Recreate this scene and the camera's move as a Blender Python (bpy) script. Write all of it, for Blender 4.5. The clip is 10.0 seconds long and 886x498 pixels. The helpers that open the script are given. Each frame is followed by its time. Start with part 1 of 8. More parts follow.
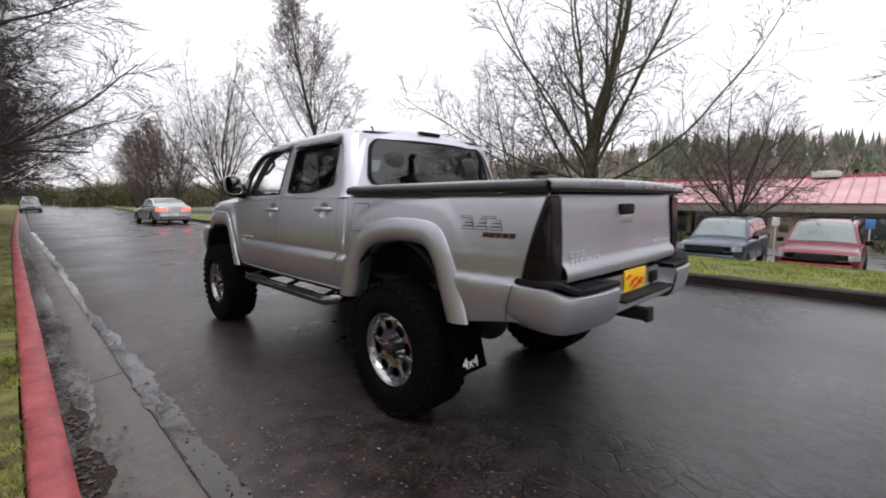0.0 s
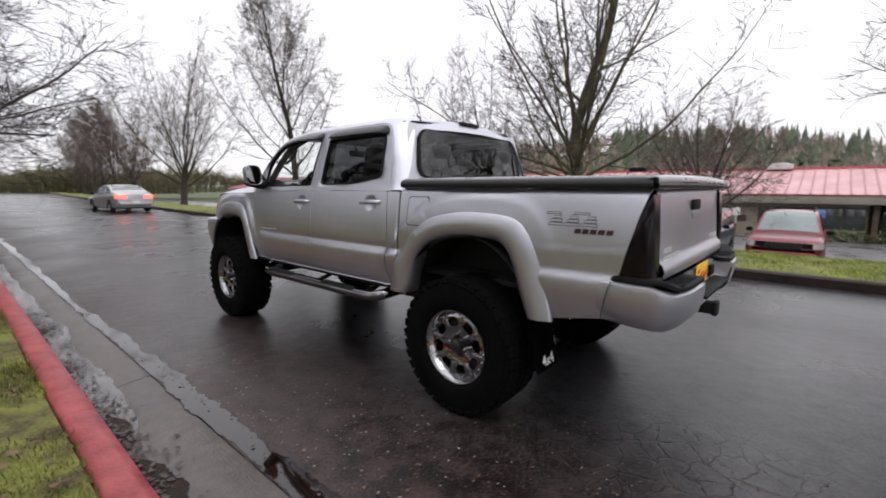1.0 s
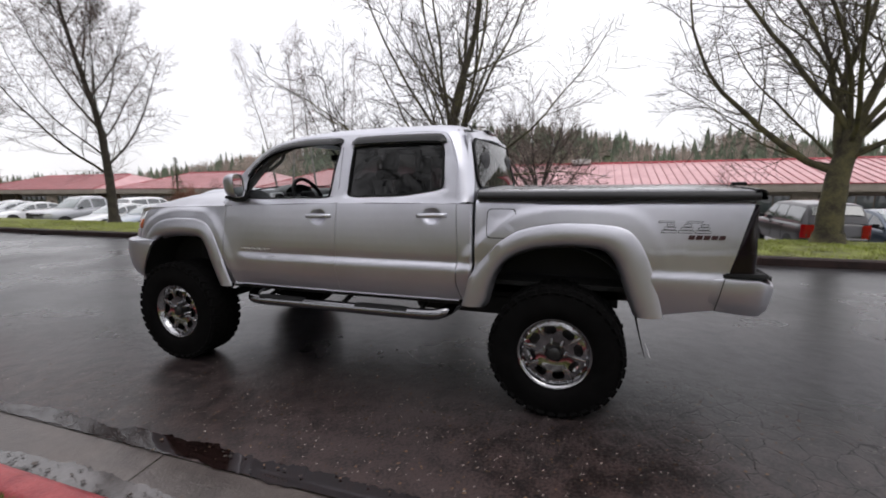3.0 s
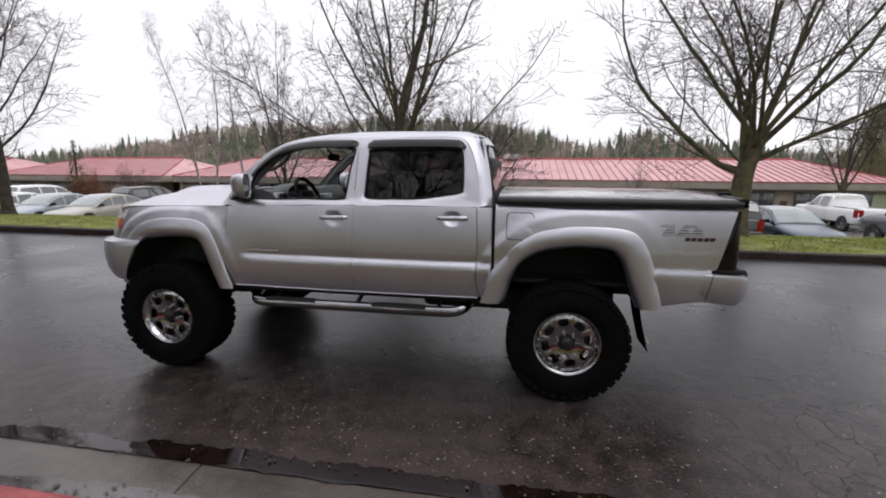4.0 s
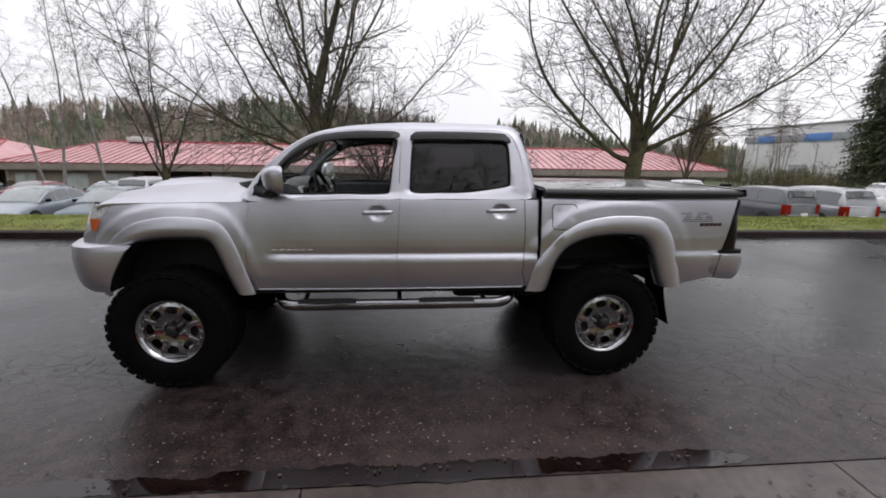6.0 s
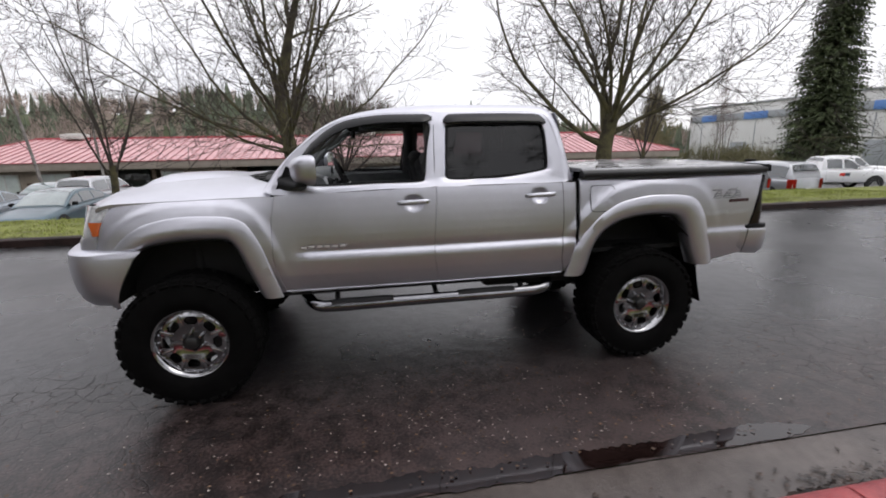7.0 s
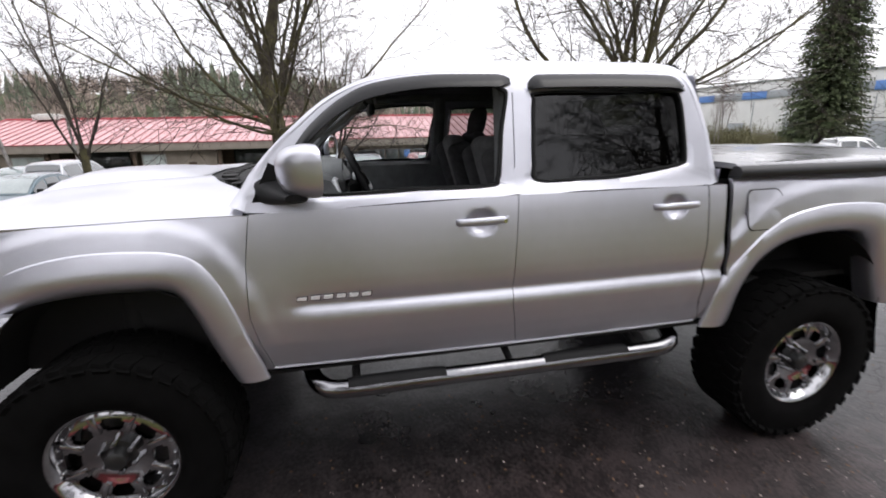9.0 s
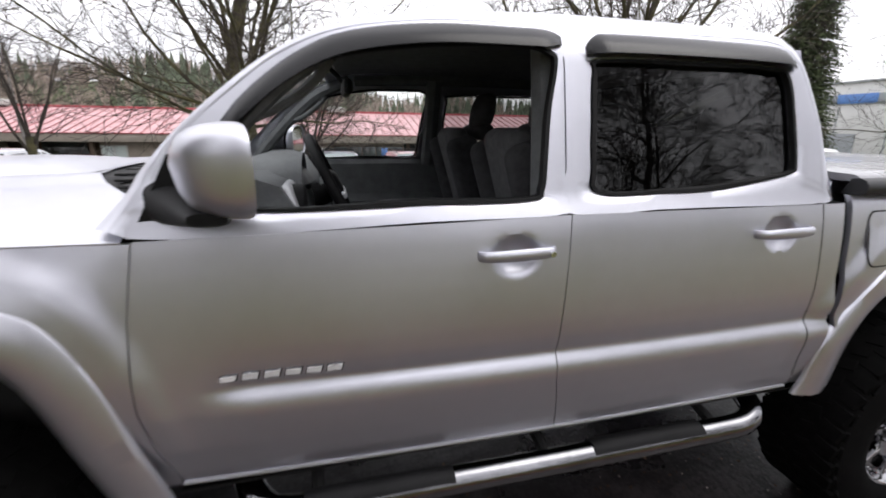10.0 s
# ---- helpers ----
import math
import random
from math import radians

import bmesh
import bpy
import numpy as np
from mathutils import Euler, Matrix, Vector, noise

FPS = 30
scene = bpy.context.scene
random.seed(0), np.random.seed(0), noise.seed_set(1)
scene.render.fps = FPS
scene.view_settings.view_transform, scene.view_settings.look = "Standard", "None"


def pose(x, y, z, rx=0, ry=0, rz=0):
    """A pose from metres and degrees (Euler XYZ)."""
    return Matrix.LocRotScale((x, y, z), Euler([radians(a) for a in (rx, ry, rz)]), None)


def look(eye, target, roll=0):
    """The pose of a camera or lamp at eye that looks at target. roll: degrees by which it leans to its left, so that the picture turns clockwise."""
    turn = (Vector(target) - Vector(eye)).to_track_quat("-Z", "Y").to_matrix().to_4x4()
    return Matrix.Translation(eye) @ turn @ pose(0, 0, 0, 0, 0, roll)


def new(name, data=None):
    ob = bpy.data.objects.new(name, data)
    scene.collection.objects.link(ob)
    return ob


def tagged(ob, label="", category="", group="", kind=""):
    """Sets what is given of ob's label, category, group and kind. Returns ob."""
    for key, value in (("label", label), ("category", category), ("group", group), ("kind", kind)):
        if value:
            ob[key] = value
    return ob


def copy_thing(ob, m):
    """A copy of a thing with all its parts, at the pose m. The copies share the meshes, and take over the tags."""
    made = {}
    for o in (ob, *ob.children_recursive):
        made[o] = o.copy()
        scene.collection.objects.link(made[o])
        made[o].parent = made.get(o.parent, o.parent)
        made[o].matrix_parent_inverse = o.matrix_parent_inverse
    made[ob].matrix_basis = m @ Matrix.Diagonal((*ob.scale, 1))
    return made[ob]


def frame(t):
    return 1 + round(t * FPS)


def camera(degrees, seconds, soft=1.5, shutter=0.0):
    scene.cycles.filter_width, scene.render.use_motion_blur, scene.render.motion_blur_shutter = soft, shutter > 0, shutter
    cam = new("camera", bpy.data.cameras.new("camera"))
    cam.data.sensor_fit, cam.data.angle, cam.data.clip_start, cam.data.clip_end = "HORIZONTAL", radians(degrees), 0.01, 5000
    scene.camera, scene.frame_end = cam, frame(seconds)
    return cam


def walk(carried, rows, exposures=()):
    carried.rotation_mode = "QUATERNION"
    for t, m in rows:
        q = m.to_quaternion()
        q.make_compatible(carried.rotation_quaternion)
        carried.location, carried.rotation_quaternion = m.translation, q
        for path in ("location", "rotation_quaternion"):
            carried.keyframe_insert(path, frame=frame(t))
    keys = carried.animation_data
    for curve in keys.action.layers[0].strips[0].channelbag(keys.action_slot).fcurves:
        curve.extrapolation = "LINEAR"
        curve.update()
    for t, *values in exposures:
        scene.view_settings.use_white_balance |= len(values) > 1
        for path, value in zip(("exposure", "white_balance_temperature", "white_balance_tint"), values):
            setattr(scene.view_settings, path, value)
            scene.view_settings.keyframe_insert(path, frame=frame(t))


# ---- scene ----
cam = camera(90.4, 10.0, soft=1.8, shutter=0.5)
PATH = [
    (0, (-2.621, -2.177, 1.394), (-1.229, -0.759, 1.166), -0.2),
    (0.5, (-2.772, -1.928, 1.424), (-1.371, -0.518, 1.201), 1.5),
    (1, (-3.006, -1.672, 1.43), (-1.511, -0.373, 1.149), 0.2),
    (1.5, (-3.192, -1.341, 1.426), (-1.639, -0.115, 1.132), -1.2),
    (2, (-3.352, -0.983, 1.458), (-1.721, 0.136, 1.167), 1.3),
    (2.2, (-3.437, -0.836, 1.468), (-1.714, 0.153, 1.231), 1.5),
    (3.3, (-3.816, -0.054, 1.591), (-1.93, 0.521, 1.252), -0.0),
    (3.5, (-3.863, 0.033, 1.609), (-1.959, 0.546, 1.277), 1.0),
    (4, (-4.047, 0.369, 1.652), (-2.107, 0.705, 1.302), 0.4),
    (4.5, (-4.1, 0.649, 1.665), (-2.136, 0.936, 1.416), -0.2),
    (5, (-4.106, 0.97, 1.668), (-2.135, 1.101, 1.357), -1.1),
    (5.5, (-4.122, 1.275, 1.668), (-2.153, 1.207, 1.324), 1.0),
    (5.7, (-4.129, 1.394, 1.685), (-2.17, 1.261, 1.305), 1.0),
    (6.8, (-3.922, 1.999, 1.666), (-1.986, 1.712, 1.256), -0.5),
    (7, (-3.87, 2.099, 1.659), (-1.954, 1.745, 1.206), -1.0),
    (7.5, (-3.62, 2.273, 1.644), (-1.702, 1.96, 1.173), -2.3),
    (8, (-3.284, 2.319, 1.617), (-1.409, 1.942, 1.03), 1.5),
    (8.5, (-2.958, 2.339, 1.658), (-1.09, 1.873, 1.115), -0.6),
    (9, (-2.624, 2.262, 1.668), (-0.734, 1.877, 1.137), -1.0),
    (9.5, (-2.292, 2.25, 1.644), (-0.407, 1.839, 1.115), 0.8),
    (10, (-1.962, 2.228, 1.617), (-0.098, 1.735, 1.087), 0.8),
]
walk(cam, [(t, look(eye, target, roll)) for t, eye, target, roll in PATH], exposures=[(0.0, 0.46), (2.0, 0.47), (3.5, 0.29), (4.5, 0.33), (5.0, 0.20), (5.5, 0.19), (7.0, 0.40), (8.0, 0.62), (9.0, 0.84), (10.0, 0.80)])

# ---- world and sun: an even, bright overcast ----
SUN_EL, SUN_AZ = 58.0, 203.0
world = bpy.data.worlds.new("overcast")
scene.world = world
world.use_nodes = True
wn, wl = world.node_tree.nodes, world.node_tree.links
wn.clear()
w_out = wn.new("ShaderNodeOutputWorld")
w_bg = wn.new("ShaderNodeBackground")
w_sky = wn.new("ShaderNodeTexSky")
w_sky.sky_type = "NISHITA"
w_sky.sun_disc = False
w_sky.sun_elevation, w_sky.sun_rotation = radians(SUN_EL), radians(SUN_AZ)
w_noise = wn.new("ShaderNodeTexNoise")
w_noise.inputs["Scale"].default_value = 2.2
w_noise.inputs["Detail"].default_value = 5.0
w_ramp = wn.new("ShaderNodeValToRGB")
w_ramp.color_ramp.elements[0].position, w_ramp.color_ramp.elements[0].color = 0.34, (7.7, 7.55, 8.0, 1)
w_ramp.color_ramp.elements[1].position, w_ramp.color_ramp.elements[1].color = 0.66, (9.4, 9.2, 9.5, 1)
w_mix = wn.new("ShaderNodeMix")
w_mix.data_type = "RGBA"
w_mix.inputs["Factor"].default_value = 0.9
w_coord = wn.new("ShaderNodeTexCoord")
wl.new(w_coord.outputs["Generated"], w_noise.inputs["Vector"])
wl.new(w_noise.outputs["Fac"], w_ramp.inputs["Fac"])
wl.new(w_sky.outputs["Color"], w_mix.inputs["A"])
wl.new(w_ramp.outputs["Color"], w_mix.inputs["B"])
# an overcast is about two and a half times as bright overhead as at the horizon
w_sep = wn.new("ShaderNodeSeparateXYZ")
w_up = wn.new("ShaderNodeMapRange")
w_up.inputs["From Min"].default_value, w_up.inputs["From Max"].default_value = 0.05, 1.0
w_up.inputs["To Min"].default_value, w_up.inputs["To Max"].default_value = 1.0, 1.62
wl.new(w_coord.outputs["Generated"], w_sep.inputs["Vector"])
wl.new(w_sep.outputs["Z"], w_up.inputs["Value"])
w_mul = wn.new("ShaderNodeVectorMath")
w_mul.operation = "SCALE"
wl.new(w_mix.outputs["Result"], w_mul.inputs["Vector"])
wl.new(w_up.outputs["Result"], w_mul.inputs["Scale"])
wl.new(w_mul.outputs["Vector"], w_bg.inputs["Color"])
w_bg.inputs["Strength"].default_value = 0.1
wl.new(w_bg.outputs["Background"], w_out.inputs["Surface"])

sun_data = bpy.data.lights.new("sun", "SUN")
sun_data.energy, sun_data.angle, sun_data.color = 0.5, radians(35), (1.0, 0.97, 0.93)
sun = new("sun", sun_data)
sun.matrix_world = look((-6, -14, 25), (0, 0, 0))


# ---- materials ----
def material(name, color, rough=0.6, metal=0.0, vary=0.0, scale=8.0, color2=None, bump=0.0, bump_scale=60.0,
             spec=0.5, coat=0.0, rough_vary=0.0, detail=4.0, island=0.0):
    """A principled surface with two scales of variation: broad stains and fine grain."""
    m = bpy.data.materials.new(name)
    m.use_nodes = True
    n, l = m.node_tree.nodes, m.node_tree.links
    p = n["Principled BSDF"]
    p.inputs["Roughness"].default_value = rough
    p.inputs["Metallic"].default_value = metal
    p.inputs["Specular IOR Level"].default_value = spec
    p.inputs["Coat Weight"].default_value = coat
    p.inputs["Coat Roughness"].default_value = 0.06
    p.inputs["Base Color"].default_value = (*color, 1)
    co = n.new("ShaderNodeTexCoord")
    if vary > 0 or color2:
        a = n.new("ShaderNodeTexNoise")
        a.inputs["Scale"].default_value, a.inputs["Detail"].default_value = scale, detail
        b = n.new("ShaderNodeTexNoise")
        b.inputs["Scale"].default_value, b.inputs["Detail"].default_value = scale * 9, 3.0
        l.new(co.outputs["Object"], a.inputs["Vector"])
        l.new(co.outputs["Object"], b.inputs["Vector"])
        add = n.new("ShaderNodeMath")
        add.operation = "MULTIPLY_ADD"
        add.inputs[1].default_value, add.inputs[2].default_value = 0.45, -0.22
        l.new(b.outputs["Fac"], add.inputs[0])
        total = n.new("ShaderNodeMath")
        l.new(a.outputs["Fac"], total.inputs[0])
        l.new(add.outputs[0], total.inputs[1])
        r = n.new("ShaderNodeValToRGB")
        c2 = color2 or tuple(min(1, c * (1 + vary)) for c in color)
        c1 = color if color2 else tuple(c * (1 - vary) for c in color)
        r.color_ramp.elements[0].position, r.color_ramp.elements[0].color = 0.32, (*c1, 1)
        r.color_ramp.elements[1].position, r.color_ramp.elements[1].color = 0.68, (*c2, 1)
        l.new(total.outputs[0], r.inputs["Fac"])
        source = r.outputs["Color"]
        if island:
            geo = n.new("ShaderNodeNewGeometry")
            hsv = n.new("ShaderNodeHueSaturation")
            mul = n.new("ShaderNodeMath")
            mul.operation = "MULTIPLY_ADD"
            mul.inputs[1].default_value, mul.inputs[2].default_value = island, 1 - island / 2
            l.new(geo.outputs["Random Per Island"], mul.inputs[0])
            l.new(mul.outputs[0], hsv.inputs["Value"])
            l.new(source, hsv.inputs["Color"])
            source = hsv.outputs["Color"]
        l.new(source, p.inputs["Base Color"])
        if rough_vary:
            mr = n.new("ShaderNodeMapRange")
            mr.inputs["From Min"].default_value, mr.inputs["From Max"].default_value = 0.3, 0.7
            mr.inputs["To Min"].default_value, mr.inputs["To Max"].default_value = rough - rough_vary, rough + rough_vary
            l.new(a.outputs["Fac"], mr.inputs["Value"])
            l.new(mr.outputs["Result"], p.inputs["Roughness"])
    if bump > 0:
        t = n.new("ShaderNodeTexNoise")
        t.inputs["Scale"].default_value, t.inputs["Detail"].default_value = bump_scale, 6.0
        l.new(co.outputs["Object"], t.inputs["Vector"])
        bn = n.new("ShaderNodeBump")
        bn.inputs["Strength"].default_value, bn.inputs["Distance"].default_value = bump, 0.02
        l.new(t.outputs["Fac"], bn.inputs["Height"])
        l.new(bn.outputs["Normal"], p.inputs["Normal"])
    return m


def glass(name, tint, gloss_rough=0.02, ior=1.45):
    """A thin pane: it lets tinted light through and mirrors the sky at the angle's own rate."""
    m = bpy.data.materials.new(name)
    m.use_nodes = True
    n, l = m.node_tree.nodes, m.node_tree.links
    n.clear()
    out = n.new("ShaderNodeOutputMaterial")
    tr = n.new("ShaderNodeBsdfTransparent")
    tr.inputs["Color"].default_value = (*tint, 1)
    gl = n.new("ShaderNodeBsdfGlossy")
    gl.inputs["Roughness"].default_value = gloss_rough
    fr = n.new("ShaderNodeFresnel")
    fr.inputs["IOR"].default_value = ior
    mx = n.new("ShaderNodeMixShader")
    l.new(fr.outputs["Fac"], mx.inputs["Fac"])
    l.new(tr.outputs["BSDF"], mx.inputs[1])
    l.new(gl.outputs["BSDF"], mx.inputs[2])
    l.new(mx.outputs["Shader"], out.inputs["Surface"])
    return m


def emitter(name, color, strength):
    m = bpy.data.materials.new(name)
    m.use_nodes = True
    p = m.node_tree.nodes["Principled BSDF"]
    p.inputs["Base Color"].default_value = (*color, 1)
    p.inputs["Emission Color"].default_value = (*color, 1)
    p.inputs["Emission Strength"].default_value = strength
    return m


SILVER = material("silver_metallic_paint", (0.545, 0.548, 0.595), 0.38, 0.93, 0.03, 2.0, coat=0.25, rough_vary=0.03)
BLACK_TRIM = material("black_plastic", (0.006, 0.006, 0.0065), 0.6, vary=0.25, scale=12, bump=0.05, bump_scale=200, spec=0.18)
VISOR = material("smoked_acrylic", (0.006, 0.006, 0.007), 0.24, vary=0.15, scale=6, spec=0.28)
RUBBER = material("tyre_rubber", (0.0035, 0.0034, 0.0034), 0.85, vary=0.35, scale=10, bump=0.10, bump_scale=90, spec=0.06)
WHEEL_CHROME = material("polished_wheel_chrome", (0.36, 0.36, 0.37), 0.06, 1.0, 0.15, 16, rough_vary=0.03)
CHROME = material("chrome", (0.60, 0.60, 0.61), 0.10, 1.0, 0.05, 10)
STEEL = material("dull_steel", (0.10, 0.10, 0.10), 0.45, 0.8, 0.3, 12)
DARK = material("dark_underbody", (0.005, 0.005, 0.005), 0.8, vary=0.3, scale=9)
COVER = material("bed_cover_vinyl", (0.17, 0.17, 0.18), 0.30, vary=0.15, scale=5, rough_vary=0.12, spec=0.7, coat=0.6)
COVER_EDGE = material("cover_rail", (0.012, 0.012, 0.013), 0.45, vary=0.2, scale=8, spec=0.35)
SMOKE = material("smoked_lens", (0.006, 0.003, 0.005), 0.14, vary=0.3, scale=14, coat=0.0, spec=0.3)
LENS = material("clear_lamp", (0.62, 0.63, 0.64), 0.14, 0.35, 0.35, 26, coat=1.0)
AMBER = material("amber_lens", (0.48, 0.10, 0.018), 0.15, vary=0.1, scale=20, coat=0.8)
RED_LENS = material("red_lens", (0.45, 0.01, 0.012), 0.15, vary=0.1, scale=20, coat=0.8)
BRAKE_ON = emitter("lit_brake_lens", (1.0, 0.10, 0.07), 2.2)
CLOTH = material("dark_grey_seat_cloth", (0.05, 0.05, 0.053), 0.9, vary=0.25, scale=30, bump=0.15, bump_scale=300)
CLOTH_LIGHT = material("grey_seat_cloth", (0.11, 0.11, 0.114), 0.9, vary=0.2, scale=30, bump=0.15, bump_scale=300)
DASH = material("dashboard_plastic", (0.10, 0.105, 0.108), 0.6, vary=0.2, scale=15, bump=0.06, bump_scale=250)
DASH_LIGHT = material("silver_trim_plastic", (0.5, 0.51, 0.53), 0.35, 0.4, 0.1, 15)
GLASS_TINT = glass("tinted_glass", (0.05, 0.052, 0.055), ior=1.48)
# a paler copy of the tint, brightening the view out through the right pane
GLASS_TINT_BRIGHT = glass("brightened_tinted_glass", (0.35, 0.36, 0.36), ior=1.4)
GLASS_REAR = glass("rear_glass", (0.12, 0.145, 0.145), ior=1.85)
GLASS_CLEAR = glass("clear_glass", (0.90, 0.93, 0.92))
BADGE = material("chrome_badge", (0.78, 0.78, 0.79), 0.30, 0.25, 0.05, 30)
BADGE_DARK = material("dark_badge_edge", (0.03, 0.03, 0.032), 0.5, vary=0.1, scale=30)
BADGE_RED = material("dark_red_badge", (0.035, 0.008, 0.010), 0.4, vary=0.1, scale=30)
YELLOW = material("yellow_plate", (0.85, 0.52, 0.01), 0.4, vary=0.06, scale=20)
RED_INK = material("red_ink", (0.6, 0.03, 0.02), 0.5, vary=0.05, scale=20)
WHITE_PAINT = material("white_decal", (0.75, 0.75, 0.74), 0.5, vary=0.08, scale=30)


# ---- mesh tools ----
def mesh_of(name, bm, mat, smooth=40):
    me = bpy.data.meshes.new(name)
    bm.normal_update()
    bm.to_mesh(me)
    bm.free()
    for m in (mat if isinstance(mat, (list, tuple)) else [mat]):
        me.materials.append(m)
    if smooth:
        me.shade_smooth()
        me.set_sharp_from_angle(angle=radians(smooth))
    return me


def thing(name, label, category, at=(0, 0, 0), group="", kind="", turn=0.0):
    ob = new(name)
    ob.matrix_basis = pose(*at, 0, 0, turn)
    return tagged(ob, label, category, group, kind)


def part(name, bm, mat, parent, label="", smooth=40):
    ob = new(name, mesh_of(name, bm, mat, smooth))
    ob.parent = parent
    if label:
        tagged(ob, label)
    return ob


def solo(name, bm, mat, label, category, kind="", group="", smooth=40):
    return tagged(new(name, mesh_of(name, bm, mat, smooth)), label, category, group, kind)


def sheet(bm, rows, close_u=False, close_v=False, flip=False, mi=0):
    """Faces between rows of points."""
    vs = [[bm.verts.new(p) for p in r] for r in rows]
    nr, nc = len(vs), len(vs[0])
    for i in range(nr if close_v else nr - 1):
        for j in range(nc if close_u else nc - 1):
            q = [vs[i][j], vs[i][(j + 1) % nc], vs[(i + 1) % nr][(j + 1) % nc], vs[(i + 1) % nr][j]]
            if flip:
                q.reverse()
            f = bm.faces.new(q)
            f.material_index = mi
    return vs


def cap(bm, ring, flip=False):
    return bm.faces.new(list(reversed(ring)) if flip else ring)


def resample(pts, n):
    """n points evenly along a smoothed polyline."""
    pts = [Vector(p) for p in pts]
    fine = []
    for i in range(len(pts) - 1):
        p0, p1, p2, p3 = pts[max(i - 1, 0)], pts[i], pts[i + 1], pts[min(i + 2, len(pts) - 1)]
        for k in range(8):
            t = k / 8
            fine.append(0.5 * (2 * p1 + (p2 - p0) * t + (2 * p0 - 5 * p1 + 4 * p2 - p3) * t * t + (3 * p1 - p0 - 3 * p2 + p3) * t ** 3))
    fine.append(pts[-1])
    d = [0.0]
    for a, b in zip(fine, fine[1:]):
        d.append(d[-1] + (b - a).length)
    out = []
    for s in np.linspace(0, d[-1], n):
        i = min(max(int(np.searchsorted(d, s)) - 1, 0), len(fine) - 2)
        u = (s - d[i]) / max(d[i + 1] - d[i], 1e-9)
        out.append(fine[i].lerp(fine[i + 1], min(max(u, 0), 1)))
    return out


def tube(bm, pts, radii, n=8, closed_ends=True, mi=0):
    pts = [Vector(p) for p in pts]
    if not isinstance(radii, (list, tuple)):
        radii = [radii] * len(pts)
    rows = []
    side = None
    for i, p in enumerate(pts):
        d = (pts[min(i + 1, len(pts) - 1)] - pts[max(i - 1, 0)]).normalized()
        if side is None:
            side = d.cross(Vector((0, 0, 1)) if abs(d.z) < 0.9 else Vector((1, 0, 0))).normalized()
        else:
            side = (side - d * side.dot(d)).normalized()
        up = d.cross(side)
        rows.append([p + (side * math.cos(2 * math.pi * k / n) + up * math.sin(2 * math.pi * k / n)) * radii[i] for k in range(n)])
    vs = sheet(bm, rows, close_u=True, mi=mi)
    if closed_ends:
        cap(bm, vs[0], True)
        cap(bm, vs[-1])
    return vs


def box(bm, c, s, bevel=0.0, m=None, seg=2):
    r = bmesh.ops.create_cube(bm, size=1.0)
    vs = r["verts"]
    bmesh.ops.scale(bm, vec=s, verts=vs)
    if bevel:
        es = list({e for v in vs for e in v.link_edges})
        rb = bmesh.ops.bevel(bm, geom=es, offset=bevel, segments=seg, profile=0.5, affect="EDGES", clamp_overlap=True)
        vs = list({v for f in rb["faces"] for v in f.verts} | {v for v in vs if v.is_valid})
        seen, stack = set(vs), list(vs)
        while stack:
            v = stack.pop()
            for e in v.link_edges:
                o = e.other_vert(v)
                if o not in seen:
                    seen.add(o)
                    stack.append(o)
        vs = list(seen)
    if m:
        bmesh.ops.transform(bm, matrix=m, verts=vs)
    bmesh.ops.translate(bm, vec=c, verts=vs)
    return vs


def lathe(bm, profile, c, axis="x", n=48, closed=False):
    """Turns (radius, height) pairs round an axis through c."""
    rows = []
    for r, h in profile:
        ring = []
        for k in range(n):
            a = 2 * math.pi * k / n
            u, v = r * math.cos(a), r * math.sin(a)
            ring.append(Vector(c) + Vector({"x": (h, u, v), "y": (u, h, v), "z": (u, v, h)}[axis]))
        rows.append(ring)
    return sheet(bm, rows, close_u=True, close_v=closed)


def slab(bm, outline, m, depth, bevel=0.0):
    """A plate from a flat outline (u, v), raised along w, set by the matrix m."""
    a = [bm.verts.new(m @ Vector((u, v, 0))) for u, v in outline]
    b = [bm.verts.new(m @ Vector((u, v, depth))) for u, v in outline]
    n = len(a)
    for i in range(n):
        bm.faces.new([a[i], a[(i + 1) % n], b[(i + 1) % n], b[i]])
    bm.faces.new(b)
    bm.faces.new(list(reversed(a)))
    return a + b


def mirror_x(bm):
    """Turns the whole mesh to its mirror image across x = 0."""
    for v in bm.verts:
        v.co.x = -v.co.x
    bmesh.ops.reverse_faces(bm, faces=bm.faces[:])


def both(name, maker, mat, parent, label="", smooth=40):
    """The same part on the left side (x < 0) and, mirrored, on the right."""
    obs = []
    for k in (0, 1):
        bm = bmesh.new()
        maker(bm)
        if k:
            mirror_x(bm)
        obs.append(part(name, bm, mat, parent, label, smooth))
    return obs


# ---- ground, road and kerbs: the road runs along y and bends right far ahead ----
def bend(y):
    return 0.065 * max(0.0, y - 15) ** 2 / (max(0.0, y - 15) + 12) if y > 15 else 0.0


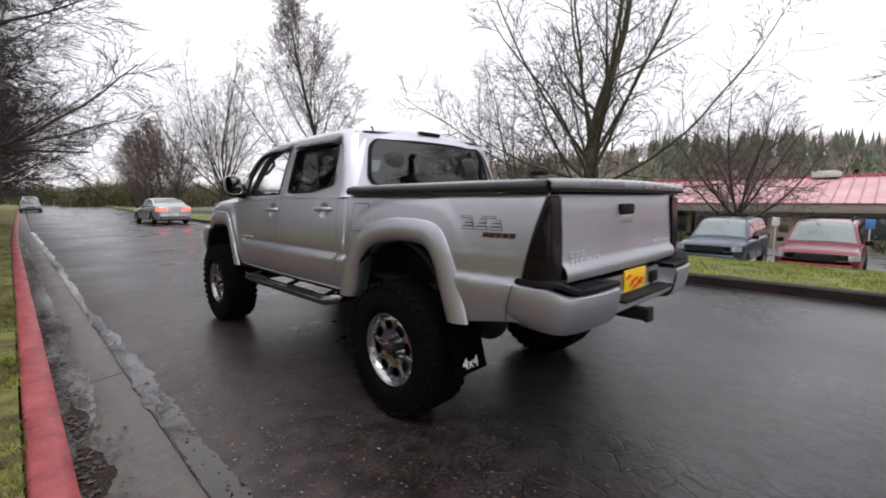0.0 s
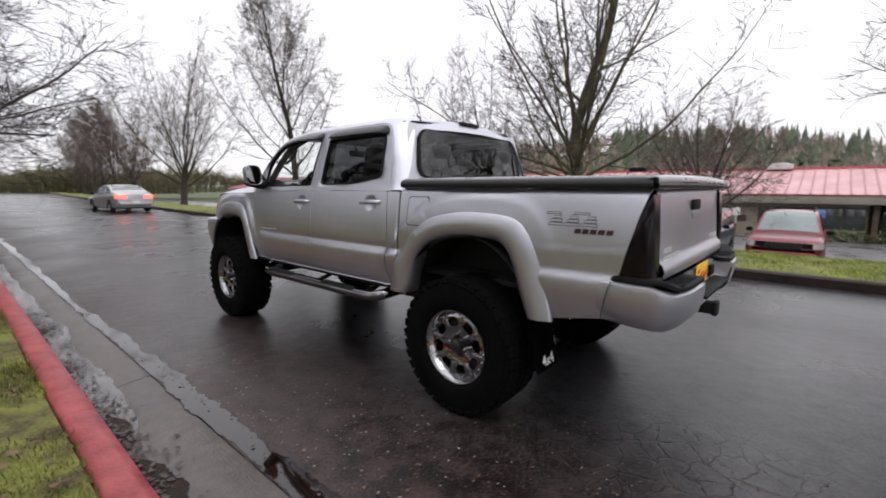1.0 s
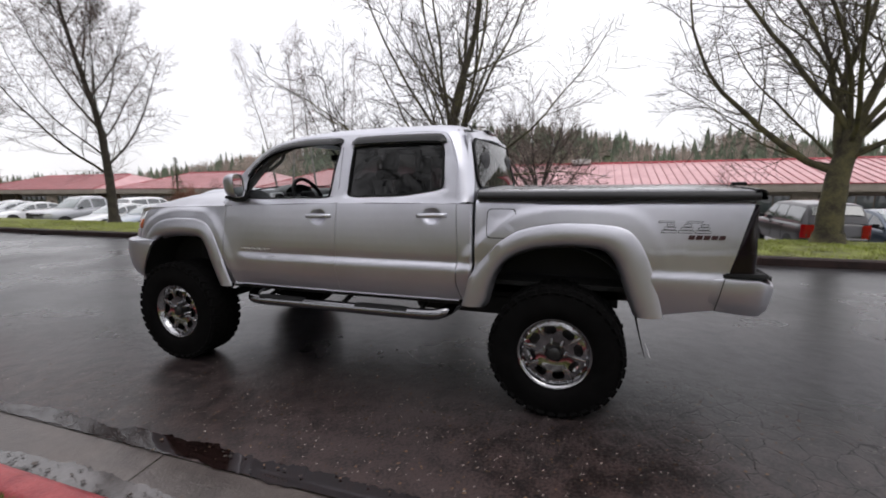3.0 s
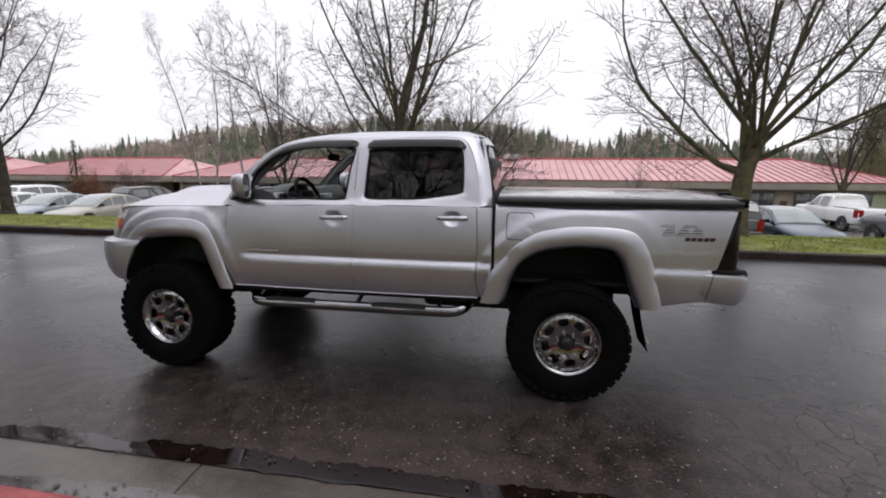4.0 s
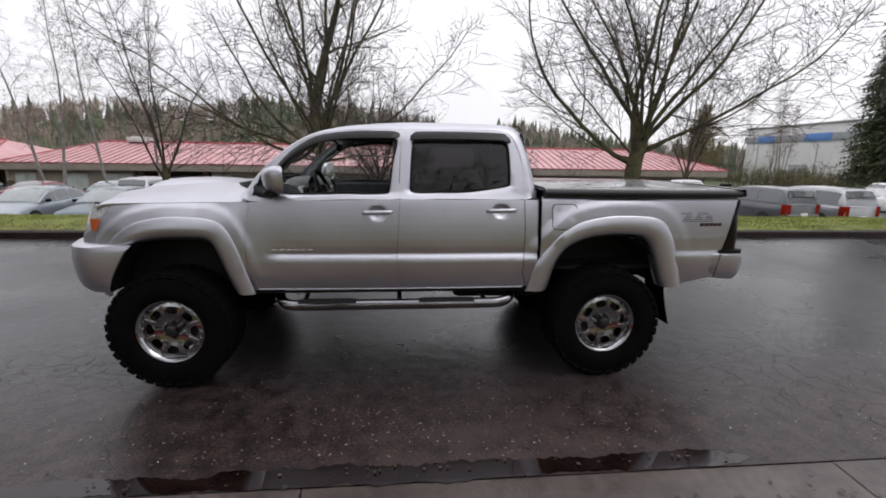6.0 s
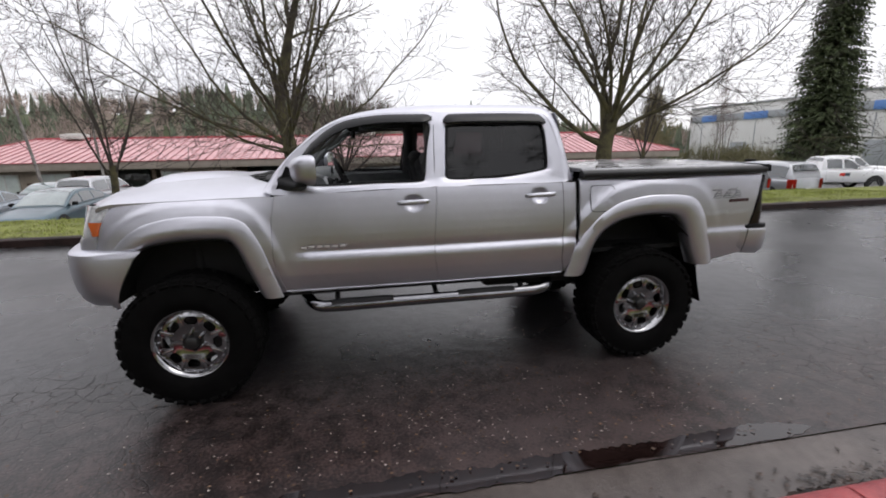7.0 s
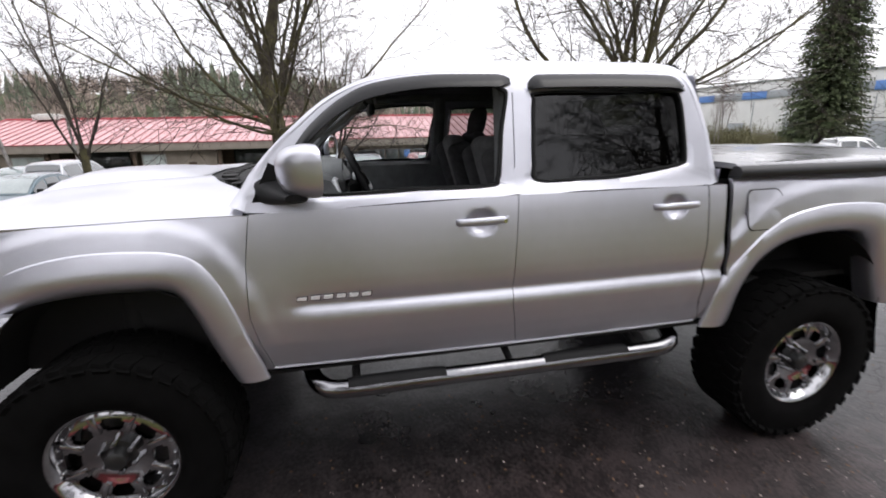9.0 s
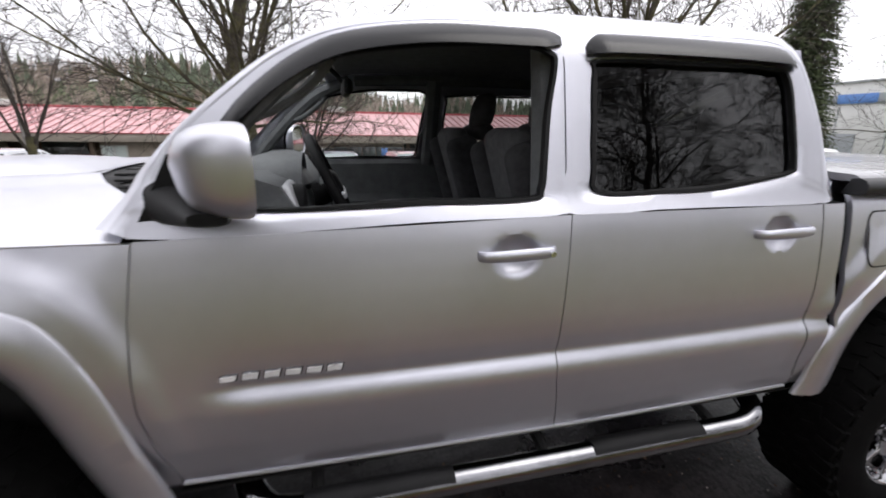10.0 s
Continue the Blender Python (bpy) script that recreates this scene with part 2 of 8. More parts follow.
def asphalt_material(name):
    """Wet, worn asphalt: fine grain, damp patches, patches of alligator cracks, browner towards the gutter."""
    m = bpy.data.materials.new(name)
    m.use_nodes = True
    n, l = m.node_tree.nodes, m.node_tree.links
    p = n["Principled BSDF"]
    co = n.new("ShaderNodeTexCoord")

    def tex(kind, scale, detail=4.0):
        t = n.new(kind)
        t.inputs["Scale"].default_value = scale
        if "Detail" in t.inputs:
            t.inputs["Detail"].default_value = detail
        l.new(co.outputs["Object"], t.inputs["Vector"])
        return t

    def math_node(op, a, b):
        x = n.new("ShaderNodeMath")
        x.operation = op
        for i, v in enumerate((a, b)):
            if isinstance(v, (int, float)):
                x.inputs[i].default_value = v
            else:
                l.new(v, x.inputs[i])
        return x.outputs[0]

    def ranged(v, a, b, c=0.0, d=1.0):
        r = n.new("ShaderNodeMapRange")
        for k, q in (("From Min", a), ("From Max", b), ("To Min", c), ("To Max", d)):
            r.inputs[k].default_value = q
        l.new(v, r.inputs["Value"])
        return r.outputs["Result"]

    def mixed(fac, a, b):
        x = n.new("ShaderNodeMix")
        x.data_type = "RGBA"
        l.new(fac, x.inputs["Factor"])
        for k, v in (("A", a), ("B", b)):
            if isinstance(v, tuple):
                x.inputs[k].default_value = (*v, 1)
            else:
                l.new(v, x.inputs[k])
        return x.outputs["Result"]
    big, mid, fine = tex("ShaderNodeTexNoise", 0.5, 5.0), tex("ShaderNodeTexNoise", 7.0, 4.0), tex("ShaderNodeTexNoise", 55.0, 5.0)
    warp = tex("ShaderNodeTexNoise", 2.2, 4.0)
    shifted = n.new("ShaderNodeVectorMath")
    shifted.operation = "MULTIPLY_ADD"
    l.new(warp.outputs["Color"], shifted.inputs[0])
    shifted.inputs[1].default_value = (0.35, 0.35, 0.0)
    l.new(co.outputs["Object"], shifted.inputs[2])
    crack = n.new("ShaderNodeTexVoronoi")
    crack.feature = "DISTANCE_TO_EDGE"
    crack.inputs["Scale"].default_value = 6.2
    l.new(shifted.outputs[0], crack.inputs["Vector"])
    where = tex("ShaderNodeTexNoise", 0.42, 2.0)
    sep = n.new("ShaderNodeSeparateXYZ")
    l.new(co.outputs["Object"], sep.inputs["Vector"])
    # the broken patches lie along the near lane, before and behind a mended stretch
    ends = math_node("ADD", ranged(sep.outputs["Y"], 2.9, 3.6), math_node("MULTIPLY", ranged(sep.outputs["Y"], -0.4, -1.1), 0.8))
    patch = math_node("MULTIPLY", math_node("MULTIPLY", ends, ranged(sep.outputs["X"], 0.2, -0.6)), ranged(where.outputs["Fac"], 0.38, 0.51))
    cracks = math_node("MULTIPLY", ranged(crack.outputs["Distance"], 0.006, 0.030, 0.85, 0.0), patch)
    side = ranged(math_node("ADD", sep.outputs["X"], math_node("MULTIPLY", big.outputs["Fac"], 1.6)), 0.5, -1.0)
    tone = math_node("ADD", math_node("MULTIPLY", big.outputs["Fac"], 0.25), math_node("ADD", math_node("MULTIPLY", mid.outputs["Fac"], 0.33), math_node("MULTIPLY", fine.outputs["Fac"], 0.42)))
    tone = ranged(tone, 0.44, 0.56)
    grey = mixed(tone, (0.011, 0.0106, 0.0113), (0.034, 0.0325, 0.0348))
    brown = mixed(tone, (0.0085, 0.0050, 0.0046), (0.047, 0.0295, 0.0270))
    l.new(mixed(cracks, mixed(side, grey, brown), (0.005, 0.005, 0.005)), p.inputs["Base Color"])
    rough = math_node("ADD", ranged(big.outputs["Fac"], 0.35, 0.65, ROUGH_WET, ROUGH_DRY), math_node("MULTIPLY", side, 0.08))
    l.new(rough, p.inputs["Roughness"])
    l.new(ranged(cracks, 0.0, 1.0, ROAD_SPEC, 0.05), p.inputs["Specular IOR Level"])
    bump = n.new("ShaderNodeBump")
    bump.inputs["Strength"].default_value, bump.inputs["Distance"].default_value = 0.8, 0.005
    h = math_node("SUBTRACT", math_node("ADD", math_node("MULTIPLY", fine.outputs["Fac"], 0.5), mid.outputs["Fac"]), math_node("MULTIPLY", cracks, 0.6))
    l.new(h, bump.inputs["Height"])
    l.new(bump.outputs["Normal"], p.inputs["Normal"])
    return m


ROUGH_WET, ROUGH_DRY, ROAD_SPEC = 0.22, 0.38, 0.45
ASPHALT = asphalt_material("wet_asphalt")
CONCRETE = material("damp_concrete", (0.050, 0.040, 0.036), 0.38, vary=0, scale=1.6, color2=(0.115, 0.097, 0.088), bump=0.2, bump_scale=70, rough_vary=0.12)
RED_KERB = material("faded_red_kerb_paint", (0.20, 0.028, 0.033), 0.50, vary=0, scale=7, color2=(0.35, 0.068, 0.070), bump=0.25, bump_scale=60)
GREY_KERB = material("dark_wet_kerb", (0.020, 0.011, 0.0095), 0.6, spec=0.25, vary=0.5, scale=5, bump=0.2, bump_scale=60)
TURF = material("turf_soil", (0.042, 0.030, 0.015), 0.95, vary=0, scale=5.5, color2=(0.170, 0.180, 0.034), bump=0.6, bump_scale=45)
TURF_GREEN = material("green_turf", (0.085, 0.088, 0.026), 0.95, vary=0, scale=2.2, color2=(0.200, 0.225, 0.042), bump=0.6, bump_scale=45)
LOT = material("wet_lot_asphalt", (0.10, 0.098, 0.10), 0.32, vary=0.35, scale=0.5, bump=0.1, bump_scale=60, rough_vary=0.12)
LAND = material("far_ground", (0.06, 0.075, 0.03), 0.95, vary=0.3, scale=0.05)
MUD = material("wet_leaf_mud", (0.007, 0.005, 0.0045), 0.6, spec=0.2, color2=(0.030, 0.018, 0.013), scale=30, bump=0.5, bump_scale=60, rough_vary=0.15)

def sway(x, y):
    """The left side runs nearly straight, the right side swings away."""
    return bend(y) * float(np.interp(x, [-2.6, 5.3], [0.25, 1.0]))


YS = [-120, -60, -30, -15] + list(range(-10, 16, 1)) + [18, 22, 26, 30, 36, 44, 54, 66, 80, 100, 130, 170, 220, 300, 400]


def strip(name, stations, mat, label, category, ys=None, kind="structure", follow=True, rough=0.0):
    """A band along the road through (x, z) stations."""
    bm = bmesh.new()
    rows = []
    for y in ys or YS:
        rows.append([(x + (sway(x, y) if follow else 0), y, z + rough * noise.noise((x * 1.7, y * 1.3, 0))) for x, z in stations])
    sheet(bm, rows, flip=True)
    return solo(name, bm, mat, label, category, kind)


strip("ground", [(-600, 1.5), (-60, 0.6), (-12, 0.10), (-2.75, 0.02), (-2.6, -0.25), (5.4, -0.25), (9.6, -0.55), (11.4, -1.15), (14, -1.25), (30, -1.75), (50, -1.9), (200, -1.9), (900, -1.9)], LAND, "wide flat ground under the whole place", "ground",
      ys=[-900, -300] + YS + [700, 1500], follow=False)
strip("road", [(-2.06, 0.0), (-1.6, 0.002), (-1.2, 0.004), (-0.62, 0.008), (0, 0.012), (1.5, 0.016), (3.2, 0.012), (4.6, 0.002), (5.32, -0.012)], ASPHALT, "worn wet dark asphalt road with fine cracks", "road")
strip("verge", [(-30, 0.42), (-12, 0.34), (-6, 0.26), (-4, 0.19), (-3.2, 0.145), (-2.68, 0.115)], TURF, "mossy patchy grass verge behind the red kerb", "grass verge", ys=[-120, -60, -30, -15] + [x * 0.5 for x in range(-20, 41)] + [22, 26, 30, 36, 44, 54, 66, 80, 100, 130, 170, 220, 300, 400], rough=0.03)
strip("verge", [(5.50, 0.135), (6.2, 0.13), (7.2, 0.09), (8.4, 0.00), (9.4, -0.08), (10.0, -0.12), (10.6, -0.52), (11.2, -0.93), (11.25, -1.1)], TURF_GREEN, "green grass strip between the road and the parking lot", "grass strip", ys=[-120, -60, -30, -15] + [x * 0.5 for x in range(-20, 41)] + [22, 26, 30, 36, 44, 54, 66, 80, 100, 130, 170, 220, 300, 400], rough=0.03)
strip("parking_lot", [(11.1, -0.97), (14, -1.05), (20, -1.25), (29, -1.50), (29.4, -1.51)], LOT, "wet grey asphalt parking lot", "parking lot", follow=False, ys=[-60, -30, 0, 30, 60, 110])


def kerb_row(name, x0, x1, top, low, mat, label, length, ys, lean):
    """Kerb stones laid end to end, each one a piece with rounded top edges."""
    base = thing(name, label, "kerb", kind="structure")
    bm = bmesh.new()
    n = 2
    ring = [(x0, low), (x0 + (0.012 if lean > 0 else 0.0), top - 0.025), (x0 + 0.03, top - 0.006), (x0 + 0.05, top), (x1 - 0.05, top), (x1 - 0.03, top - 0.006), (x1, top - 0.03), (x1 + (0.02 if lean < 0 else 0), low)]
    rows = [[(x, y, z) for x, z in ring] for y in (0, 0.006, length / 2, length - 0.014, length - 0.008)]
    rows[0] = [(x * 0.999 + 0.001 * (x0 + x1) / 2, y, z - 0.006) for x, y, z in rows[0]]
    vs = sheet(bm, rows, close_u=True)
    cap(bm, vs[0], True)
    cap(bm, vs[-1])
    bmesh.ops.recalc_face_normals(bm, faces=bm.faces[:])
    data = mesh_of("kerb_stone", bm, mat, 50)
    for y in ys:
        ob = new("kerb_stone", data)
        ob.parent = base
        ob.matrix_basis = pose(sway(x0, y), y, random.uniform(-0.004, 0.004), 0, 0, -math.degrees(math.atan2(sway(x0, y + length) - sway(x0, y), length)))
    return base


kerb_row("kerb_near", -2.68, -2.50, 0.125, -0.10, RED_KERB, "low kerb with faded chipped red paint", 1.5, [-12 + 1.5 * i for i in range(60)], 1)
kerb_row("kerb_far", 5.32, 5.52, 0.14, -0.10, GREY_KERB, "low dark wet concrete kerb along the grass strip", 3.0, [-60 + 3.0 * i for i in range(75)], -1)

# concrete gutter in cast lengths, its joint to the asphalt full of wet grit
gutter = thing("gutter", "damp stained concrete gutter pan beside the red kerb", "gutter", kind="structure")
b_m = bmesh.new()
rows = [[(x, y, z) for x, z in ((-2.52, -0.06), (-2.505, -0.018), (-2.3, -0.022), (-2.07, -0.002), (-2.06, -0.006), (-2.058, -0.06))] for y in (0, 0.004, 1.5, 2.988, 2.992)]
sheet(b_m, rows, flip=True)
pan = mesh_of("gutter_slab", b_m, CONCRETE, 50)
for i in range(45):
    y = -12.9 + 3.0 * i
    ob = new("gutter_slab", pan)
    ob.parent = gutter
    ob.matrix_basis = pose(sway(-2.6, y), y, random.uniform(-0.003, 0.003), 0, 0, -math.degrees(math.atan2(sway(-2.6, y + 3) - sway(-2.6, y), 3)))


# ---- long low building with red metal roofs ----
ROOF_RED = material("faded_red_metal_roof", (0.43, 0.21, 0.215), 0.38, vary=0.12, scale=0.6, color2=(0.55, 0.31, 0.32))
ROOF_SEAM = material("roof_seam_red", (0.36, 0.175, 0.18), 0.5, vary=0.2, scale=1.0)
ROOF_RIDGE = material("roof_ridge_red", (0.30, 0.035, 0.045), 0.45, vary=0.1, scale=1)
FASCIA = material("taupe_fascia", (0.27, 0.235, 0.195), 0.7, vary=0.12, scale=1.5)
WALL_TAN = material("tan_stucco_wall", (0.33, 0.28, 0.23), 0.9, vary=0.15, scale=1.2, bump=0.15, bump_scale=40)
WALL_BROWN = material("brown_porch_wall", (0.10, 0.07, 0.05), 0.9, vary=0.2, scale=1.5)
FRAME_PALE = material("pale_window_frame", (0.5, 0.5, 0.47), 0.5, vary=0.1, scale=4)
GLASS_DARK = material("dark_shop_glass", (0.05, 0.06, 0.06), 0.06, vary=0.3, scale=1.0, spec=0.9)
BLIND = material("pale_blind", (0.52, 0.58, 0.55), 0.5, vary=0.12, scale=2.0)
EAVE_X, EAVE_Z, RIDGE_X, RIDGE_Z, BASE_Z = 31.0, 1.05, 38.0, 2.75, -1.70


def building(y0, y1, label, plan, hvac=()):
    """An office wing: hipped red roof, deep fascia, and a front of wall, window and porch bays.
    plan lists (kind, length) along the front."""
    house = thing("office_building", label, "building", (EAVE_X, y0, BASE_Z))
    L, e, r, rx = y1 - y0, EAVE_Z - BASE_Z, RIDGE_Z - BASE_Z, RIDGE_X - EAVE_X
    bm = bmesh.new()
    hip = 3.5
    v = [bm.verts.new(p) for p in ((0, 0, e), (0, L, e), (rx, L - hip, r), (rx, hip, r), (2 * rx, 0, e), (2 * rx, L, e))]
    for q in ((0, 3, 2, 1), (4, 5, 2, 3), (0, 4, 3), (1, 2, 5)):
        bm.faces.new([v[i] for i in q])
    part("roof", bm, ROOF_RED, house, "faded red metal roof", 0)
    bm = bmesh.new()
    n = int(L / 0.6)
    for i in range(1, n):
        y = L * i / n
        f = min(1.0, y / hip, (L - y) / hip)
        a, b = Vector((0, y, e)), Vector((rx * f, y, e + (r - e) * f))
        nn = Vector((-(r - e), 0, rx)).normalized() * 0.06
        w = Vector((0, 0.035, 0))
        p = [a - w, a + w, b + w, b - w]
        lo = [bm.verts.new(x) for x in p]
        hi = [bm.verts.new(x + nn) for x in p]
        for k in range(4):
            bm.faces.new([lo[k], lo[(k + 1) % 4], hi[(k + 1) % 4], hi[k]])
        bm.faces.new(hi)
    tagged(part("roof_seams", bm, ROOF_SEAM, house, "darker raised roof seams", 0), kind="stuff")
    bm = bmesh.new()
    tube(bm, [(rx, hip, r + 0.03), (rx, L - hip, r + 0.03)], 0.12, 6)
    for a, b in (((0, 0, e), (rx, hip, r)), ((0, L, e), (rx, L - hip, r))):
        tube(bm, [a, b], 0.08, 6)
    part("roof_ridge", bm, ROOF_RIDGE, house, "dark red ridge cap", 0)
    bm = bmesh.new()
    box(bm, (0.05, L / 2, e - 0.30), (0.12, L, 0.52), 0.02)
    box(bm, (rx, 0.05, e - 0.30), (2 * rx, 0.12, 0.52), 0.02)
    box(bm, (rx, L - 0.05, e - 0.30), (2 * rx, 0.12, 0.52), 0.02)
    box(bm, (rx, L / 2, e - 0.10), (2 * rx - 0.2, L - 0.2, 0.06))
    part("fascia", bm, FASCIA, house, "taupe fascia and soffit")
    bm = bmesh.new()
    box(bm, (0.0, L / 2, e - 0.02), (0.16, L, 0.05), 0.01)
    part("gutter_edge", bm, ROOF_RIDGE, house, "dark red eaves gutter")
    bm = bmesh.new()
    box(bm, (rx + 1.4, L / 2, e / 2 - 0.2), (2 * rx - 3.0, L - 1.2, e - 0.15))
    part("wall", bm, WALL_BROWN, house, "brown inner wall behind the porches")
    y = L
    for kind, length in plan:
        a, b = max(0.6, y - length), y
        y -= length
        mid, w = (a + b) / 2, b - a
        if w < 0.5:
            break
        if kind == "porch":
            for q in np.linspace(a + 0.3, b - 0.3, max(2, int(w / 2.4))):
                g = bmesh.new()
                box(g, (0.55, q, (e - 0.5) / 2), (0.24, 0.24, e - 0.5), 0.02)
                part("post", g, WALL_BROWN, house, "square brown porch post")
            g = bmesh.new()
            box(g, (2.84, mid, 1.2), (0.10, min(w - 0.4, 2.6), 2.0), 0.02)
            part("entrance", g, GLASS_DARK, house, "dark glazed entrance")
            continue
        g = bmesh.new()
        box(g, (1.55, mid, e / 2 - 0.25), (1.5, w, e - 0.1), 0.01)
        wall_ob = part("front_wall", g, WALL_TAN, house, "tan stucco front wall")
        if kind == "wall":
            g = bmesh.new()
            box(g, (0.785, mid, 1.15), (0.03, 0.5, 0.42), 0.01)
            part("wall_sign", g, WALL_BROWN, wall_ob, "small dark wall sign")
            continue
        k = max(1, int(round(w / 1.05)))
        tall, sill = (1.65, 0.25) if kind == "blind" else (1.15, 0.75)
        fr = bmesh.new()
        box(fr, (0.79, mid, sill + tall / 2), (0.08, w - 0.10, tall + 0.12), 0.01)
        wob = part("window", fr, FRAME_PALE if kind == "blind" else WALL_BROWN, house, "framed front window")
        for i in range(k):
            g = bmesh.new()
            box(g, (0.755, a + 0.09 + (i + 0.5) * (w - 0.18) / k, sill + tall / 2), (0.03, (w - 0.18) / k - 0.08, tall), 0.004)
            part("pane", g, BLIND if kind == "blind" else GLASS_DARK, wob)
    for hy in hvac:
        g = bmesh.new()
        box(g, (rx, hy - y0, r + 0.19), (1.5, 1.5, 0.40), 0.05)
        box(g, (rx, hy - y0, r + 0.42), (1.0, 1.0, 0.08), 0.03)
        part("roof_unit", g, FRAME_PALE, house, "pale rooftop air unit")
    return house


building(-25.5, 31.0, "long low tan office building with a faded red metal roof",
         (("wall", 0.6), ("blind", 1.6), ("wall", 1.8), ("blind", 1.8), ("wall", 1.2), ("blind", 2.0), ("porch", 5.7), ("blind", 1.6), ("wall", 3.2), ("porch", 4.0), ("dark", 4.2), ("wall", 1.6), ("dark", 5.2), ("porch", 3.0), ("dark", 6.0),
          ("wall", 1.4), ("dark", 4.0), ("wall", 1.2), ("dark", 5.0)), (1.2, 24.6))
building(32.0, 51.0, "low tan office wing with a red hipped roof", (("dark", 4.0), ("wall", 2.0), ("dark", 4.0), ("wall", 3.0), ("blind", 1.5), ("wall", 3.5), ("blind", 1.2)))
building(54.0, 78.0, "low tan office wing with a red roof", (("dark", 5.0), ("porch", 4.0), ("dark", 5.0), ("wall", 2.0), ("dark", 4.0)))



# ---- the silver pickup truck: rear axle over the origin, nose towards +y ----
truck = thing("pickup_truck", "lifted silver double-cab pickup with mud tyres parked on wet asphalt", "truck")
HUB_Z, HUB_X, BASE = 0.445, 0.935, 3.235

WZ = [(0.66, 0.885), (0.70, 0.903), (0.735, 0.918), (0.78, 0.932), (0.84, 0.944), (0.90, 0.951), (0.935, 0.954), (0.955, 0.952), (0.970, 0.947), (0.982, 0.939), (0.990, 0.931),
      (1.000, 0.930), (1.02, 0.935), (1.05, 0.940), (1.10, 0.9425), (1.16, 0.9415), (1.22, 0.938), (1.28, 0.9325), (1.34, 0.9250), (1.370, 0.9200), (1.395, 0.9145), (1.42, 0.899), (1.45, 0.885), (1.64, 0.838),
      (1.83, 0.786), (1.90, 0.754)]
# the same without the crease, for the wing ahead of the door
WS = [(0.66, 0.885), (0.735, 0.918), (0.84, 0.940), (0.94, 0.947), (1.05, 0.9455), (1.10, 0.944), (1.16, 0.9415)]
WSX, WSY = [a for a, b in WS], [b for a, b in WS]
WZX, WZY = [a for a, b in WZ], [b for a, b in WZ]
WB = [(0.66, 0.87), (0.72, 0.894), (0.80, 0.912), (0.90, 0.928), (0.945, 0.931), (0.972, 0.929), (0.990, 0.922), (1.000, 0.916), (1.03, 0.917), (1.12, 0.923)]
WBX, WBY = [a for a, b in WB], [b for a, b in WB]


def taper(y):
    t = 0.0
    if y > 3.15:
        t -= 0.24 * (y - 3.15) ** 2
    if y < -0.5:
        t -= 0.12 * (-0.5 - y) ** 2
    return t


def barrel(y):
    """The cab's sides bow outwards in plan, most between the doors."""
    return -0.022 * min(1.0, ((y - 1.5) / 1.15) ** 2)


def width(y, z):
    """Half the body's width."""
    w = float(np.interp(z, WZX, WZY)) + barrel(y)
    if y > 2.42 and z < 1.16:
        f = min(1.0, (y - 2.42) / 0.16)
        w += (float(np.interp(z, WSX, WSY)) + barrel(y) - w) * f * f * (3 - 2 * f)
    if z < 1.12 and y < 0.55:
        w = float(np.interp(z, WBX, WBY))
    if y > 2.66 and z > 1.15:
        w -= 0.050 * min(1.0, (y - 2.66) / 0.35) * ((z - 1.15) / 0.2) ** 2
    return w + taper(y)


def belt_z(y):
    """The seam below the windows falls slightly towards the front."""
    return 1.395 - 0.027 * min(1.0, max(0.0, (y - 1.6) / 1.05))


F_IN = [(3.470, 1.050), (3.395, 1.078), (3.240, 1.098), (3.08, 1.099), (2.970, 1.090), (2.915, 1.044), (2.845, 0.857), (2.800, 0.751), (2.775, 0.700)]
F_OUT = [(3.640, 1.055), (3.545, 1.15), (3.42, 1.222), (3.24, 1.260), (3.06, 1.262), (2.915, 1.247), (2.825, 1.20), (2.755, 1.08), (2.705, 0.92), (2.665, 0.79), (2.640, 0.700)]
R_IN = [(0.47, 0.700), (0.447, 0.739), (0.395, 0.913), (0.318, 1.021), (0.181, 1.090), (0.014, 1.119), (-0.10, 1.124), (-0.200, 1.121), (-0.275, 1.105), (-0.332, 1.049), (-0.371, 0.963), (-0.414, 0.832), (-0.460, 0.715)]
R_OUT = [(0.635, 0.700), (0.608, 0.782), (0.571, 0.912), (0.473, 1.041), (0.374, 1.148), (0.233, 1.233), (0.026, 1.277), (-0.13, 1.283), (-0.268, 1.278), (-0.370, 1.262), (-0.435, 1.225), (-0.49, 1.15), (-0.54, 1.035), (-0.58, 0.89), (-0.625, 0.72)]


def yz(pts, n):
    return [(p.y, p.z) for p in resample([(0, y, z) for y, z in pts], n)]


def mid_curve(inner, outer, n=64, f=0.5):
    return [(a[0] * f + b[0] * (1 - f), a[1] * f + b[1] * (1 - f)) for a, b in zip(yz(inner, n), yz(outer, n))]


F_MID, R_MID = mid_curve(F_IN, F_OUT), mid_curve(R_IN, R_OUT)


def over(curve, y, low):
    """The height of an arch over y, or low beside it."""
    ys = [p[0] for p in curve][::-1]
    zs = [p[1] for p in curve][::-1]
    return max(low, float(np.interp(y, ys, zs))) if ys[0] < y < ys[-1] else low


F_SAMPLE, R_SAMPLE = np.array(yz(F_OUT, 300)), np.array(yz(R_OUT, 300))


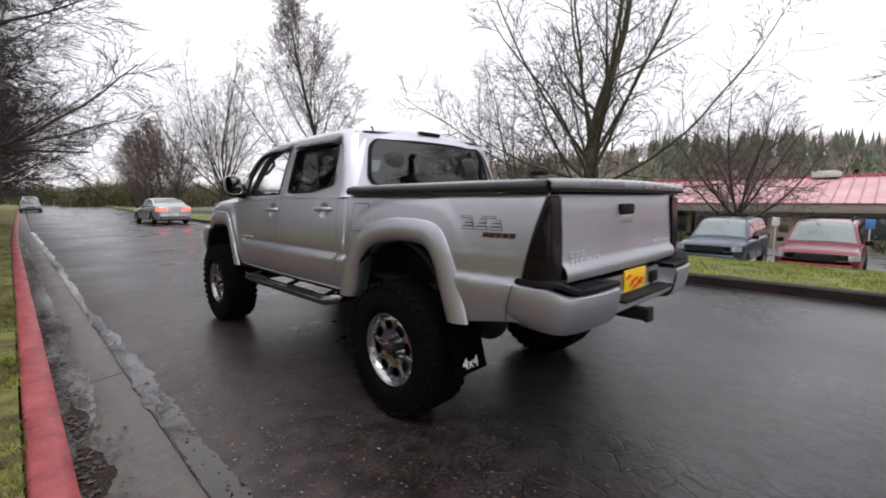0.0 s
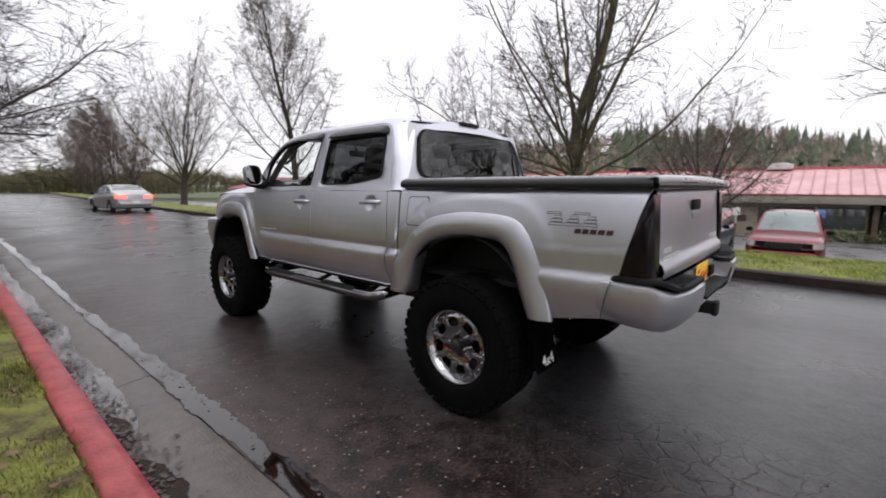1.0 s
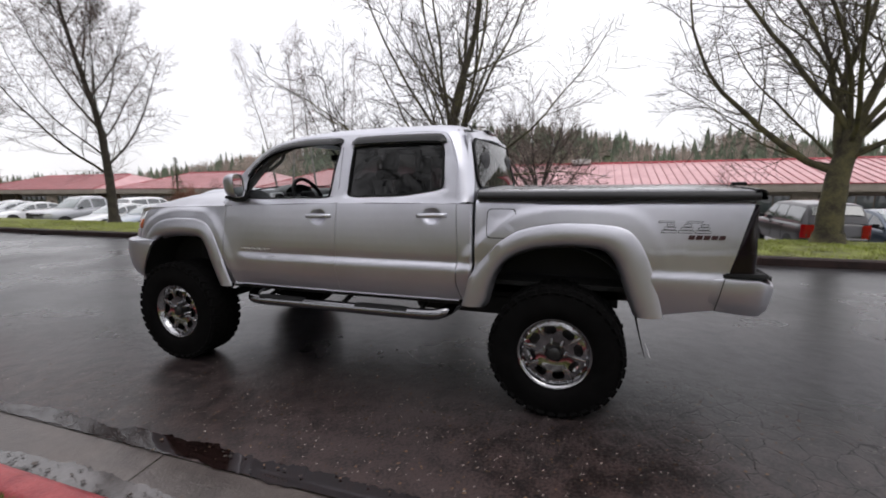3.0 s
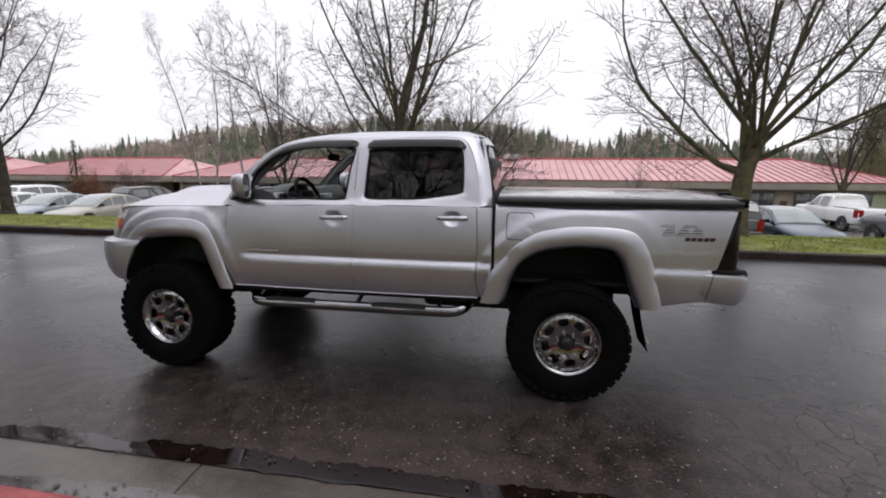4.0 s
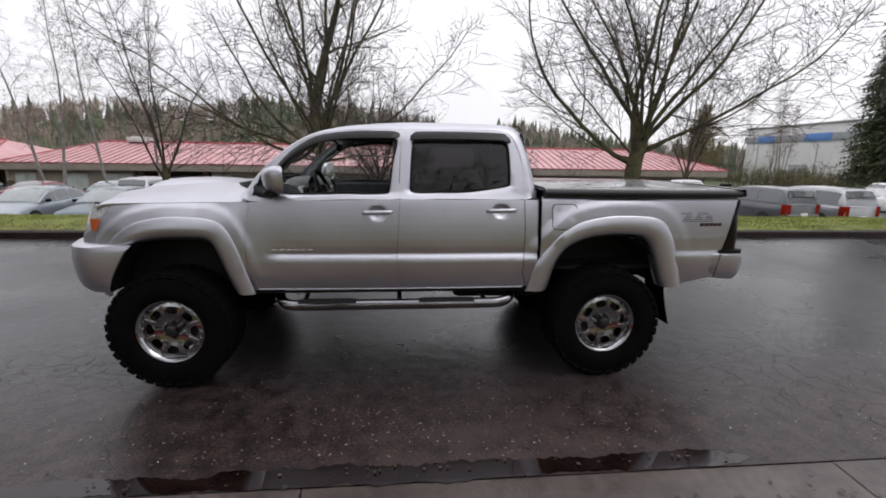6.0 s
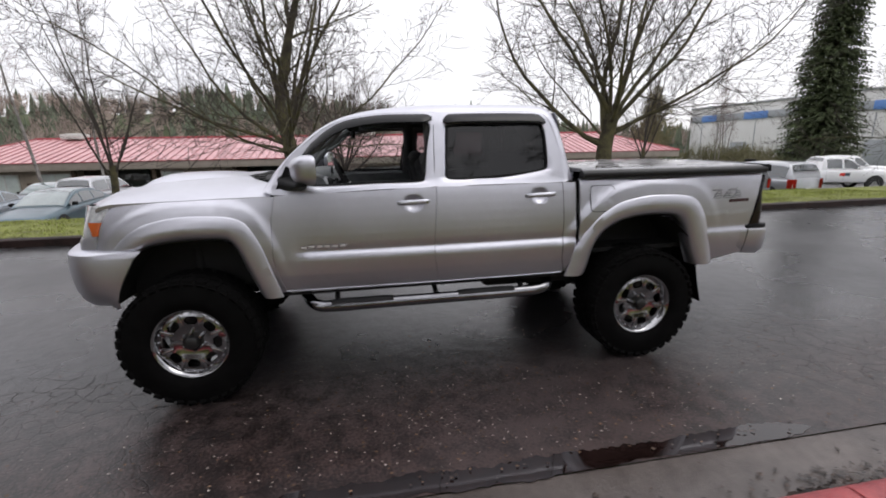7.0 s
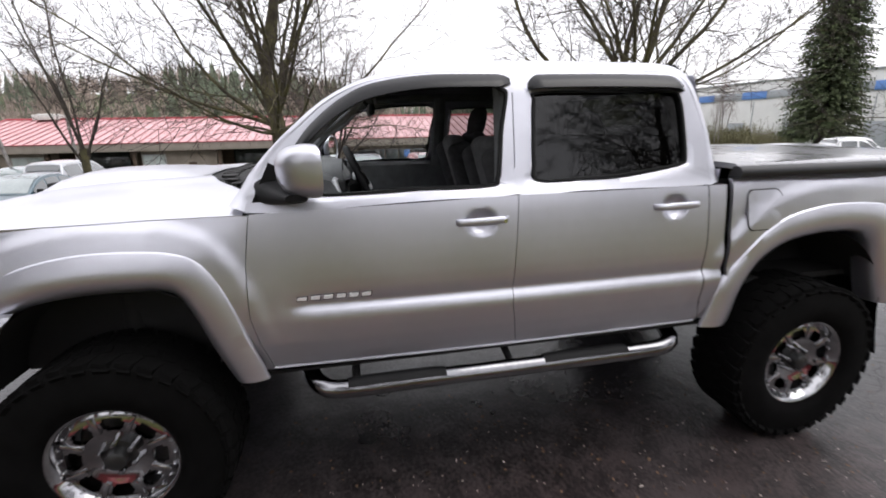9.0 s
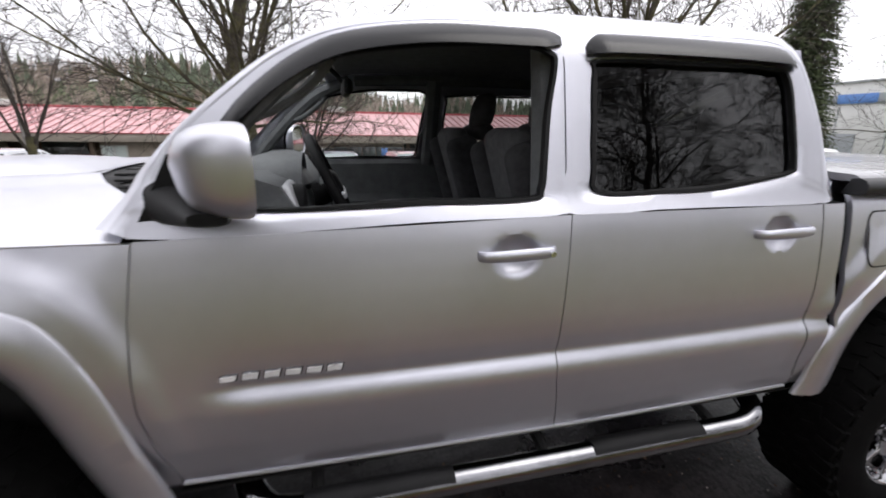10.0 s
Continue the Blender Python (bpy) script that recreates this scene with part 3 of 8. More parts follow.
def swell(y, z):
    """How far the body swells outwards round its wheel arches."""
    if z > 1.40 or 0.85 < y < 2.40:
        return 0.0
    arch, flat, reach, amount = (F_SAMPLE, 0.050, 0.115, 0.017) if y > 1.6 else (R_SAMPLE, 0.070, 0.145, 0.019)
    d = float(np.sqrt(((arch - (y, z)) ** 2).sum(axis=1).min()))
    g = min(1.0, max(0.0, (reach - d) / (reach - flat)))
    if y < 0.0:
        amount *= min(1.0, max(0.0, (y + 0.75) / 0.60))
    return amount * g * g * (3 - 2 * g) * min(1.0, max(0.0, (z - 0.80) / 0.25))


def skin(y, z, out=0.0):
    return Vector((-(width(y, z) + swell(y, z) + out), y, z))


def columns(bm, ys, bottom, top, nz, out=None, lip=0.018, shift=None):
    """A body panel as columns of points from bottom(y) to top(y), its edges turned inwards."""
    rows = []
    for y in ys:
        b, t = bottom(y), top(y)
        zs = [b + (t - b) * k / nz for k in range(nz + 1)]
        # keep points at the crease
        col = []
        for z in zs:
            yy = y + (shift(y, z) if shift else 0.0)
            o = out(yy, z) if out else 0.0
            col.append(skin(yy, z, o))
        first, last = col[0].copy(), col[-1].copy()
        first.x += lip
        last.x += lip
        rows.append([first] + col + [last])
    rows.insert(0, [Vector((p.x + lip, p.y, p.z)) for p in rows[0]])
    rows.append([Vector((p.x + lip, p.y, p.z)) for p in rows[-1]])
    sheet(bm, rows, flip=False)


def dense(a, b, step):
    n = max(2, int(abs(b - a) / step))
    return [a + (b - a) * i / n for i in range(n + 1)]


def seam_top(y):
    return float(np.interp(y, [2.60, 2.66, 2.95, 3.35, 3.63, 3.72], [1.369, 1.367, 1.359, 1.351, 1.342, 1.325]))


def lamp_front(z):
    """Where the front wing ends and the headlamp begins."""
    return float(np.interp(z, [1.06, 1.12, 1.22, 1.32, 1.36], [3.728, 3.720, 3.688, 3.640, 3.625]))


def front_fender(bm):
    ys = dense(2.6575, 3.735, 0.012)

    def bottom(y):
        if y > 3.44:
            return max(1.062, over(F_MID, y, 1.062))
        return over(F_MID, y, 0.72)

    def shift(y, z):
        s = bow_f(z) * max(0.0, 1 - (y - 2.659) / 0.12)
        if y > 3.40:
            s += (lamp_front(z) - 3.735) * ((y - 3.40) / 0.335) ** 1.5
        return s
    columns(bm, ys, bottom, lambda y: seam_top(y) - 0.003 - max(0, y - 3.70) * 0.5, 26, shift=shift)


def front_flare_at(inner, outer):
    def make(bm):
        n = 72
        a, b = yz(outer, n), yz(inner, n)
        rows = []
        for f, x in ((0, None), (0.015, 0.006), (0.06, 0.012), (0.4, 0.950), (0.65, 0.946), (0.82, 0.935), (0.93, 0.914), (0.985, 0.890), (1.0, 0.872), (1.0, 0.85), (0.94, 0.81)):
            row = []
            for (ya, za), (yb, zb) in zip(a, b):
                y, z = ya + (yb - ya) * f, za + (zb - za) * f
                w = width(ya, max(za, 1.03)) + swell(ya, max(za, 1.05))
                lim = taper(y)
                if x is None:
                    xx = w - 0.010
                elif x < 0.1:
                    xx = w + x - 0.004
                else:
                    xx = x + lim * 0.8
                row.append(Vector((-xx, y, z)))
            rows.append(row)
        sheet(bm, rows, flip=True)
    return make


def door_panel(y0, y1, bow0, bow1, cup):
    """Lower door skin from sill to belt; its end seams bow slightly."""
    def make(bm):
        rows = []
        ny, nz = 84, 66
        z0 = 0.735
        for i in range(ny + 1):
            u = i / ny
            z1 = belt_z(y0 + (y1 - y0) * u)
            col = []
            for k in range(nz + 1):
                z = z0 + (z1 - z0) * k / nz
                ya = y0 + bow0(z)
                yb = y1 + bow1(z)
                y = ya + (yb - ya) * u
                if u == 0:
                    y += 0.0015
                if u == 1:
                    y -= 0.0015
                r = math.hypot((y - cup[0]) / 0.066, (z - cup[1]) / 0.056)
                o = -0.026 * (1 - min(1.0, r) ** 3) if r < 1 else 0.0
                col.append(skin(y, z, o))
            lo, hi = col[0].copy(), col[-1].copy()
            lo.x += 0.02
            hi.x += 0.004
            rows.append([lo] + col + [hi])
        rows.insert(0, [Vector((p.x + 0.02, p.y, p.z)) for p in rows[0]])
        rows.append([Vector((p.x + 0.02, p.y, p.z)) for p in rows[-1]])
        sheet(bm, rows, flip=False)
    return make


def bow_f(z):
    return float(np.interp(z, [0.73, 0.84, 0.97, 1.18, 1.395], [-0.032, 0.002, 0.027, 0.021, -0.012]))


def bow_b(z):
    return float(np.interp(z, [0.735, 0.93, 1.10, 1.39], [-0.022, 0.004, -0.004, -0.022]))


def bow_r(z):
    return float(np.interp(z, [0.735, 0.85, 1.11, 1.40], [-0.030, 0.004, -0.006, 0.006]))


FRONT_SEAM, MID_SEAM, REAR_SEAM, CAB_BACK = 2.656, 1.612, 0.666, 0.560


def cab_corner(bm):
    rows = []
    for i in range(9):
        u = i / 8
        col = []
        for k in range(40):
            z = 0.735 + (1.395 - 0.735) * k / 39
            ya, yb = CAB_BACK + float(np.interp(z, [0.70, 0.76, 0.98, 1.4], [0.045, 0.020, -0.004, 0.0])), REAR_SEAM + bow_r(z) - 0.004
            y = ya + (yb - ya) * u
            p = skin(y, z)
            if u == 0:
                p.x += 0.012
            col.append(p)
        rows.append(col)
    rows.insert(0, [Vector((p.x + 0.10, p.y - 0.003, p.z)) for p in rows[0]])
    sheet(bm, rows, flip=False)


def bed_side(bm):
    ys = dense(-0.93, 0.535, 0.012)

    def bottom(y):
        low = float(np.interp(y, [-0.93, -0.84, -0.664, -0.50, 0.5], [0.79, 0.777, 0.745, 0.715, 0.715]))
        return over(R_MID, y, low)

    columns(bm, ys, bottom, lambda y: 1.418, 40)


def lamp_edge(z):
    return float(np.interp(z, [0.985, 1.00, 1.17, 1.30, 1.385, 1.42], [-0.945, -0.947, -0.990, -1.025, -1.052, -1.060]))


def bed_tail(bm):
    """The bed side's end, cut back along the lamp's slanting edge and closed over the lamp."""
    rows = []
    for i in range(9):
        u = i / 8
        col = []
        for k in range(30):
            z = 0.79 + (1.418 - 0.79) * k / 29
            e = lamp_edge(z) if z > 0.985 else -0.945
            y = -0.925 + (e - -0.925) * u
            col.append(skin(y, z))
        rows.append(col)
    rows.append([Vector((p.x + 0.02, p.y, p.z)) for p in rows[-1]])
    sheet(bm, rows, flip=True)


def tail_lamp(bm):
    rows = []
    for z in np.linspace(1.006, 1.398, 20):
        e = lamp_edge(z)
        w = width(e, z)
        k = 0.022 * max(0.0, (z - 1.33) / 0.07) ** 2
        pts = [(-w + 0.03, e - 0.003), (-w - 0.003, e - 0.003 - k), (-w - 0.003, e - 0.030 - k), (-w + 0.006, min(-1.055, e - 0.03)), (-w + 0.028, -1.082), (-w + 0.06, -1.092), (-0.80, -1.097), (-0.757, -1.096), (-0.750, -1.088), (-0.750, -1.05)]
        back = -1.097 + 0.024 * (z - 1.0) / 0.42
        rows.append([(p.x, max(p.y, back + 0.01 * (p.x + 0.8) * (p.x < -0.8)), z) for p in resample([(x, y, 0) for x, y in pts], 26)])
    vs = sheet(bm, rows, flip=False)
    cap(bm, vs[0])
    cap(bm, vs[-1], True)


def lamp_base(bm):
    """Black strip under the lens."""
    rows = []
    for z in (0.976, 0.984, 0.998, 1.005):
        e, w = lamp_edge(1.0) + 0.03, width(-0.95, 1.0)
        o = 0.006 if 0.98 < z < 1.0 else 0.0
        pts = [(-w + 0.02, e), (-w - 0.004 - o, e), (-w - 0.004 - o, e - 0.06), (-w + 0.012, -1.066 - o), (-w + 0.05, -1.096 - o), (-0.80, -1.104 - o), (-0.745, -1.104 - o)]
        rows.append([(p.x, p.y, z) for p in resample([(x, y, 0) for x, y in pts], 22)])
    sheet(bm, rows, flip=False)


# belt, window frames and pillars, all on the leaning upper side
def upper(y, z, out=0.0):
    low = barrel(y) * min(1.0, max(0.0, (1.46 - z) / 0.05))
    return Vector((-(float(np.interp(z, WZX, WZY)) + low + taper(y) * 0.3 + out - max(0.0, y - 2.0) ** 2 * (0.06 if z > 1.46 else 0.02)), y, z))


F_WIN = [(2.440, 1.430), (2.462, 1.50), (2.452, 1.575), (2.385, 1.667), (2.279, 1.750), (2.155, 1.797), (1.95, 1.829), (1.70, 1.836), (1.622, 1.818), (1.606, 1.79), (1.635, 1.66), (1.652, 1.53), (1.665, 1.46), (1.705, 1.434), (2.0, 1.430)]
F_FRAME = [(2.640, 1.373), (2.614, 1.47), (2.545, 1.585), (2.432, 1.692), (2.318, 1.780), (2.17, 1.845), (1.95, 1.880), (1.70, 1.889), (1.597, 1.889), (1.588, 1.80), (1.592, 1.66), (1.596, 1.53), (1.599, 1.46), (1.600, 1.399), (2.0, 1.390)]
R_WIN = [(1.500, 1.448), (1.514, 1.52), (1.508, 1.65), (1.497, 1.77), (1.470, 1.806), (1.15, 1.815), (0.86, 1.812), (0.79, 1.785), (0.777, 1.64), (0.776, 1.520), (0.800, 1.493), (0.92, 1.472), (1.12, 1.446), (1.3, 1.443)]
R_FRAME = [(1.598, 1.400), (1.592, 1.52), (1.588, 1.65), (1.584, 1.80), (1.590, 1.889), (1.15, 1.893), (0.84, 1.889), (0.755, 1.835), (0.690, 1.66), (0.676, 1.50), (0.672, 1.45), (0.672, 1.400), (1.12, 1.400), (1.3, 1.400)]


def ring_points(pts, n=96):
    """A closed outline sampled at n points, in step with another of as many corners."""
    out = []
    m = len(pts)
    per = n // m
    for i in range(m):
        p0, p1, p2, p3 = (Vector(pts[(i + k) % m]) for k in (-1, 0, 1, 2))
        for k in range(per):
            t = k / per
            out.append(0.5 * (2 * p1 + (p2 - p0) * t + (2 * p0 - 5 * p1 + 4 * p2 - p3) * t * t + (3 * p1 - p0 - 3 * p2 + p3) * t ** 3))
    return out


def window_frame(win, fr):
    def make(bm):
        a, b = ring_points(fr), ring_points(win)
        rows = []
        for f, o in ((0, -0.02), (0, 0.0), (0.5, 0.001), (0.93, 0.0), (1.0, -0.006), (1.0, -0.03)):
            rows.append([upper(*(p + (q - p) * f), o) for p, q in zip(a, b)])
        sheet(bm, rows, close_u=True, flip=True)
    return make


def window_seal(win, grow=0.012):
    def make(bm):
        b = ring_points(win)
        c = sum(b, Vector((0, 0))) / len(b)
        rows = []
        for g, o in ((0.0, -0.004), (0.0, 0.004), (grow, 0.005), (grow * 1.2, -0.012)):
            rows.append([upper(*(p + (c - p).normalized() * g), o) for p in b])
        sheet(bm, rows, close_u=True, flip=True)
    return make


def pane(win, out=-0.014):
    def make(bm):
        b = ring_points(win)
        c = sum(b, Vector((0, 0))) / len(b)
        rows = []
        for f in (0.995, 0.7, 0.4, 0.15):
            rows.append([upper(*(c + (p - c) * f), out) for p in b])
        vs = sheet(bm, rows, close_u=True, flip=True)
        m = bm.verts.new(upper(*c, out))
        for i in range(len(vs[-1])):
            bm.faces.new([vs[-1][(i + 1) % len(vs[-1])], vs[-1][i], m])
    return make


def visor(top, drop):
    """A smoked rain guard that stands off the top of the window."""
    def make(bm):
        pts = resample([(0, y, z) for y, z in top], 44)
        rows = []
        for dz, o in ((0.012, 0.002), (0.004, 0.016), (-0.012, 0.026), (-drop * 0.6, 0.034), (-drop, 0.036), (-drop - 0.002, 0.031), (-drop * 0.5, 0.024)):
            row = []
            for i, p in enumerate(pts):
                e = min(1.0, min(i, len(pts) - 1 - i) / 2.5)
                row.append(upper(p.y, p.z + dz * (0.45 + 0.55 * e), 0.004 + (o - 0.004) * e))
            rows.append(row)
        sheet(bm, rows, flip=False)
    return make


# side rail of the roof, seen as the cab's outline
RAIL = [(2.722, 1.394, 0.872), (2.706, 1.424, 0.822), (2.682, 1.456, 0.796), (2.640, 1.520, 0.782), (2.520, 1.640, 0.752), (2.388, 1.750, 0.722), (2.255, 1.830, 0.696), (2.125, 1.880, 0.676), (1.955, 1.916, 0.655), (1.74, 1.938, 0.64),
        (1.52, 1.949, 0.635), (1.09, 1.950, 0.635), (0.80, 1.943, 0.635), (0.690, 1.908, 0.645), (0.640, 1.836, 0.665), (0.605, 1.70, 0.715), (0.580, 1.56, 0.765), (0.566, 1.40, 0.845)]
DOOR_TOP = [(2.655, 1.372), (2.619, 1.47), (2.550, 1.588), (2.436, 1.696), (2.321, 1.785), (2.172, 1.849), (1.95, 1.884), (1.74, 1.892), (1.52, 1.894), (1.09, 1.898), (0.836, 1.893), (0.742, 1.839), (0.679, 1.665), (0.664, 1.56), (0.661, 1.47), (0.661, 1.395)]


def cab_side(bm):
    n = 90
    a = [upper(p.y, p.z, 0.001) for p in resample([(0, y, z) for y, z in DOOR_TOP], n)]
    b = [Vector((-p.z, p.x, p.y)) for p in resample([(y, z, x) for y, z, x in RAIL], n)]
    mid_y, mid_z = 1.6, 1.60
    tuck = []
    for p in a:
        d = Vector((0, mid_y - p.y, mid_z - p.z)).normalized() * 0.022
        tuck.append(Vector((p.x + 0.010 - d.z * 0.28, p.y + d.y, p.z + d.z)))
    rows = [tuck, [Vector((p.x + 0.004, p.y, p.z)) for p in a]]
    for f in (0.25, 0.5, 0.75):
        row = []
        for p, q in zip(a, b):
            m = p.lerp(q, f)
            s = math.sin(f * math.pi)
            m.x -= 0.014 * s
            m.z += 0.010 * s
            row.append(m)
        rows.append(row)
    rows.append(b)
    sheet(bm, rows, flip=False)


def roof(bm):
    """From rail to rail, crowned, with the front edge bowed forward over the windscreen."""
    ys = [0.64, 0.655, 0.69, 0.74, 0.80, 0.95, 1.2, 1.5, 1.75, 1.95, 2.10, 2.2]
    ry = [p[0] for p in RAIL][::-1]
    rz = [p[1] for p in RAIL][::-1]
    rx = [p[2] for p in RAIL][::-1]
    rows = []
    for y in ys:
        z, x = float(np.interp(y, ry, rz)), float(np.interp(y, ry, rx))
        row = []
        for k in range(25):
            u = -1 + k / 12
            crown = 0.030 * (1 - abs(u) ** 2.4)
            yy = y + (0.05 * (1 - u * u) if y > 2.05 else 0.0) * ((y - 2.05) / 0.15 if y > 2.05 else 0) - (0.03 * (1 - u * u) if y < 0.7 else 0)
            row.append((x * u, yy, z + crown - (0.018 * (1 - u * u) * (y - 2.05) / 0.15 if y > 2.05 else 0)))
        rows.append(row)
    sheet(bm, rows, flip=True)


def windscreen_point(u, v):
    """u from -1 to 1 across, v from 0 at the cowl to 1 at the roof."""
    lo = Vector((0.790 * u, 2.640 + 0.10 * (1 - u * u), 1.440 + 0.030 * (1 - u * u)))
    hi = Vector((0.685 * u, 2.175 + 0.04 * (1 - u * u), 1.862 + 0.030 * (1 - u * u)))
    p = lo.lerp(hi, v)
    p.z += 0.012 * math.sin(v * math.pi)
    return p


def windscreen(bm):
    sheet(bm, [[windscreen_point(-1 + k / 8, v / 6) for k in range(17)] for v in range(7)], flip=False)


def rear_window_point(u, v):
    lo = Vector((0.735 * u, 0.572 - 0.03 * (1 - u * u), 1.455))
    hi = Vector((0.655 * u, 0.650 - 0.04 * (1 - u * u), 1.875 + 0.022 * (1 - u * u)))
    return lo.lerp(hi, v)


def rounded(u0, u1, v0, v1, ru, rv, n=8):
    out = []
    for cu, cv, a0 in ((u1 - ru, v1 - rv, 0), (u0 + ru, v1 - rv, 90), (u0 + ru, v0 + rv, 180), (u1 - ru, v0 + rv, 270)):
        for k in range(n + 1):
            a = radians(a0 + 90 * k / n)
            out.append((cu + ru * math.cos(a), cv + rv * math.sin(a)))
    return out


def rear_wall(bm):
    """The back of the cab round the rear window."""
    inner = rounded(-0.965, 0.965, 0.10, 0.93, 0.12, 0.22)
    rows = []
    for f in (0.0, 1.0):
        row = []
        for u, v in inner:
            m = max(abs(u), abs((v - 0.5) / 0.5))
            uo, vo = u / m * 1.09, (v - 0.5) / m * 1.08 + 0.5
            p = rear_window_point(u + (uo - u) * (1 - f), v + (vo - v) * (1 - f))
            row.append(p)
        rows.append(row)
    sheet(bm, rows, close_u=True, flip=False)
    back = [Vector((x, 0.565, z)) for x, z in ((-0.84, 1.46), (0.84, 1.46), (0.84, 0.75), (-0.84, 0.75))]
    bm.faces.new([bm.verts.new(p) for p in back])


def rear_glass(bm):
    ring = [Vector(p) for p in rounded(-0.96, 0.96, 0.105, 0.925, 0.12, 0.22)]
    c = Vector((0, 0.5))
    rows = [[rear_window_point(*(c + (p - c) * f)) - Vector((0, 0.012, 0)) for p in ring] for f in (1.0, 0.6, 0.3, 0.02)]
    sheet(bm, rows, close_u=True, flip=False)


def rear_glass_seal(bm):
    ring = [Vector(p) for p in rounded(-0.97, 0.97, 0.095, 0.935, 0.12, 0.22)]
    c = Vector((0, 0.5))
    rows = [[rear_window_point(*(c + (p - c) * f)) - Vector((0, d, 0)) for p in ring] for f, d in ((1.0, 0.003), (1.0, 0.016), (0.965, 0.017), (0.96, 0.004))]
    sheet(bm, rows, close_u=True, flip=True)


def hood_edge(y):
    """Half the hood's width: it meets the top of the wing."""
    return width(y, seam_top(min(y, 3.72))) + 0.06 * max(0.0, y - 3.15) ** 2


def hood_height(x, y):
    zs = seam_top(min(y, 3.70)) + 0.001 - max(0.0, y - 3.70) * 0.55
    zc = float(np.interp(y, [2.66, 2.9, 3.2, 3.5, 3.75, 3.9, 3.98, 4.02], [1.466, 1.464, 1.456, 1.438, 1.396, 1.345, 1.275, 1.21]))
    full = float(np.interp(y, [2.7, 3.1, 3.6], [6.0, 4.6, 3.1]))
    z = zs + (zc - zs) * (1 - min(1.0, abs(x) / hood_edge(y)) ** full)
    # raised ribs beside the scoop
    z += 0.012 * max(0.0, 1 - ((abs(x) - 0.42) / 0.10) ** 2) * (1 if y < 3.75 else max(0, 1 - (y - 3.75) / 0.15))
    return z


def hood_back(u):
    """The hood's rear edge, bowed forward to bare the cowl below the windscreen."""
    return 2.668 + 0.29 * (1 - min(1.0, abs(u) / 0.84) ** 2.4)


def hood(bm):
    rows = []
    for i in range(41):
        v = i / 40
        row = []
        for k in range(41):
            u = -1 + k / 20
            yb = hood_back(u)
            yf = 3.72 + 0.30 * (1 - abs(u) ** 2.2)
            y = yb + (yf - yb) * v
            w = hood_edge(y) * u
            row.append((w, y, hood_height(w, y)))
        # the edge folds down
        row = [(row[0][0] * 0.996, row[0][1], row[0][2] - 0.022)] + row + [(row[-1][0] * 0.996, row[-1][1], row[-1][2] - 0.022)]
        rows.append(row)
    rows.append([(x * 0.998, y - 0.006, z - 0.024) for x, y, z in rows[-1]])
    sheet(bm, rows, flip=True)


def hood_scoop(bm):
    rows = []
    for i in range(25):
        v = i / 24
        y = 2.96 + 0.70 * v
        h = float(np.interp(v, [0, 0.15, 0.5, 0.8, 0.93, 1.0], [0.0, 0.025, 0.045, 0.052, 0.040, 0.004]))
        row = []
        for k in range(25):
            u = -1 + k / 12
            w = (0.30 + 0.03 * v) * u
            s = max(0.0, 1 - abs(u) ** 5)
            row.append((w, y, hood_height(w, y) + 0.002 + h * s))
        rows.append(row)
    sheet(bm, rows, flip=True)


def scoop_mouth(bm):
    box(bm, (0, 3.655, 1.432), (0.44, 0.02, 0.03), 0.006)


def cowl(bm):
    """Black panel between the windscreen's foot and the hood."""
    rows = []
    for k in range(29):
        u = 0.84 * (-1 + k / 14)
        a = windscreen_point(u, 0.0)
        x = a.x
        yb = hood_back(x / hood_edge(2.8)) + 0.012
        zb = hood_height(x, yb)
        row = [a + Vector((0, -0.02, 0.0)), a + Vector((0, 0.004, 0.006))]
        for f, dz in ((0.2, 0.0), (0.5, -0.010), (0.85, -0.010), (1.0, -0.004)):
            row.append(Vector((x, a.y + 0.01 + (yb - a.y - 0.01) * f, a.z + (zb - a.z) * f + dz)))
        row.append(Vector((x, yb + 0.01, zb - 0.035)))
        rows.append(row)
    sheet(bm, rows, flip=False)


def cowl_slot(x):
    def make(bm):
        a = windscreen_point(x / 0.79, 0.0)
        yb = hood_back(x / hood_edge(2.8))
        box(bm, (x, (a.y + yb) / 2 + 0.01, (a.z + hood_height(x, yb)) / 2 + 0.001), (0.06, max(0.03, (yb - a.y) * 0.35), 0.008), 0.002)
    return make


def wiper(x0, x1):
    def make(bm):
        n = 10
        arm = []
        for i in range(n + 1):
            u = (x0 + (x1 - x0) * i / n) / 0.775
            p = windscreen_point(u, 0.03 + 0.05 * i / n)
            arm.append(p + Vector((0, 0.012, 0.012)))
        tube(bm, arm, 0.007, 6)
        p = arm[0]
        tube(bm, [p + Vector((0, 0.03, -0.03)), p], 0.010, 8)
    return make


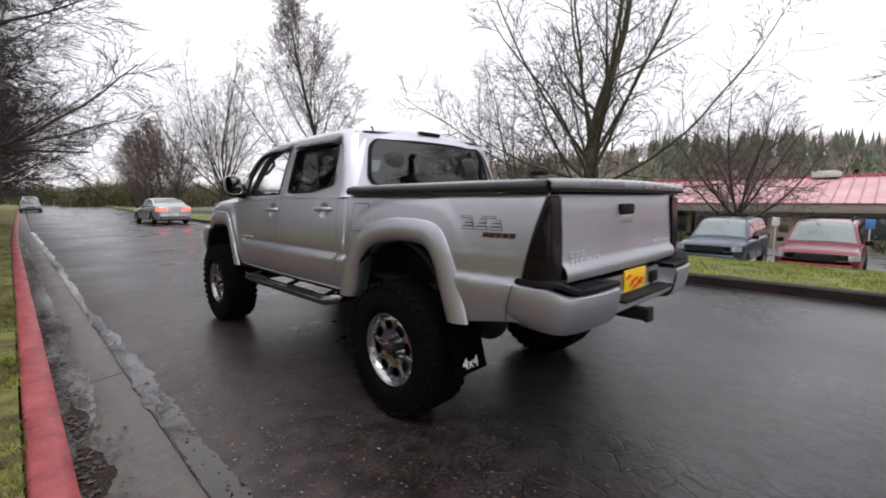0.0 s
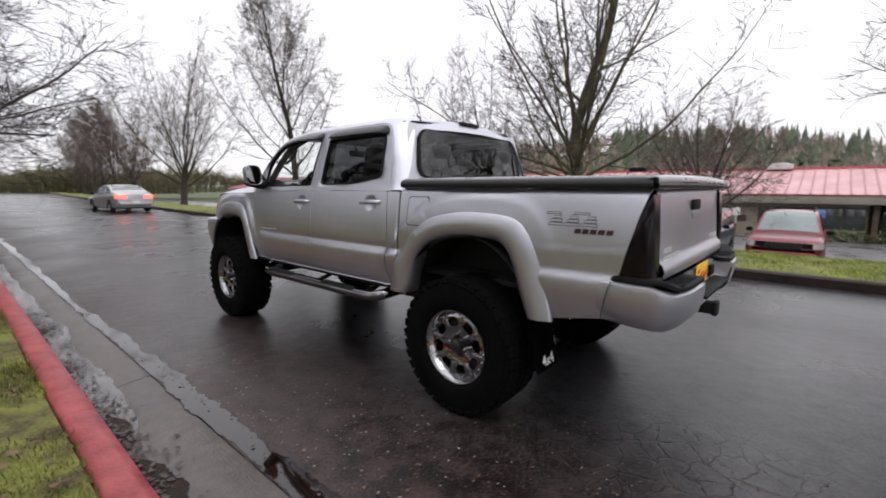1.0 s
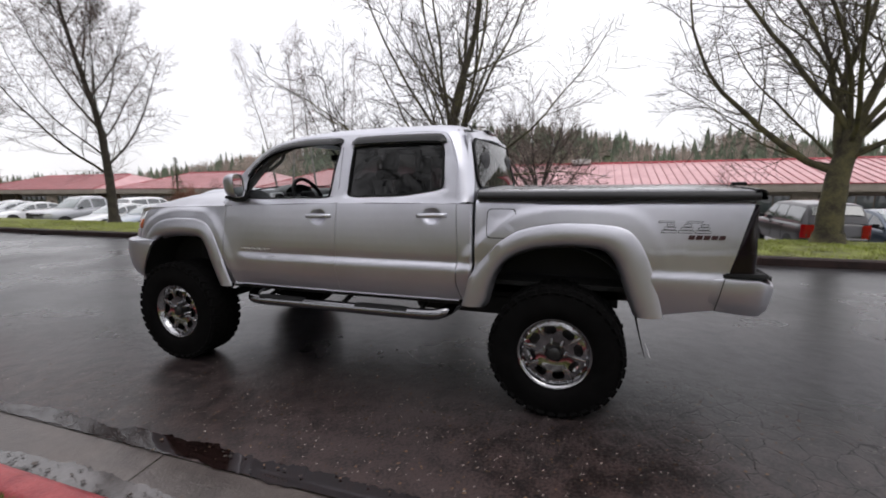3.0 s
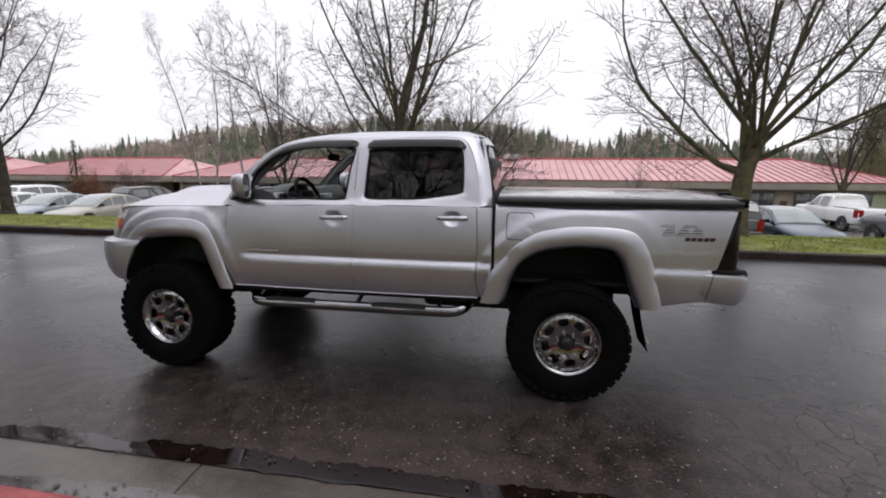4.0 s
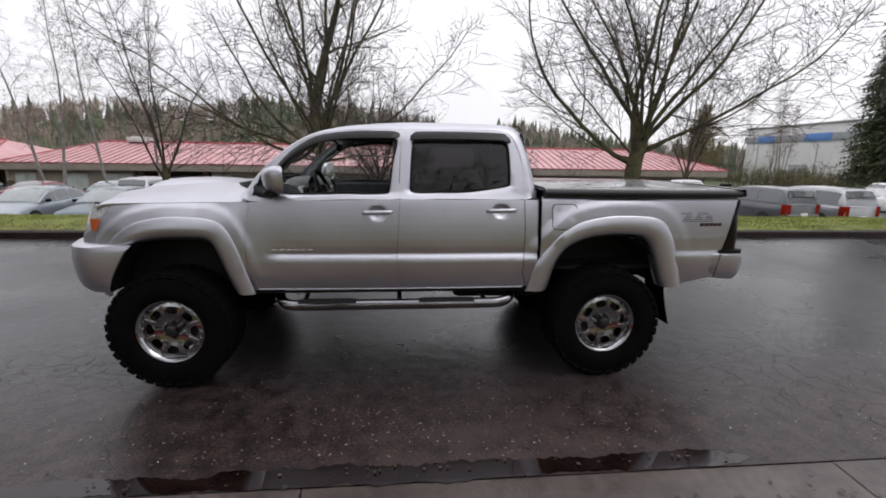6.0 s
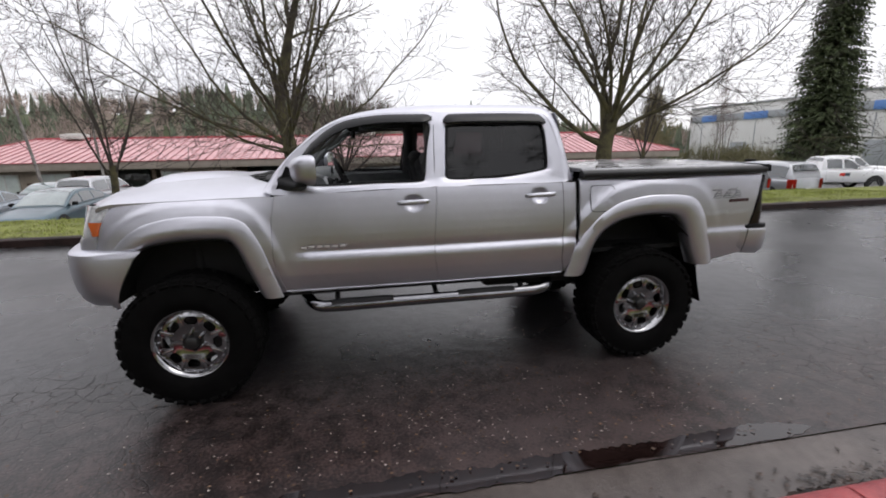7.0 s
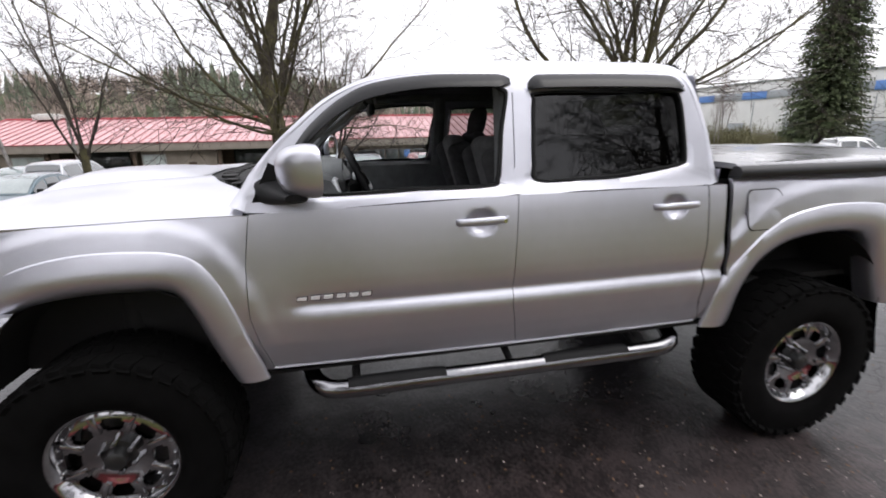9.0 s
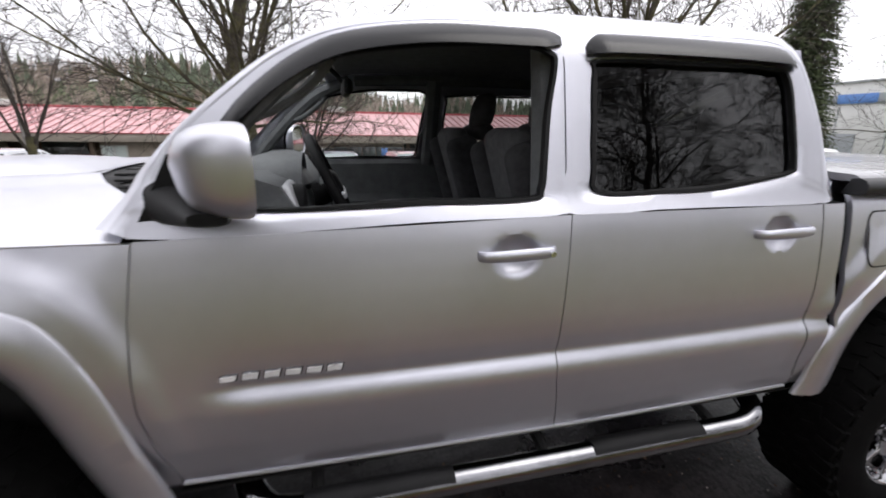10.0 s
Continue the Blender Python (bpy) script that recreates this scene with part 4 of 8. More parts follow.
def front_bumper(bm):
    rows = []
    for inset, z in ((0.09, 1.066), (0.02, 1.062), (0.004, 1.048), (0.0, 1.02), (-0.006, 0.96), (0.0, 0.88), (0.012, 0.81), (0.035, 0.75), (0.07, 0.710), (0.14, 0.695)):
        ys = float(np.interp(z, [0.69, 0.768, 0.894, 1.018, 1.066], [3.60, 3.620, 3.565, 3.492, 3.44]))
        pts = [(-0.940, ys - 0.002), (-0.955, ys), (-0.957, ys + 0.04), (-0.947, max(ys + 0.10, 3.68)), (-0.925, 3.79), (-0.865, 3.885), (-0.74, 3.955), (-0.52, 4.025), (-0.26, 4.062), (0.0, 4.072)]
        pts = [Vector((x, y, 0)) for x, y in pts[:3]] + resample([(x, y, 0) for x, y in pts[3:]], 24)
        pts = pts + [Vector((-p.x, p.y, 0)) for p in reversed(pts[:-1])]
        row = []
        for i, p in enumerate(pts):
            d = (pts[min(i + 1, len(pts) - 1)] - pts[max(i - 1, 0)]).normalized()
            nrm = Vector((d.y, -d.x, 0))
            row.append(p + nrm * (inset if 2 < i < len(pts) - 3 else inset * 0.4) + Vector((0, 0, z)))
        rows.append(row)
    sheet(bm, rows, flip=False)


def grille_surround(bm):
    rows = []
    for z, dy in ((1.06, -0.03), (1.12, -0.028), (1.17, -0.035), (1.22, -0.06)):
        rows.append([(x, 4.03 - 0.17 * (abs(x) / 0.55) ** 2 + dy, z) for x in np.linspace(-0.57, 0.57, 17)])
    sheet(bm, rows)


def grille(bm):
    for z in (1.09, 1.12, 1.15):
        box(bm, (0, 3.995, z), (0.70, 0.03, 0.018), 0.004)


def lamp_ring(z, n=18):
    e = lamp_front(z) + 0.004
    t = (z - 1.08) / 0.235
    pts = [(-width(e, z) + 0.012, e - 0.002), (-width(e, z) - 0.001, e), (-width(e + 0.06, z) + 0.004, e + 0.06), (-0.79, max(e + 0.11, 3.80 - 0.06 * t)), (-0.70, 3.885 - 0.06 * t), (-0.565, 3.965 - 0.07 * t)]
    return resample([(x, y, z) for x, y in pts], n)


def headlamp(bm):
    sheet(bm, [lamp_ring(z) for z in (1.066, 1.10, 1.14, 1.18, 1.22, 1.26, 1.30, 1.322, 1.337)])


def corner_lamp(bm):
    rows = []
    for z in (1.153, 1.17, 1.19, 1.21, 1.225, 1.236):
        ring = lamp_ring(z, 160)
        reach = 16 + 24 * (z - 1.153) / 0.083
        rows.append([ring[int(4 + reach * k / 8)] + Vector((-0.003, 0.003, 0)) for k in range(9)])
    sheet(bm, rows)


def lamp_sill(bm):
    """Painted panel between the lens and the bumper, lower towards the grille."""
    rows = []
    for f in (0.0, 0.35, 0.7, 0.9, 1.0):
        row = []
        for k in range(20):
            z = 1.064 + (0.088 - 0.0022 * k) * f
            row.append(lamp_ring(z, 20)[k] + Vector((-0.006 + 0.003 * f * f, 0.006 - 0.003 * f * f, 0)))
        rows.append(row)
    sheet(bm, rows)


def tailgate(bm):
    rows = []
    for z, dy in ((0.985, 0.02), (0.988, -0.016), (1.02, -0.024), (1.05, -0.018), (1.068, 0.0), (1.09, 0.004), (1.2, 0.0), (1.33, -0.003), (1.395, -0.006), (1.415, 0.0), (1.42, 0.03)):
        rows.append([(x, -1.090 + dy + 0.040 * (z - 1.0) / 0.42 - 0.012 * (1 - (x / 0.74) ** 2), z) for x in np.linspace(-0.737, 0.737, 25)])
    sheet(bm, rows, flip=False)


def rear_bumper(bm):
    pts = [(-0.915, -0.85), (-0.925, -0.98), (-0.918, -1.07), (-0.888, -1.140), (-0.80, -1.198), (-0.65, -1.228), (-0.42, -1.236)]
    pts = resample([(x, y, 0) for x, y in pts], 30)
    for side in (1, -1):
        rows = []
        for inset, z in ((0.10, 0.982), (0.02, 0.982), (0.004, 0.972), (0.0, 0.95), (0.004, 0.90), (0.010, 0.84), (0.024, 0.785), (0.055, 0.748), (0.14, 0.738)):
            row = []
            for i, p in enumerate(pts):
                d = (pts[min(i + 1, len(pts) - 1)] - pts[max(i - 1, 0)]).normalized()
                nrm = Vector((-d.y, d.x, 0))
                rise = 0.03 * max(0.0, 1 - i / 14) if z < 0.8 else 0.0
                drop = 0.042 * min(1.0, max(0.0, (i - 9) / 5)) * min(1.0, max(0.0, (z - 0.84) / 0.1))
                q = p + nrm * inset + Vector((0, 0, z + rise - drop))
                q.x *= side
                row.append(q)
            rows.append(row)
        sheet(bm, rows, flip=side < 0)
    # middle with the recess for the plate
    rows = [[(x, y, z) for x in np.linspace(-0.42, 0.42, 15)] for y, z in ((-1.10, 0.955), (-1.125, 0.955), (-1.13, 0.86), (-1.17, 0.845), (-1.205, 0.838), (-1.208, 0.80), (-1.17, 0.77), (-1.08, 0.765))]
    sheet(bm, rows, flip=True)
    for s in (-0.42, 0.42):
        a = [bm.verts.new(p) for p in ((s, -1.236, 0.940), (s, -1.10, 0.940), (s, -1.10, 0.80), (s, -1.20, 0.79))]
        bm.faces.new(a)


def bumper_pad(side):
    def make(bm):
        pts = [(-0.905, -0.93), (-0.91, -1.06), (-0.878, -1.130), (-0.79, -1.188), (-0.65, -1.216), (-0.40, -1.224)]
        pts = resample([(x, y, 0) for x, y in pts], 24)
        inner = [(-0.88, -0.95), (-0.86, -1.05), (-0.80, -1.085), (-0.72, -1.095), (-0.6, -1.10), (-0.40, -1.10)]
        inner = resample([(x, y, 0) for x, y in inner], 24)
        rows = []
        for f, z in ((1.0, 0.985), (1.0, 1.004), (0.92, 1.012), (0.5, 1.010), (0.1, 1.012), (0.0, 1.004), (0.0, 0.975)):
            rows.append([Vector((side * (q.x + (p.x - q.x) * f), q.y + (p.y - q.y) * f, z - 0.042 * min(1.0, max(0.0, (k - 7) / 4)))) for k, (p, q) in enumerate(zip(pts, inner))])
        sheet(bm, rows, flip=side < 0)
        for k in range(7):
            x = -0.50 - k * 0.04
            box(bm, (side * x, -1.158, 0.970), (0.014, 0.090, 0.006))
    return make


def step_bar(bm):
    """A bent oval tube with its two mounts."""
    pts = resample([(-0.66, 2.53, 0.66), (-0.80, 2.50, 0.645), (-0.905, 2.44, 0.620), (-0.93, 2.34, 0.610), (-0.93, 2.0, 0.610), (-0.93, 1.4, 0.610), (-0.93, 0.95, 0.612), (-0.925, 0.83, 0.617), (-0.89, 0.76, 0.635), (-0.78, 0.72, 0.655), (-0.66, 0.70, 0.67)], 60)
    tube(bm, pts, 0.040, 14)


def step_mount(y):
    def make(bm):
        tube(bm, [(-0.92, y, 0.615), (-0.75, y, 0.66), (-0.55, y, 0.72)], 0.018, 8)
    return make


def step_pad(y0, y1):
    def make(bm):
        rows = []
        n = 16
        for i in range(n + 1):
            u = i / n
            y = y0 + (y1 - y0) * u
            g = min(1.0, 8 * u, 8 * (1 - u))
            g = 0.25 + 0.75 * g
            ring = []
            for a in np.linspace(0.55, math.pi - 0.35, 12):
                ring.append(Vector((-0.93 - 0.0435 * math.cos(a), y, 0.611 + (0.0415 + 0.007 * g * max(0.0, math.sin(a)) ** 0.5) * math.sin(a))))
            rows.append(ring)
        vs = sheet(bm, rows)
        cap(bm, vs[0], True)
        cap(bm, vs[-1])
    return make


def sill(bm):
    rows = []
    for z, x in ((0.742, 0.890), (0.738, 0.914), (0.733, 0.928), (0.727, 0.930), (0.722, 0.926), (0.720, 0.905)):
        rows.append([(-x - barrel(y) + 0.008, y, z) for y in dense(0.655, 2.625, 0.05)])
    sheet(bm, rows, flip=False)


def sill_under(bm):
    rows = []
    for z, x in ((0.721, 0.915), (0.712, 0.908), (0.695, 0.890), (0.68, 0.845), (0.67, 0.78)):
        rows.append([(-x, y, z) for y in dense(0.60, 2.64, 0.1)])
    sheet(bm, rows, flip=False)


def wheel_well(yc):
    def make(bm):
        arc = [(yc + 0.50 * math.cos(a), 0.62 + 0.52 * math.sin(a)) for a in np.linspace(0.16, math.pi - 0.16, 28)]
        rows = [[(-x, y, z) for y, z in arc] for x in (0.92, 0.86, 0.50)]
        sheet(bm, rows, flip=True)
        bm.faces.new([bm.verts.new((-0.50, y, z)) for y, z in arc])
    return make


def mirror_ring(g, y):
    ring = []
    for k in range(32):
        a = 2 * math.pi * k / 32
        e = 0.62
        u = math.copysign(abs(math.cos(a)) ** e, math.cos(a))
        v = math.copysign(abs(math.sin(a)) ** e, math.sin(a))
        ring.append(Vector((-1.025 + 0.092 * u * g - 0.008 * v, y + 0.032 * u * g, 1.532 + 0.092 * v * g)))
    return ring


def mirror_shell(bm):
    """The door mirror's rounded housing."""
    rows = [mirror_ring(g, y) for g, y in ((0.15, 2.512), (0.45, 2.506), (0.70, 2.492), (0.86, 2.471), (0.95, 2.446), (1.0, 2.416), (1.0, 2.392), (0.97, 2.384), (0.93, 2.388))]
    vs = sheet(bm, rows, close_u=True)
    cap(bm, vs[0], True)


def mirror_glass(bm):
    cap(bm, [bm.verts.new(p) for p in mirror_ring(0.94, 2.392)])


def mirror_foot(bm):
    """A tapering arm from the door's corner to the underside of the housing."""
    rows = []
    for x, yc, ry, zc, rz in ((-0.855, 2.535, 0.095, 1.448, 0.052), (-0.885, 2.525, 0.088, 1.442, 0.044), (-0.93, 2.505, 0.070, 1.437, 0.032), (-0.98, 2.480, 0.056, 1.438, 0.024), (-1.03, 2.460, 0.046, 1.441, 0.018), (-1.07, 2.450, 0.036, 1.445, 0.012)):
        ring = []
        for k in range(20):
            a = 2 * math.pi * k / 20
            ring.append(Vector((x, yc + ry * math.copysign(abs(math.cos(a)) ** 0.7, math.cos(a)), zc + rz * math.copysign(abs(math.sin(a)) ** 0.7, math.sin(a)))))
        rows.append(ring)
    vs = sheet(bm, rows, close_u=True, flip=True)
    cap(bm, vs[-1], True)
    # the sail panel in the window's front corner
    slab(bm, [(2.640, 1.398), (2.452, 1.398), (2.470, 1.50), (2.560, 1.555)], Matrix(((0, 0, -1, -0.868), (1, 0, 0, 0), (0, 1, 0, 0), (0, 0, 0, 1))), 0.012)


def handle_at(y, z):
    def make(bm):
        pts = resample([(-0.914, y + 0.112, z - 0.004), (-0.944, y + 0.088, z - 0.002), (-0.953, y, z + 0.001), (-0.948, y - 0.088, z + 0.003), (-0.920, y - 0.116, z + 0.003)], 22)
        rows = []
        for i, p in enumerate(pts):
            f = 0.75 + 0.25 * math.sin(math.pi * i / (len(pts) - 1))
            rows.append([(p.x + 0.010 * math.cos(a), p.y, p.z + 0.0165 * f * math.sin(a)) for a in np.linspace(0, 2 * math.pi, 11)[:-1]])
        vs = sheet(bm, rows, close_u=True)
        cap(bm, vs[0], True)
        cap(bm, vs[-1])
    return make


def lock_at(y, z):
    def make(bm):
        lathe(bm, [(0.001, -0.963), (0.008, -0.963), (0.009, -0.959), (0.009, -0.93)], (0, y, z), "x", 14)
    return make


def fuel_door(bm):
    ring = [(0.361 + 0.092 * u, 1.270 + 0.092 * v) for u, v in rounded(-1, 1, -1, 1, 0.32, 0.32, 6)]
    ring = [(y, z) for y, z in ring]
    rows = []
    for f, d in ((1.0, -0.004), (0.985, 0.0025), (0.85, 0.003), (0.7, 0.003), (0.55, 0.003), (0.4, 0.003), (0.25, 0.003), (0.1, 0.003), (0.01, 0.003)):
        rows.append([skin(0.361 + (y - 0.361) * f, 1.270 + (z - 1.270) * f, d) for y, z in ring])
    sheet(bm, rows, close_u=True)


def fuel_gap(bm):
    ring = [(0.361 + 0.092 * u, 1.270 + 0.092 * v) for u, v in rounded(-1, 1, -1, 1, 0.32, 0.32, 6)]
    rows = []
    for f in (1.045, 0.99):
        rows.append([skin(0.361 + (y - 0.361) * f, 1.270 + (z - 1.270) * f, 0.0012) for y, z in ring])
    sheet(bm, rows, close_u=True)


def bars(bm, y0, z0, spec, slant=0.25, depth=0.005):
    """Raised strokes on the truck's side; each one is (along, up, length, height), measured backwards from y0."""
    for a, b, w, h in spec:
        q = []
        for u, v in ((a, b), (a + w, b), (a + w, b + h), (a, b + h)):
            y, z = y0 - u - slant * v, z0 + v
            q.append((y, z))
        lo = [bm.verts.new(skin(y, z)) for y, z in q]
        hi = [bm.verts.new(skin(y, z, depth)) for y, z in q]
        for i in range(4):
            bm.faces.new([lo[i], lo[(i + 1) % 4], hi[(i + 1) % 4], hi[i]])
        bm.faces.new(hi)


def badge_bars(n, pitch, w, h):
    """n plain bars in a row."""
    return [(i * pitch, 0, w, h * (0.62 if i else 0.5)) for i in range(n)]


def paint(maker, name, mat=SILVER, label="", parent=truck):
    return both(name, maker, mat, parent, label)


paint(front_fender, "front_fender")
paint(front_flare_at(F_IN, F_OUT), "front_fender_flare")
front_doors = paint(door_panel(MID_SEAM, FRONT_SEAM, bow_b, bow_f, (1.752, 1.295)), "front_door")
rear_doors = paint(door_panel(REAR_SEAM, MID_SEAM, bow_r, bow_b, (0.846, 1.311)), "rear_door")
paint(cab_corner, "cab_corner")
paint(bed_side, "bed_side")
paint(bed_tail, "bed_corner")
paint(front_flare_at(R_IN, R_OUT), "rear_fender_flare")
both("tail_lamp", tail_lamp, SMOKE, truck, "smoked dark red tail lamp")
both("lamp_base", lamp_base, BLACK_TRIM, truck, "black strip under the tail lamp")
both("window_frame", window_frame(F_WIN, F_FRAME), SILVER, truck)
both("window_frame", window_frame(R_WIN, R_FRAME), SILVER, truck)
both("window_seal", window_seal(F_WIN), BLACK_TRIM, truck, "black rubber window seal")
both("window_seal", window_seal(R_WIN), BLACK_TRIM, truck, "black rubber window seal")
# the right pane's tint is lightened so the light beyond shows through both
both("rear_door_window", pane(R_WIN), GLASS_TINT, truck, "dark tinted side window")[1].data.materials[0] = GLASS_TINT_BRIGHT
both("window_visor", visor([(2.462, 1.612), (2.390, 1.690), (2.285, 1.772), (2.16, 1.829), (1.95, 1.862), (1.70, 1.868), (1.615, 1.866), (1.590, 1.856)], 0.042), VISOR, truck, "smoked black rain visor over the side window")
both("window_visor", visor([(1.515, 1.838), (1.490, 1.858), (1.44, 1.868), (1.15, 1.872), (0.86, 1.868), (0.80, 1.855), (0.768, 1.828)], 0.045), VISOR, truck, "smoked black rain visor over the side window")
paint(cab_side, "cab_side_rail")
for maker, name, mat, label in ((roof, "roof", SILVER, ""), (windscreen, "windscreen", GLASS_CLEAR, "clear raked windscreen"), (rear_wall, "cab_back", SILVER, ""),
                                (rear_glass, "rear_window", GLASS_REAR, "lightly tinted rear window"), (rear_glass_seal, "rear_window_seal", BLACK_TRIM, "black rubber seal"), (hood, "hood", SILVER, ""),
                                (hood_scoop, "hood_scoop", SILVER, ""), (scoop_mouth, "scoop_mouth", DARK, "dark scoop opening"), (cowl, "cowl", BLACK_TRIM, "black plastic cowl"),
                                (wiper(-0.55, 0.02), "wiper", BLACK_TRIM, "black wiper"), (wiper(0.05, 0.60), "wiper", BLACK_TRIM, "black wiper"),
                                (front_bumper, "front_bumper", SILVER, ""), (grille_surround, "grille_surround", SILVER, ""), (grille, "grille", DARK, "dark slatted grille")):
    b_m = bmesh.new()
    maker(b_m)
    part(name, b_m, mat, truck, label)
for k in range(13):
    b_m = bmesh.new()
    cowl_slot(-0.60 + 0.10 * k)(b_m)
    part("cowl_slot", b_m, DARK, truck, "dark cowl air slot")
both("headlamp", headlamp, LENS, truck, "clear wrap-round headlamp")
both("corner_lamp", corner_lamp, AMBER, truck, "amber corner lens")
both("lamp_sill", lamp_sill, SILVER, truck)
for maker, name, mat, label in ((tailgate, "tailgate", SILVER, ""), (rear_bumper, "rear_bumper", SILVER, "")):
    b_m = bmesh.new()
    maker(b_m)
    ob = part(name, b_m, mat, truck, label)
    if name == "tailgate":
        gate = ob
    else:
        bumper_ob = ob
def bumper_gap(bm):
    tube(bm, resample([(-0.921, -0.925, 0.982), (-0.930, -0.915, 0.95), (-0.932, -0.900, 0.88), (-0.926, -0.887, 0.815), (-0.918, -0.885, 0.795)], 14), 0.0028, 6)


both("bumper_gap", bumper_gap, DARK, truck, "dark gap ahead of the bumper")
for s in (1, -1):
    b_m = bmesh.new()
    bumper_pad(s)(b_m)
    part("step_pad", b_m, BLACK_TRIM, bumper_ob, "black ribbed bumper step pad")
both("side_step", step_bar, material("step_chrome", (0.22, 0.22, 0.23), 0.07, 1.0, 0.15, 6), truck, "chrome tubular side step")
for y in (2.3, 1.6, 0.95):
    both("step_mount", step_mount(y), DARK, truck, "black step bracket")
for y0, y1 in ((1.915, 2.335), (1.035, 1.455)):
    both("step_tread", step_pad(y0, y1), BLACK_TRIM, truck, "black step tread")
paint(sill, "sill")
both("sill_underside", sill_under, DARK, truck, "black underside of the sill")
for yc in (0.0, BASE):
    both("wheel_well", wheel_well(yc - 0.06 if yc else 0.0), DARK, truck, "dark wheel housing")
both("mirror_housing", mirror_shell, SILVER, truck)
both("mirror_glass", mirror_glass, material("mirror_glass", (0.75, 0.77, 0.78), 0.03, 1.0), truck, "door mirror glass")
both("mirror_foot", mirror_foot, BLACK_TRIM, truck, "black mirror mount")
for y, z, doors in ((1.752, 1.300, front_doors), (0.846, 1.316, rear_doors)):
    for k, door in enumerate(doors):
        for name, maker, mat, label in (("door_handle", handle_at(y, z), SILVER, "silver pull handle"),):
            b_m = bmesh.new()
            maker(b_m)
            if k:
                mirror_x(b_m)
            part(name, b_m, mat, door, label)
b_m = bmesh.new()
lock_at(1.662, 1.300)(b_m)
part("door_lock", b_m, CHROME, front_doors[0], "round key lock")
for maker, name, mat, label in ((fuel_gap, "fuel_flap_gap", DARK, ""), (fuel_door, "fuel_flap", SILVER, "rounded fuel flap")):
    b_m = bmesh.new()
    maker(b_m)
    part(name, b_m, mat, truck, label)
for k, door in enumerate(front_doors):
    for bar in badge_bars(6, 0.050, 0.036, 0.027):
        a, b, w, h = bar
        # the dark edging paints a thin shadow round each raised bar
        for name, spec, y0, z0, depth, mat, label in (("badge_bar", bar, 2.505, 1.020, 0.005, BADGE, "chrome model badge bar"), ("badge_edge", (a, b, w + 0.006, h + 0.007), 2.508, 1.0165, 0.0015, BADGE_DARK, "dark edging painted as the badge bar's shadow")):
            b_m = bmesh.new()
            bars(b_m, y0, z0, [spec], depth=depth)
            if k:
                mirror_x(b_m)
            part(name, b_m, mat, door, label)
for k in (0, 1):
    strokes = [(-0.030, 0.058, 0.225, 0.006)] + [(n * 0.088 + 0.010 * k, 0.018 * k, 0.074 - 0.020 * k, 0.010) for n in range(3) for k in range(3)]
    b_m = bmesh.new()
    bars(b_m, -0.585, 1.238, strokes, depth=0.0045)
    if k:
        mirror_x(b_m)
    decal_ob = tagged(part("bed_decal", b_m, SILVER, truck, "silver outlined bed decal strokes"), kind="stuff")
    b_m = bmesh.new()
    bars(b_m, -0.581, 1.234, [(a, b, w + 0.006, h + 0.007) for a, b, w, h in strokes], depth=0.0015)
    if k:
        mirror_x(b_m)
    tagged(part("decal_edge", b_m, BADGE_DARK, decal_ob, "dark decal edging"), kind="stuff")
    b_m = bmesh.new()
    bars(b_m, -0.725, 1.200, [(i * 0.039, 0, 0.031, 0.024) for i in range(5)])
    if k:
        mirror_x(b_m)
    tagged(part("bed_decal", b_m, BADGE_RED, truck, "dark red bed decal strokes"), kind="stuff")


# bed cover
def cover_top(bm):
    rows = []
    half = [(0.888, 1.462), (0.889, 1.472), (0.882, 1.481)] + [(0.868 * (1 - k / 10), 1.486 + 0.015 * (1 - (1 - k / 10) ** 2)) for k in range(11)]
    for i in range(25):
        y = 0.515 + (-1.080 - 0.515) * i / 24
        t = taper(y)
        e = 0.012 * max(0.0, (i - 22) / 2)
        rows.append([(-x - t * (x / 0.9), y, z - e) for x, z in half] + [(x + t * (x / 0.9), y, z - e) for x, z in reversed(half[:-1])])
    vs = sheet(bm, rows, flip=False)
    cap(bm, vs[0], True)
    cap(bm, vs[-1])
    bmesh.ops.recalc_face_normals(bm, faces=bm.faces[:])


def cover_rail(bm):
    ring = [(-0.900, 1.421), (-0.917, 1.425), (-0.924, 1.438), (-0.923, 1.452), (-0.914, 1.467), (-0.893, 1.476), (-0.868, 1.472), (-0.845, 1.421)]
    rows = []
    for i in range(33):
        y = 0.520 + (-1.075 - 0.520) * i / 32
        t = taper(y)
        rows.append([(x - t, y, z) for x, z in ring])
    vs = sheet(bm, rows, close_u=True, flip=True)
    cap(bm, vs[0])
    cap(bm, vs[-1], True)


def cover_tail(ring):
    def make(bm):
        sheet(bm, [[(x, y - 0.012 * (1 - (x / 0.87) ** 2), z + 0.014 * (1 - (x / 0.87) ** 2) * (z - 1.42) / 0.075) for y, z in ring] for x in np.linspace(-0.885, 0.885, 27)], flip=False)
    return make


cover = thing("bed_cover", "dark vinyl tonneau cover with black rails closed over the truck bed", "bed cover")
for maker, name, mat in ((cover_top, "cover_panel", COVER), (cover_tail([(-1.098, 1.446), (-1.102, 1.458), (-1.096, 1.474), (-1.078, 1.485), (-1.05, 1.484)]), "end_rail", COVER), (cover_tail([(-1.07, 1.424), (-1.100, 1.428), (-1.104, 1.440), (-1.097, 1.4475)]), "end_seal", COVER_EDGE)):
    b_m = bmesh.new()
    maker(b_m)
    part(name, b_m, mat, cover)
both("side_rail", cover_rail, COVER_EDGE, cover)
b_m = bmesh.new()
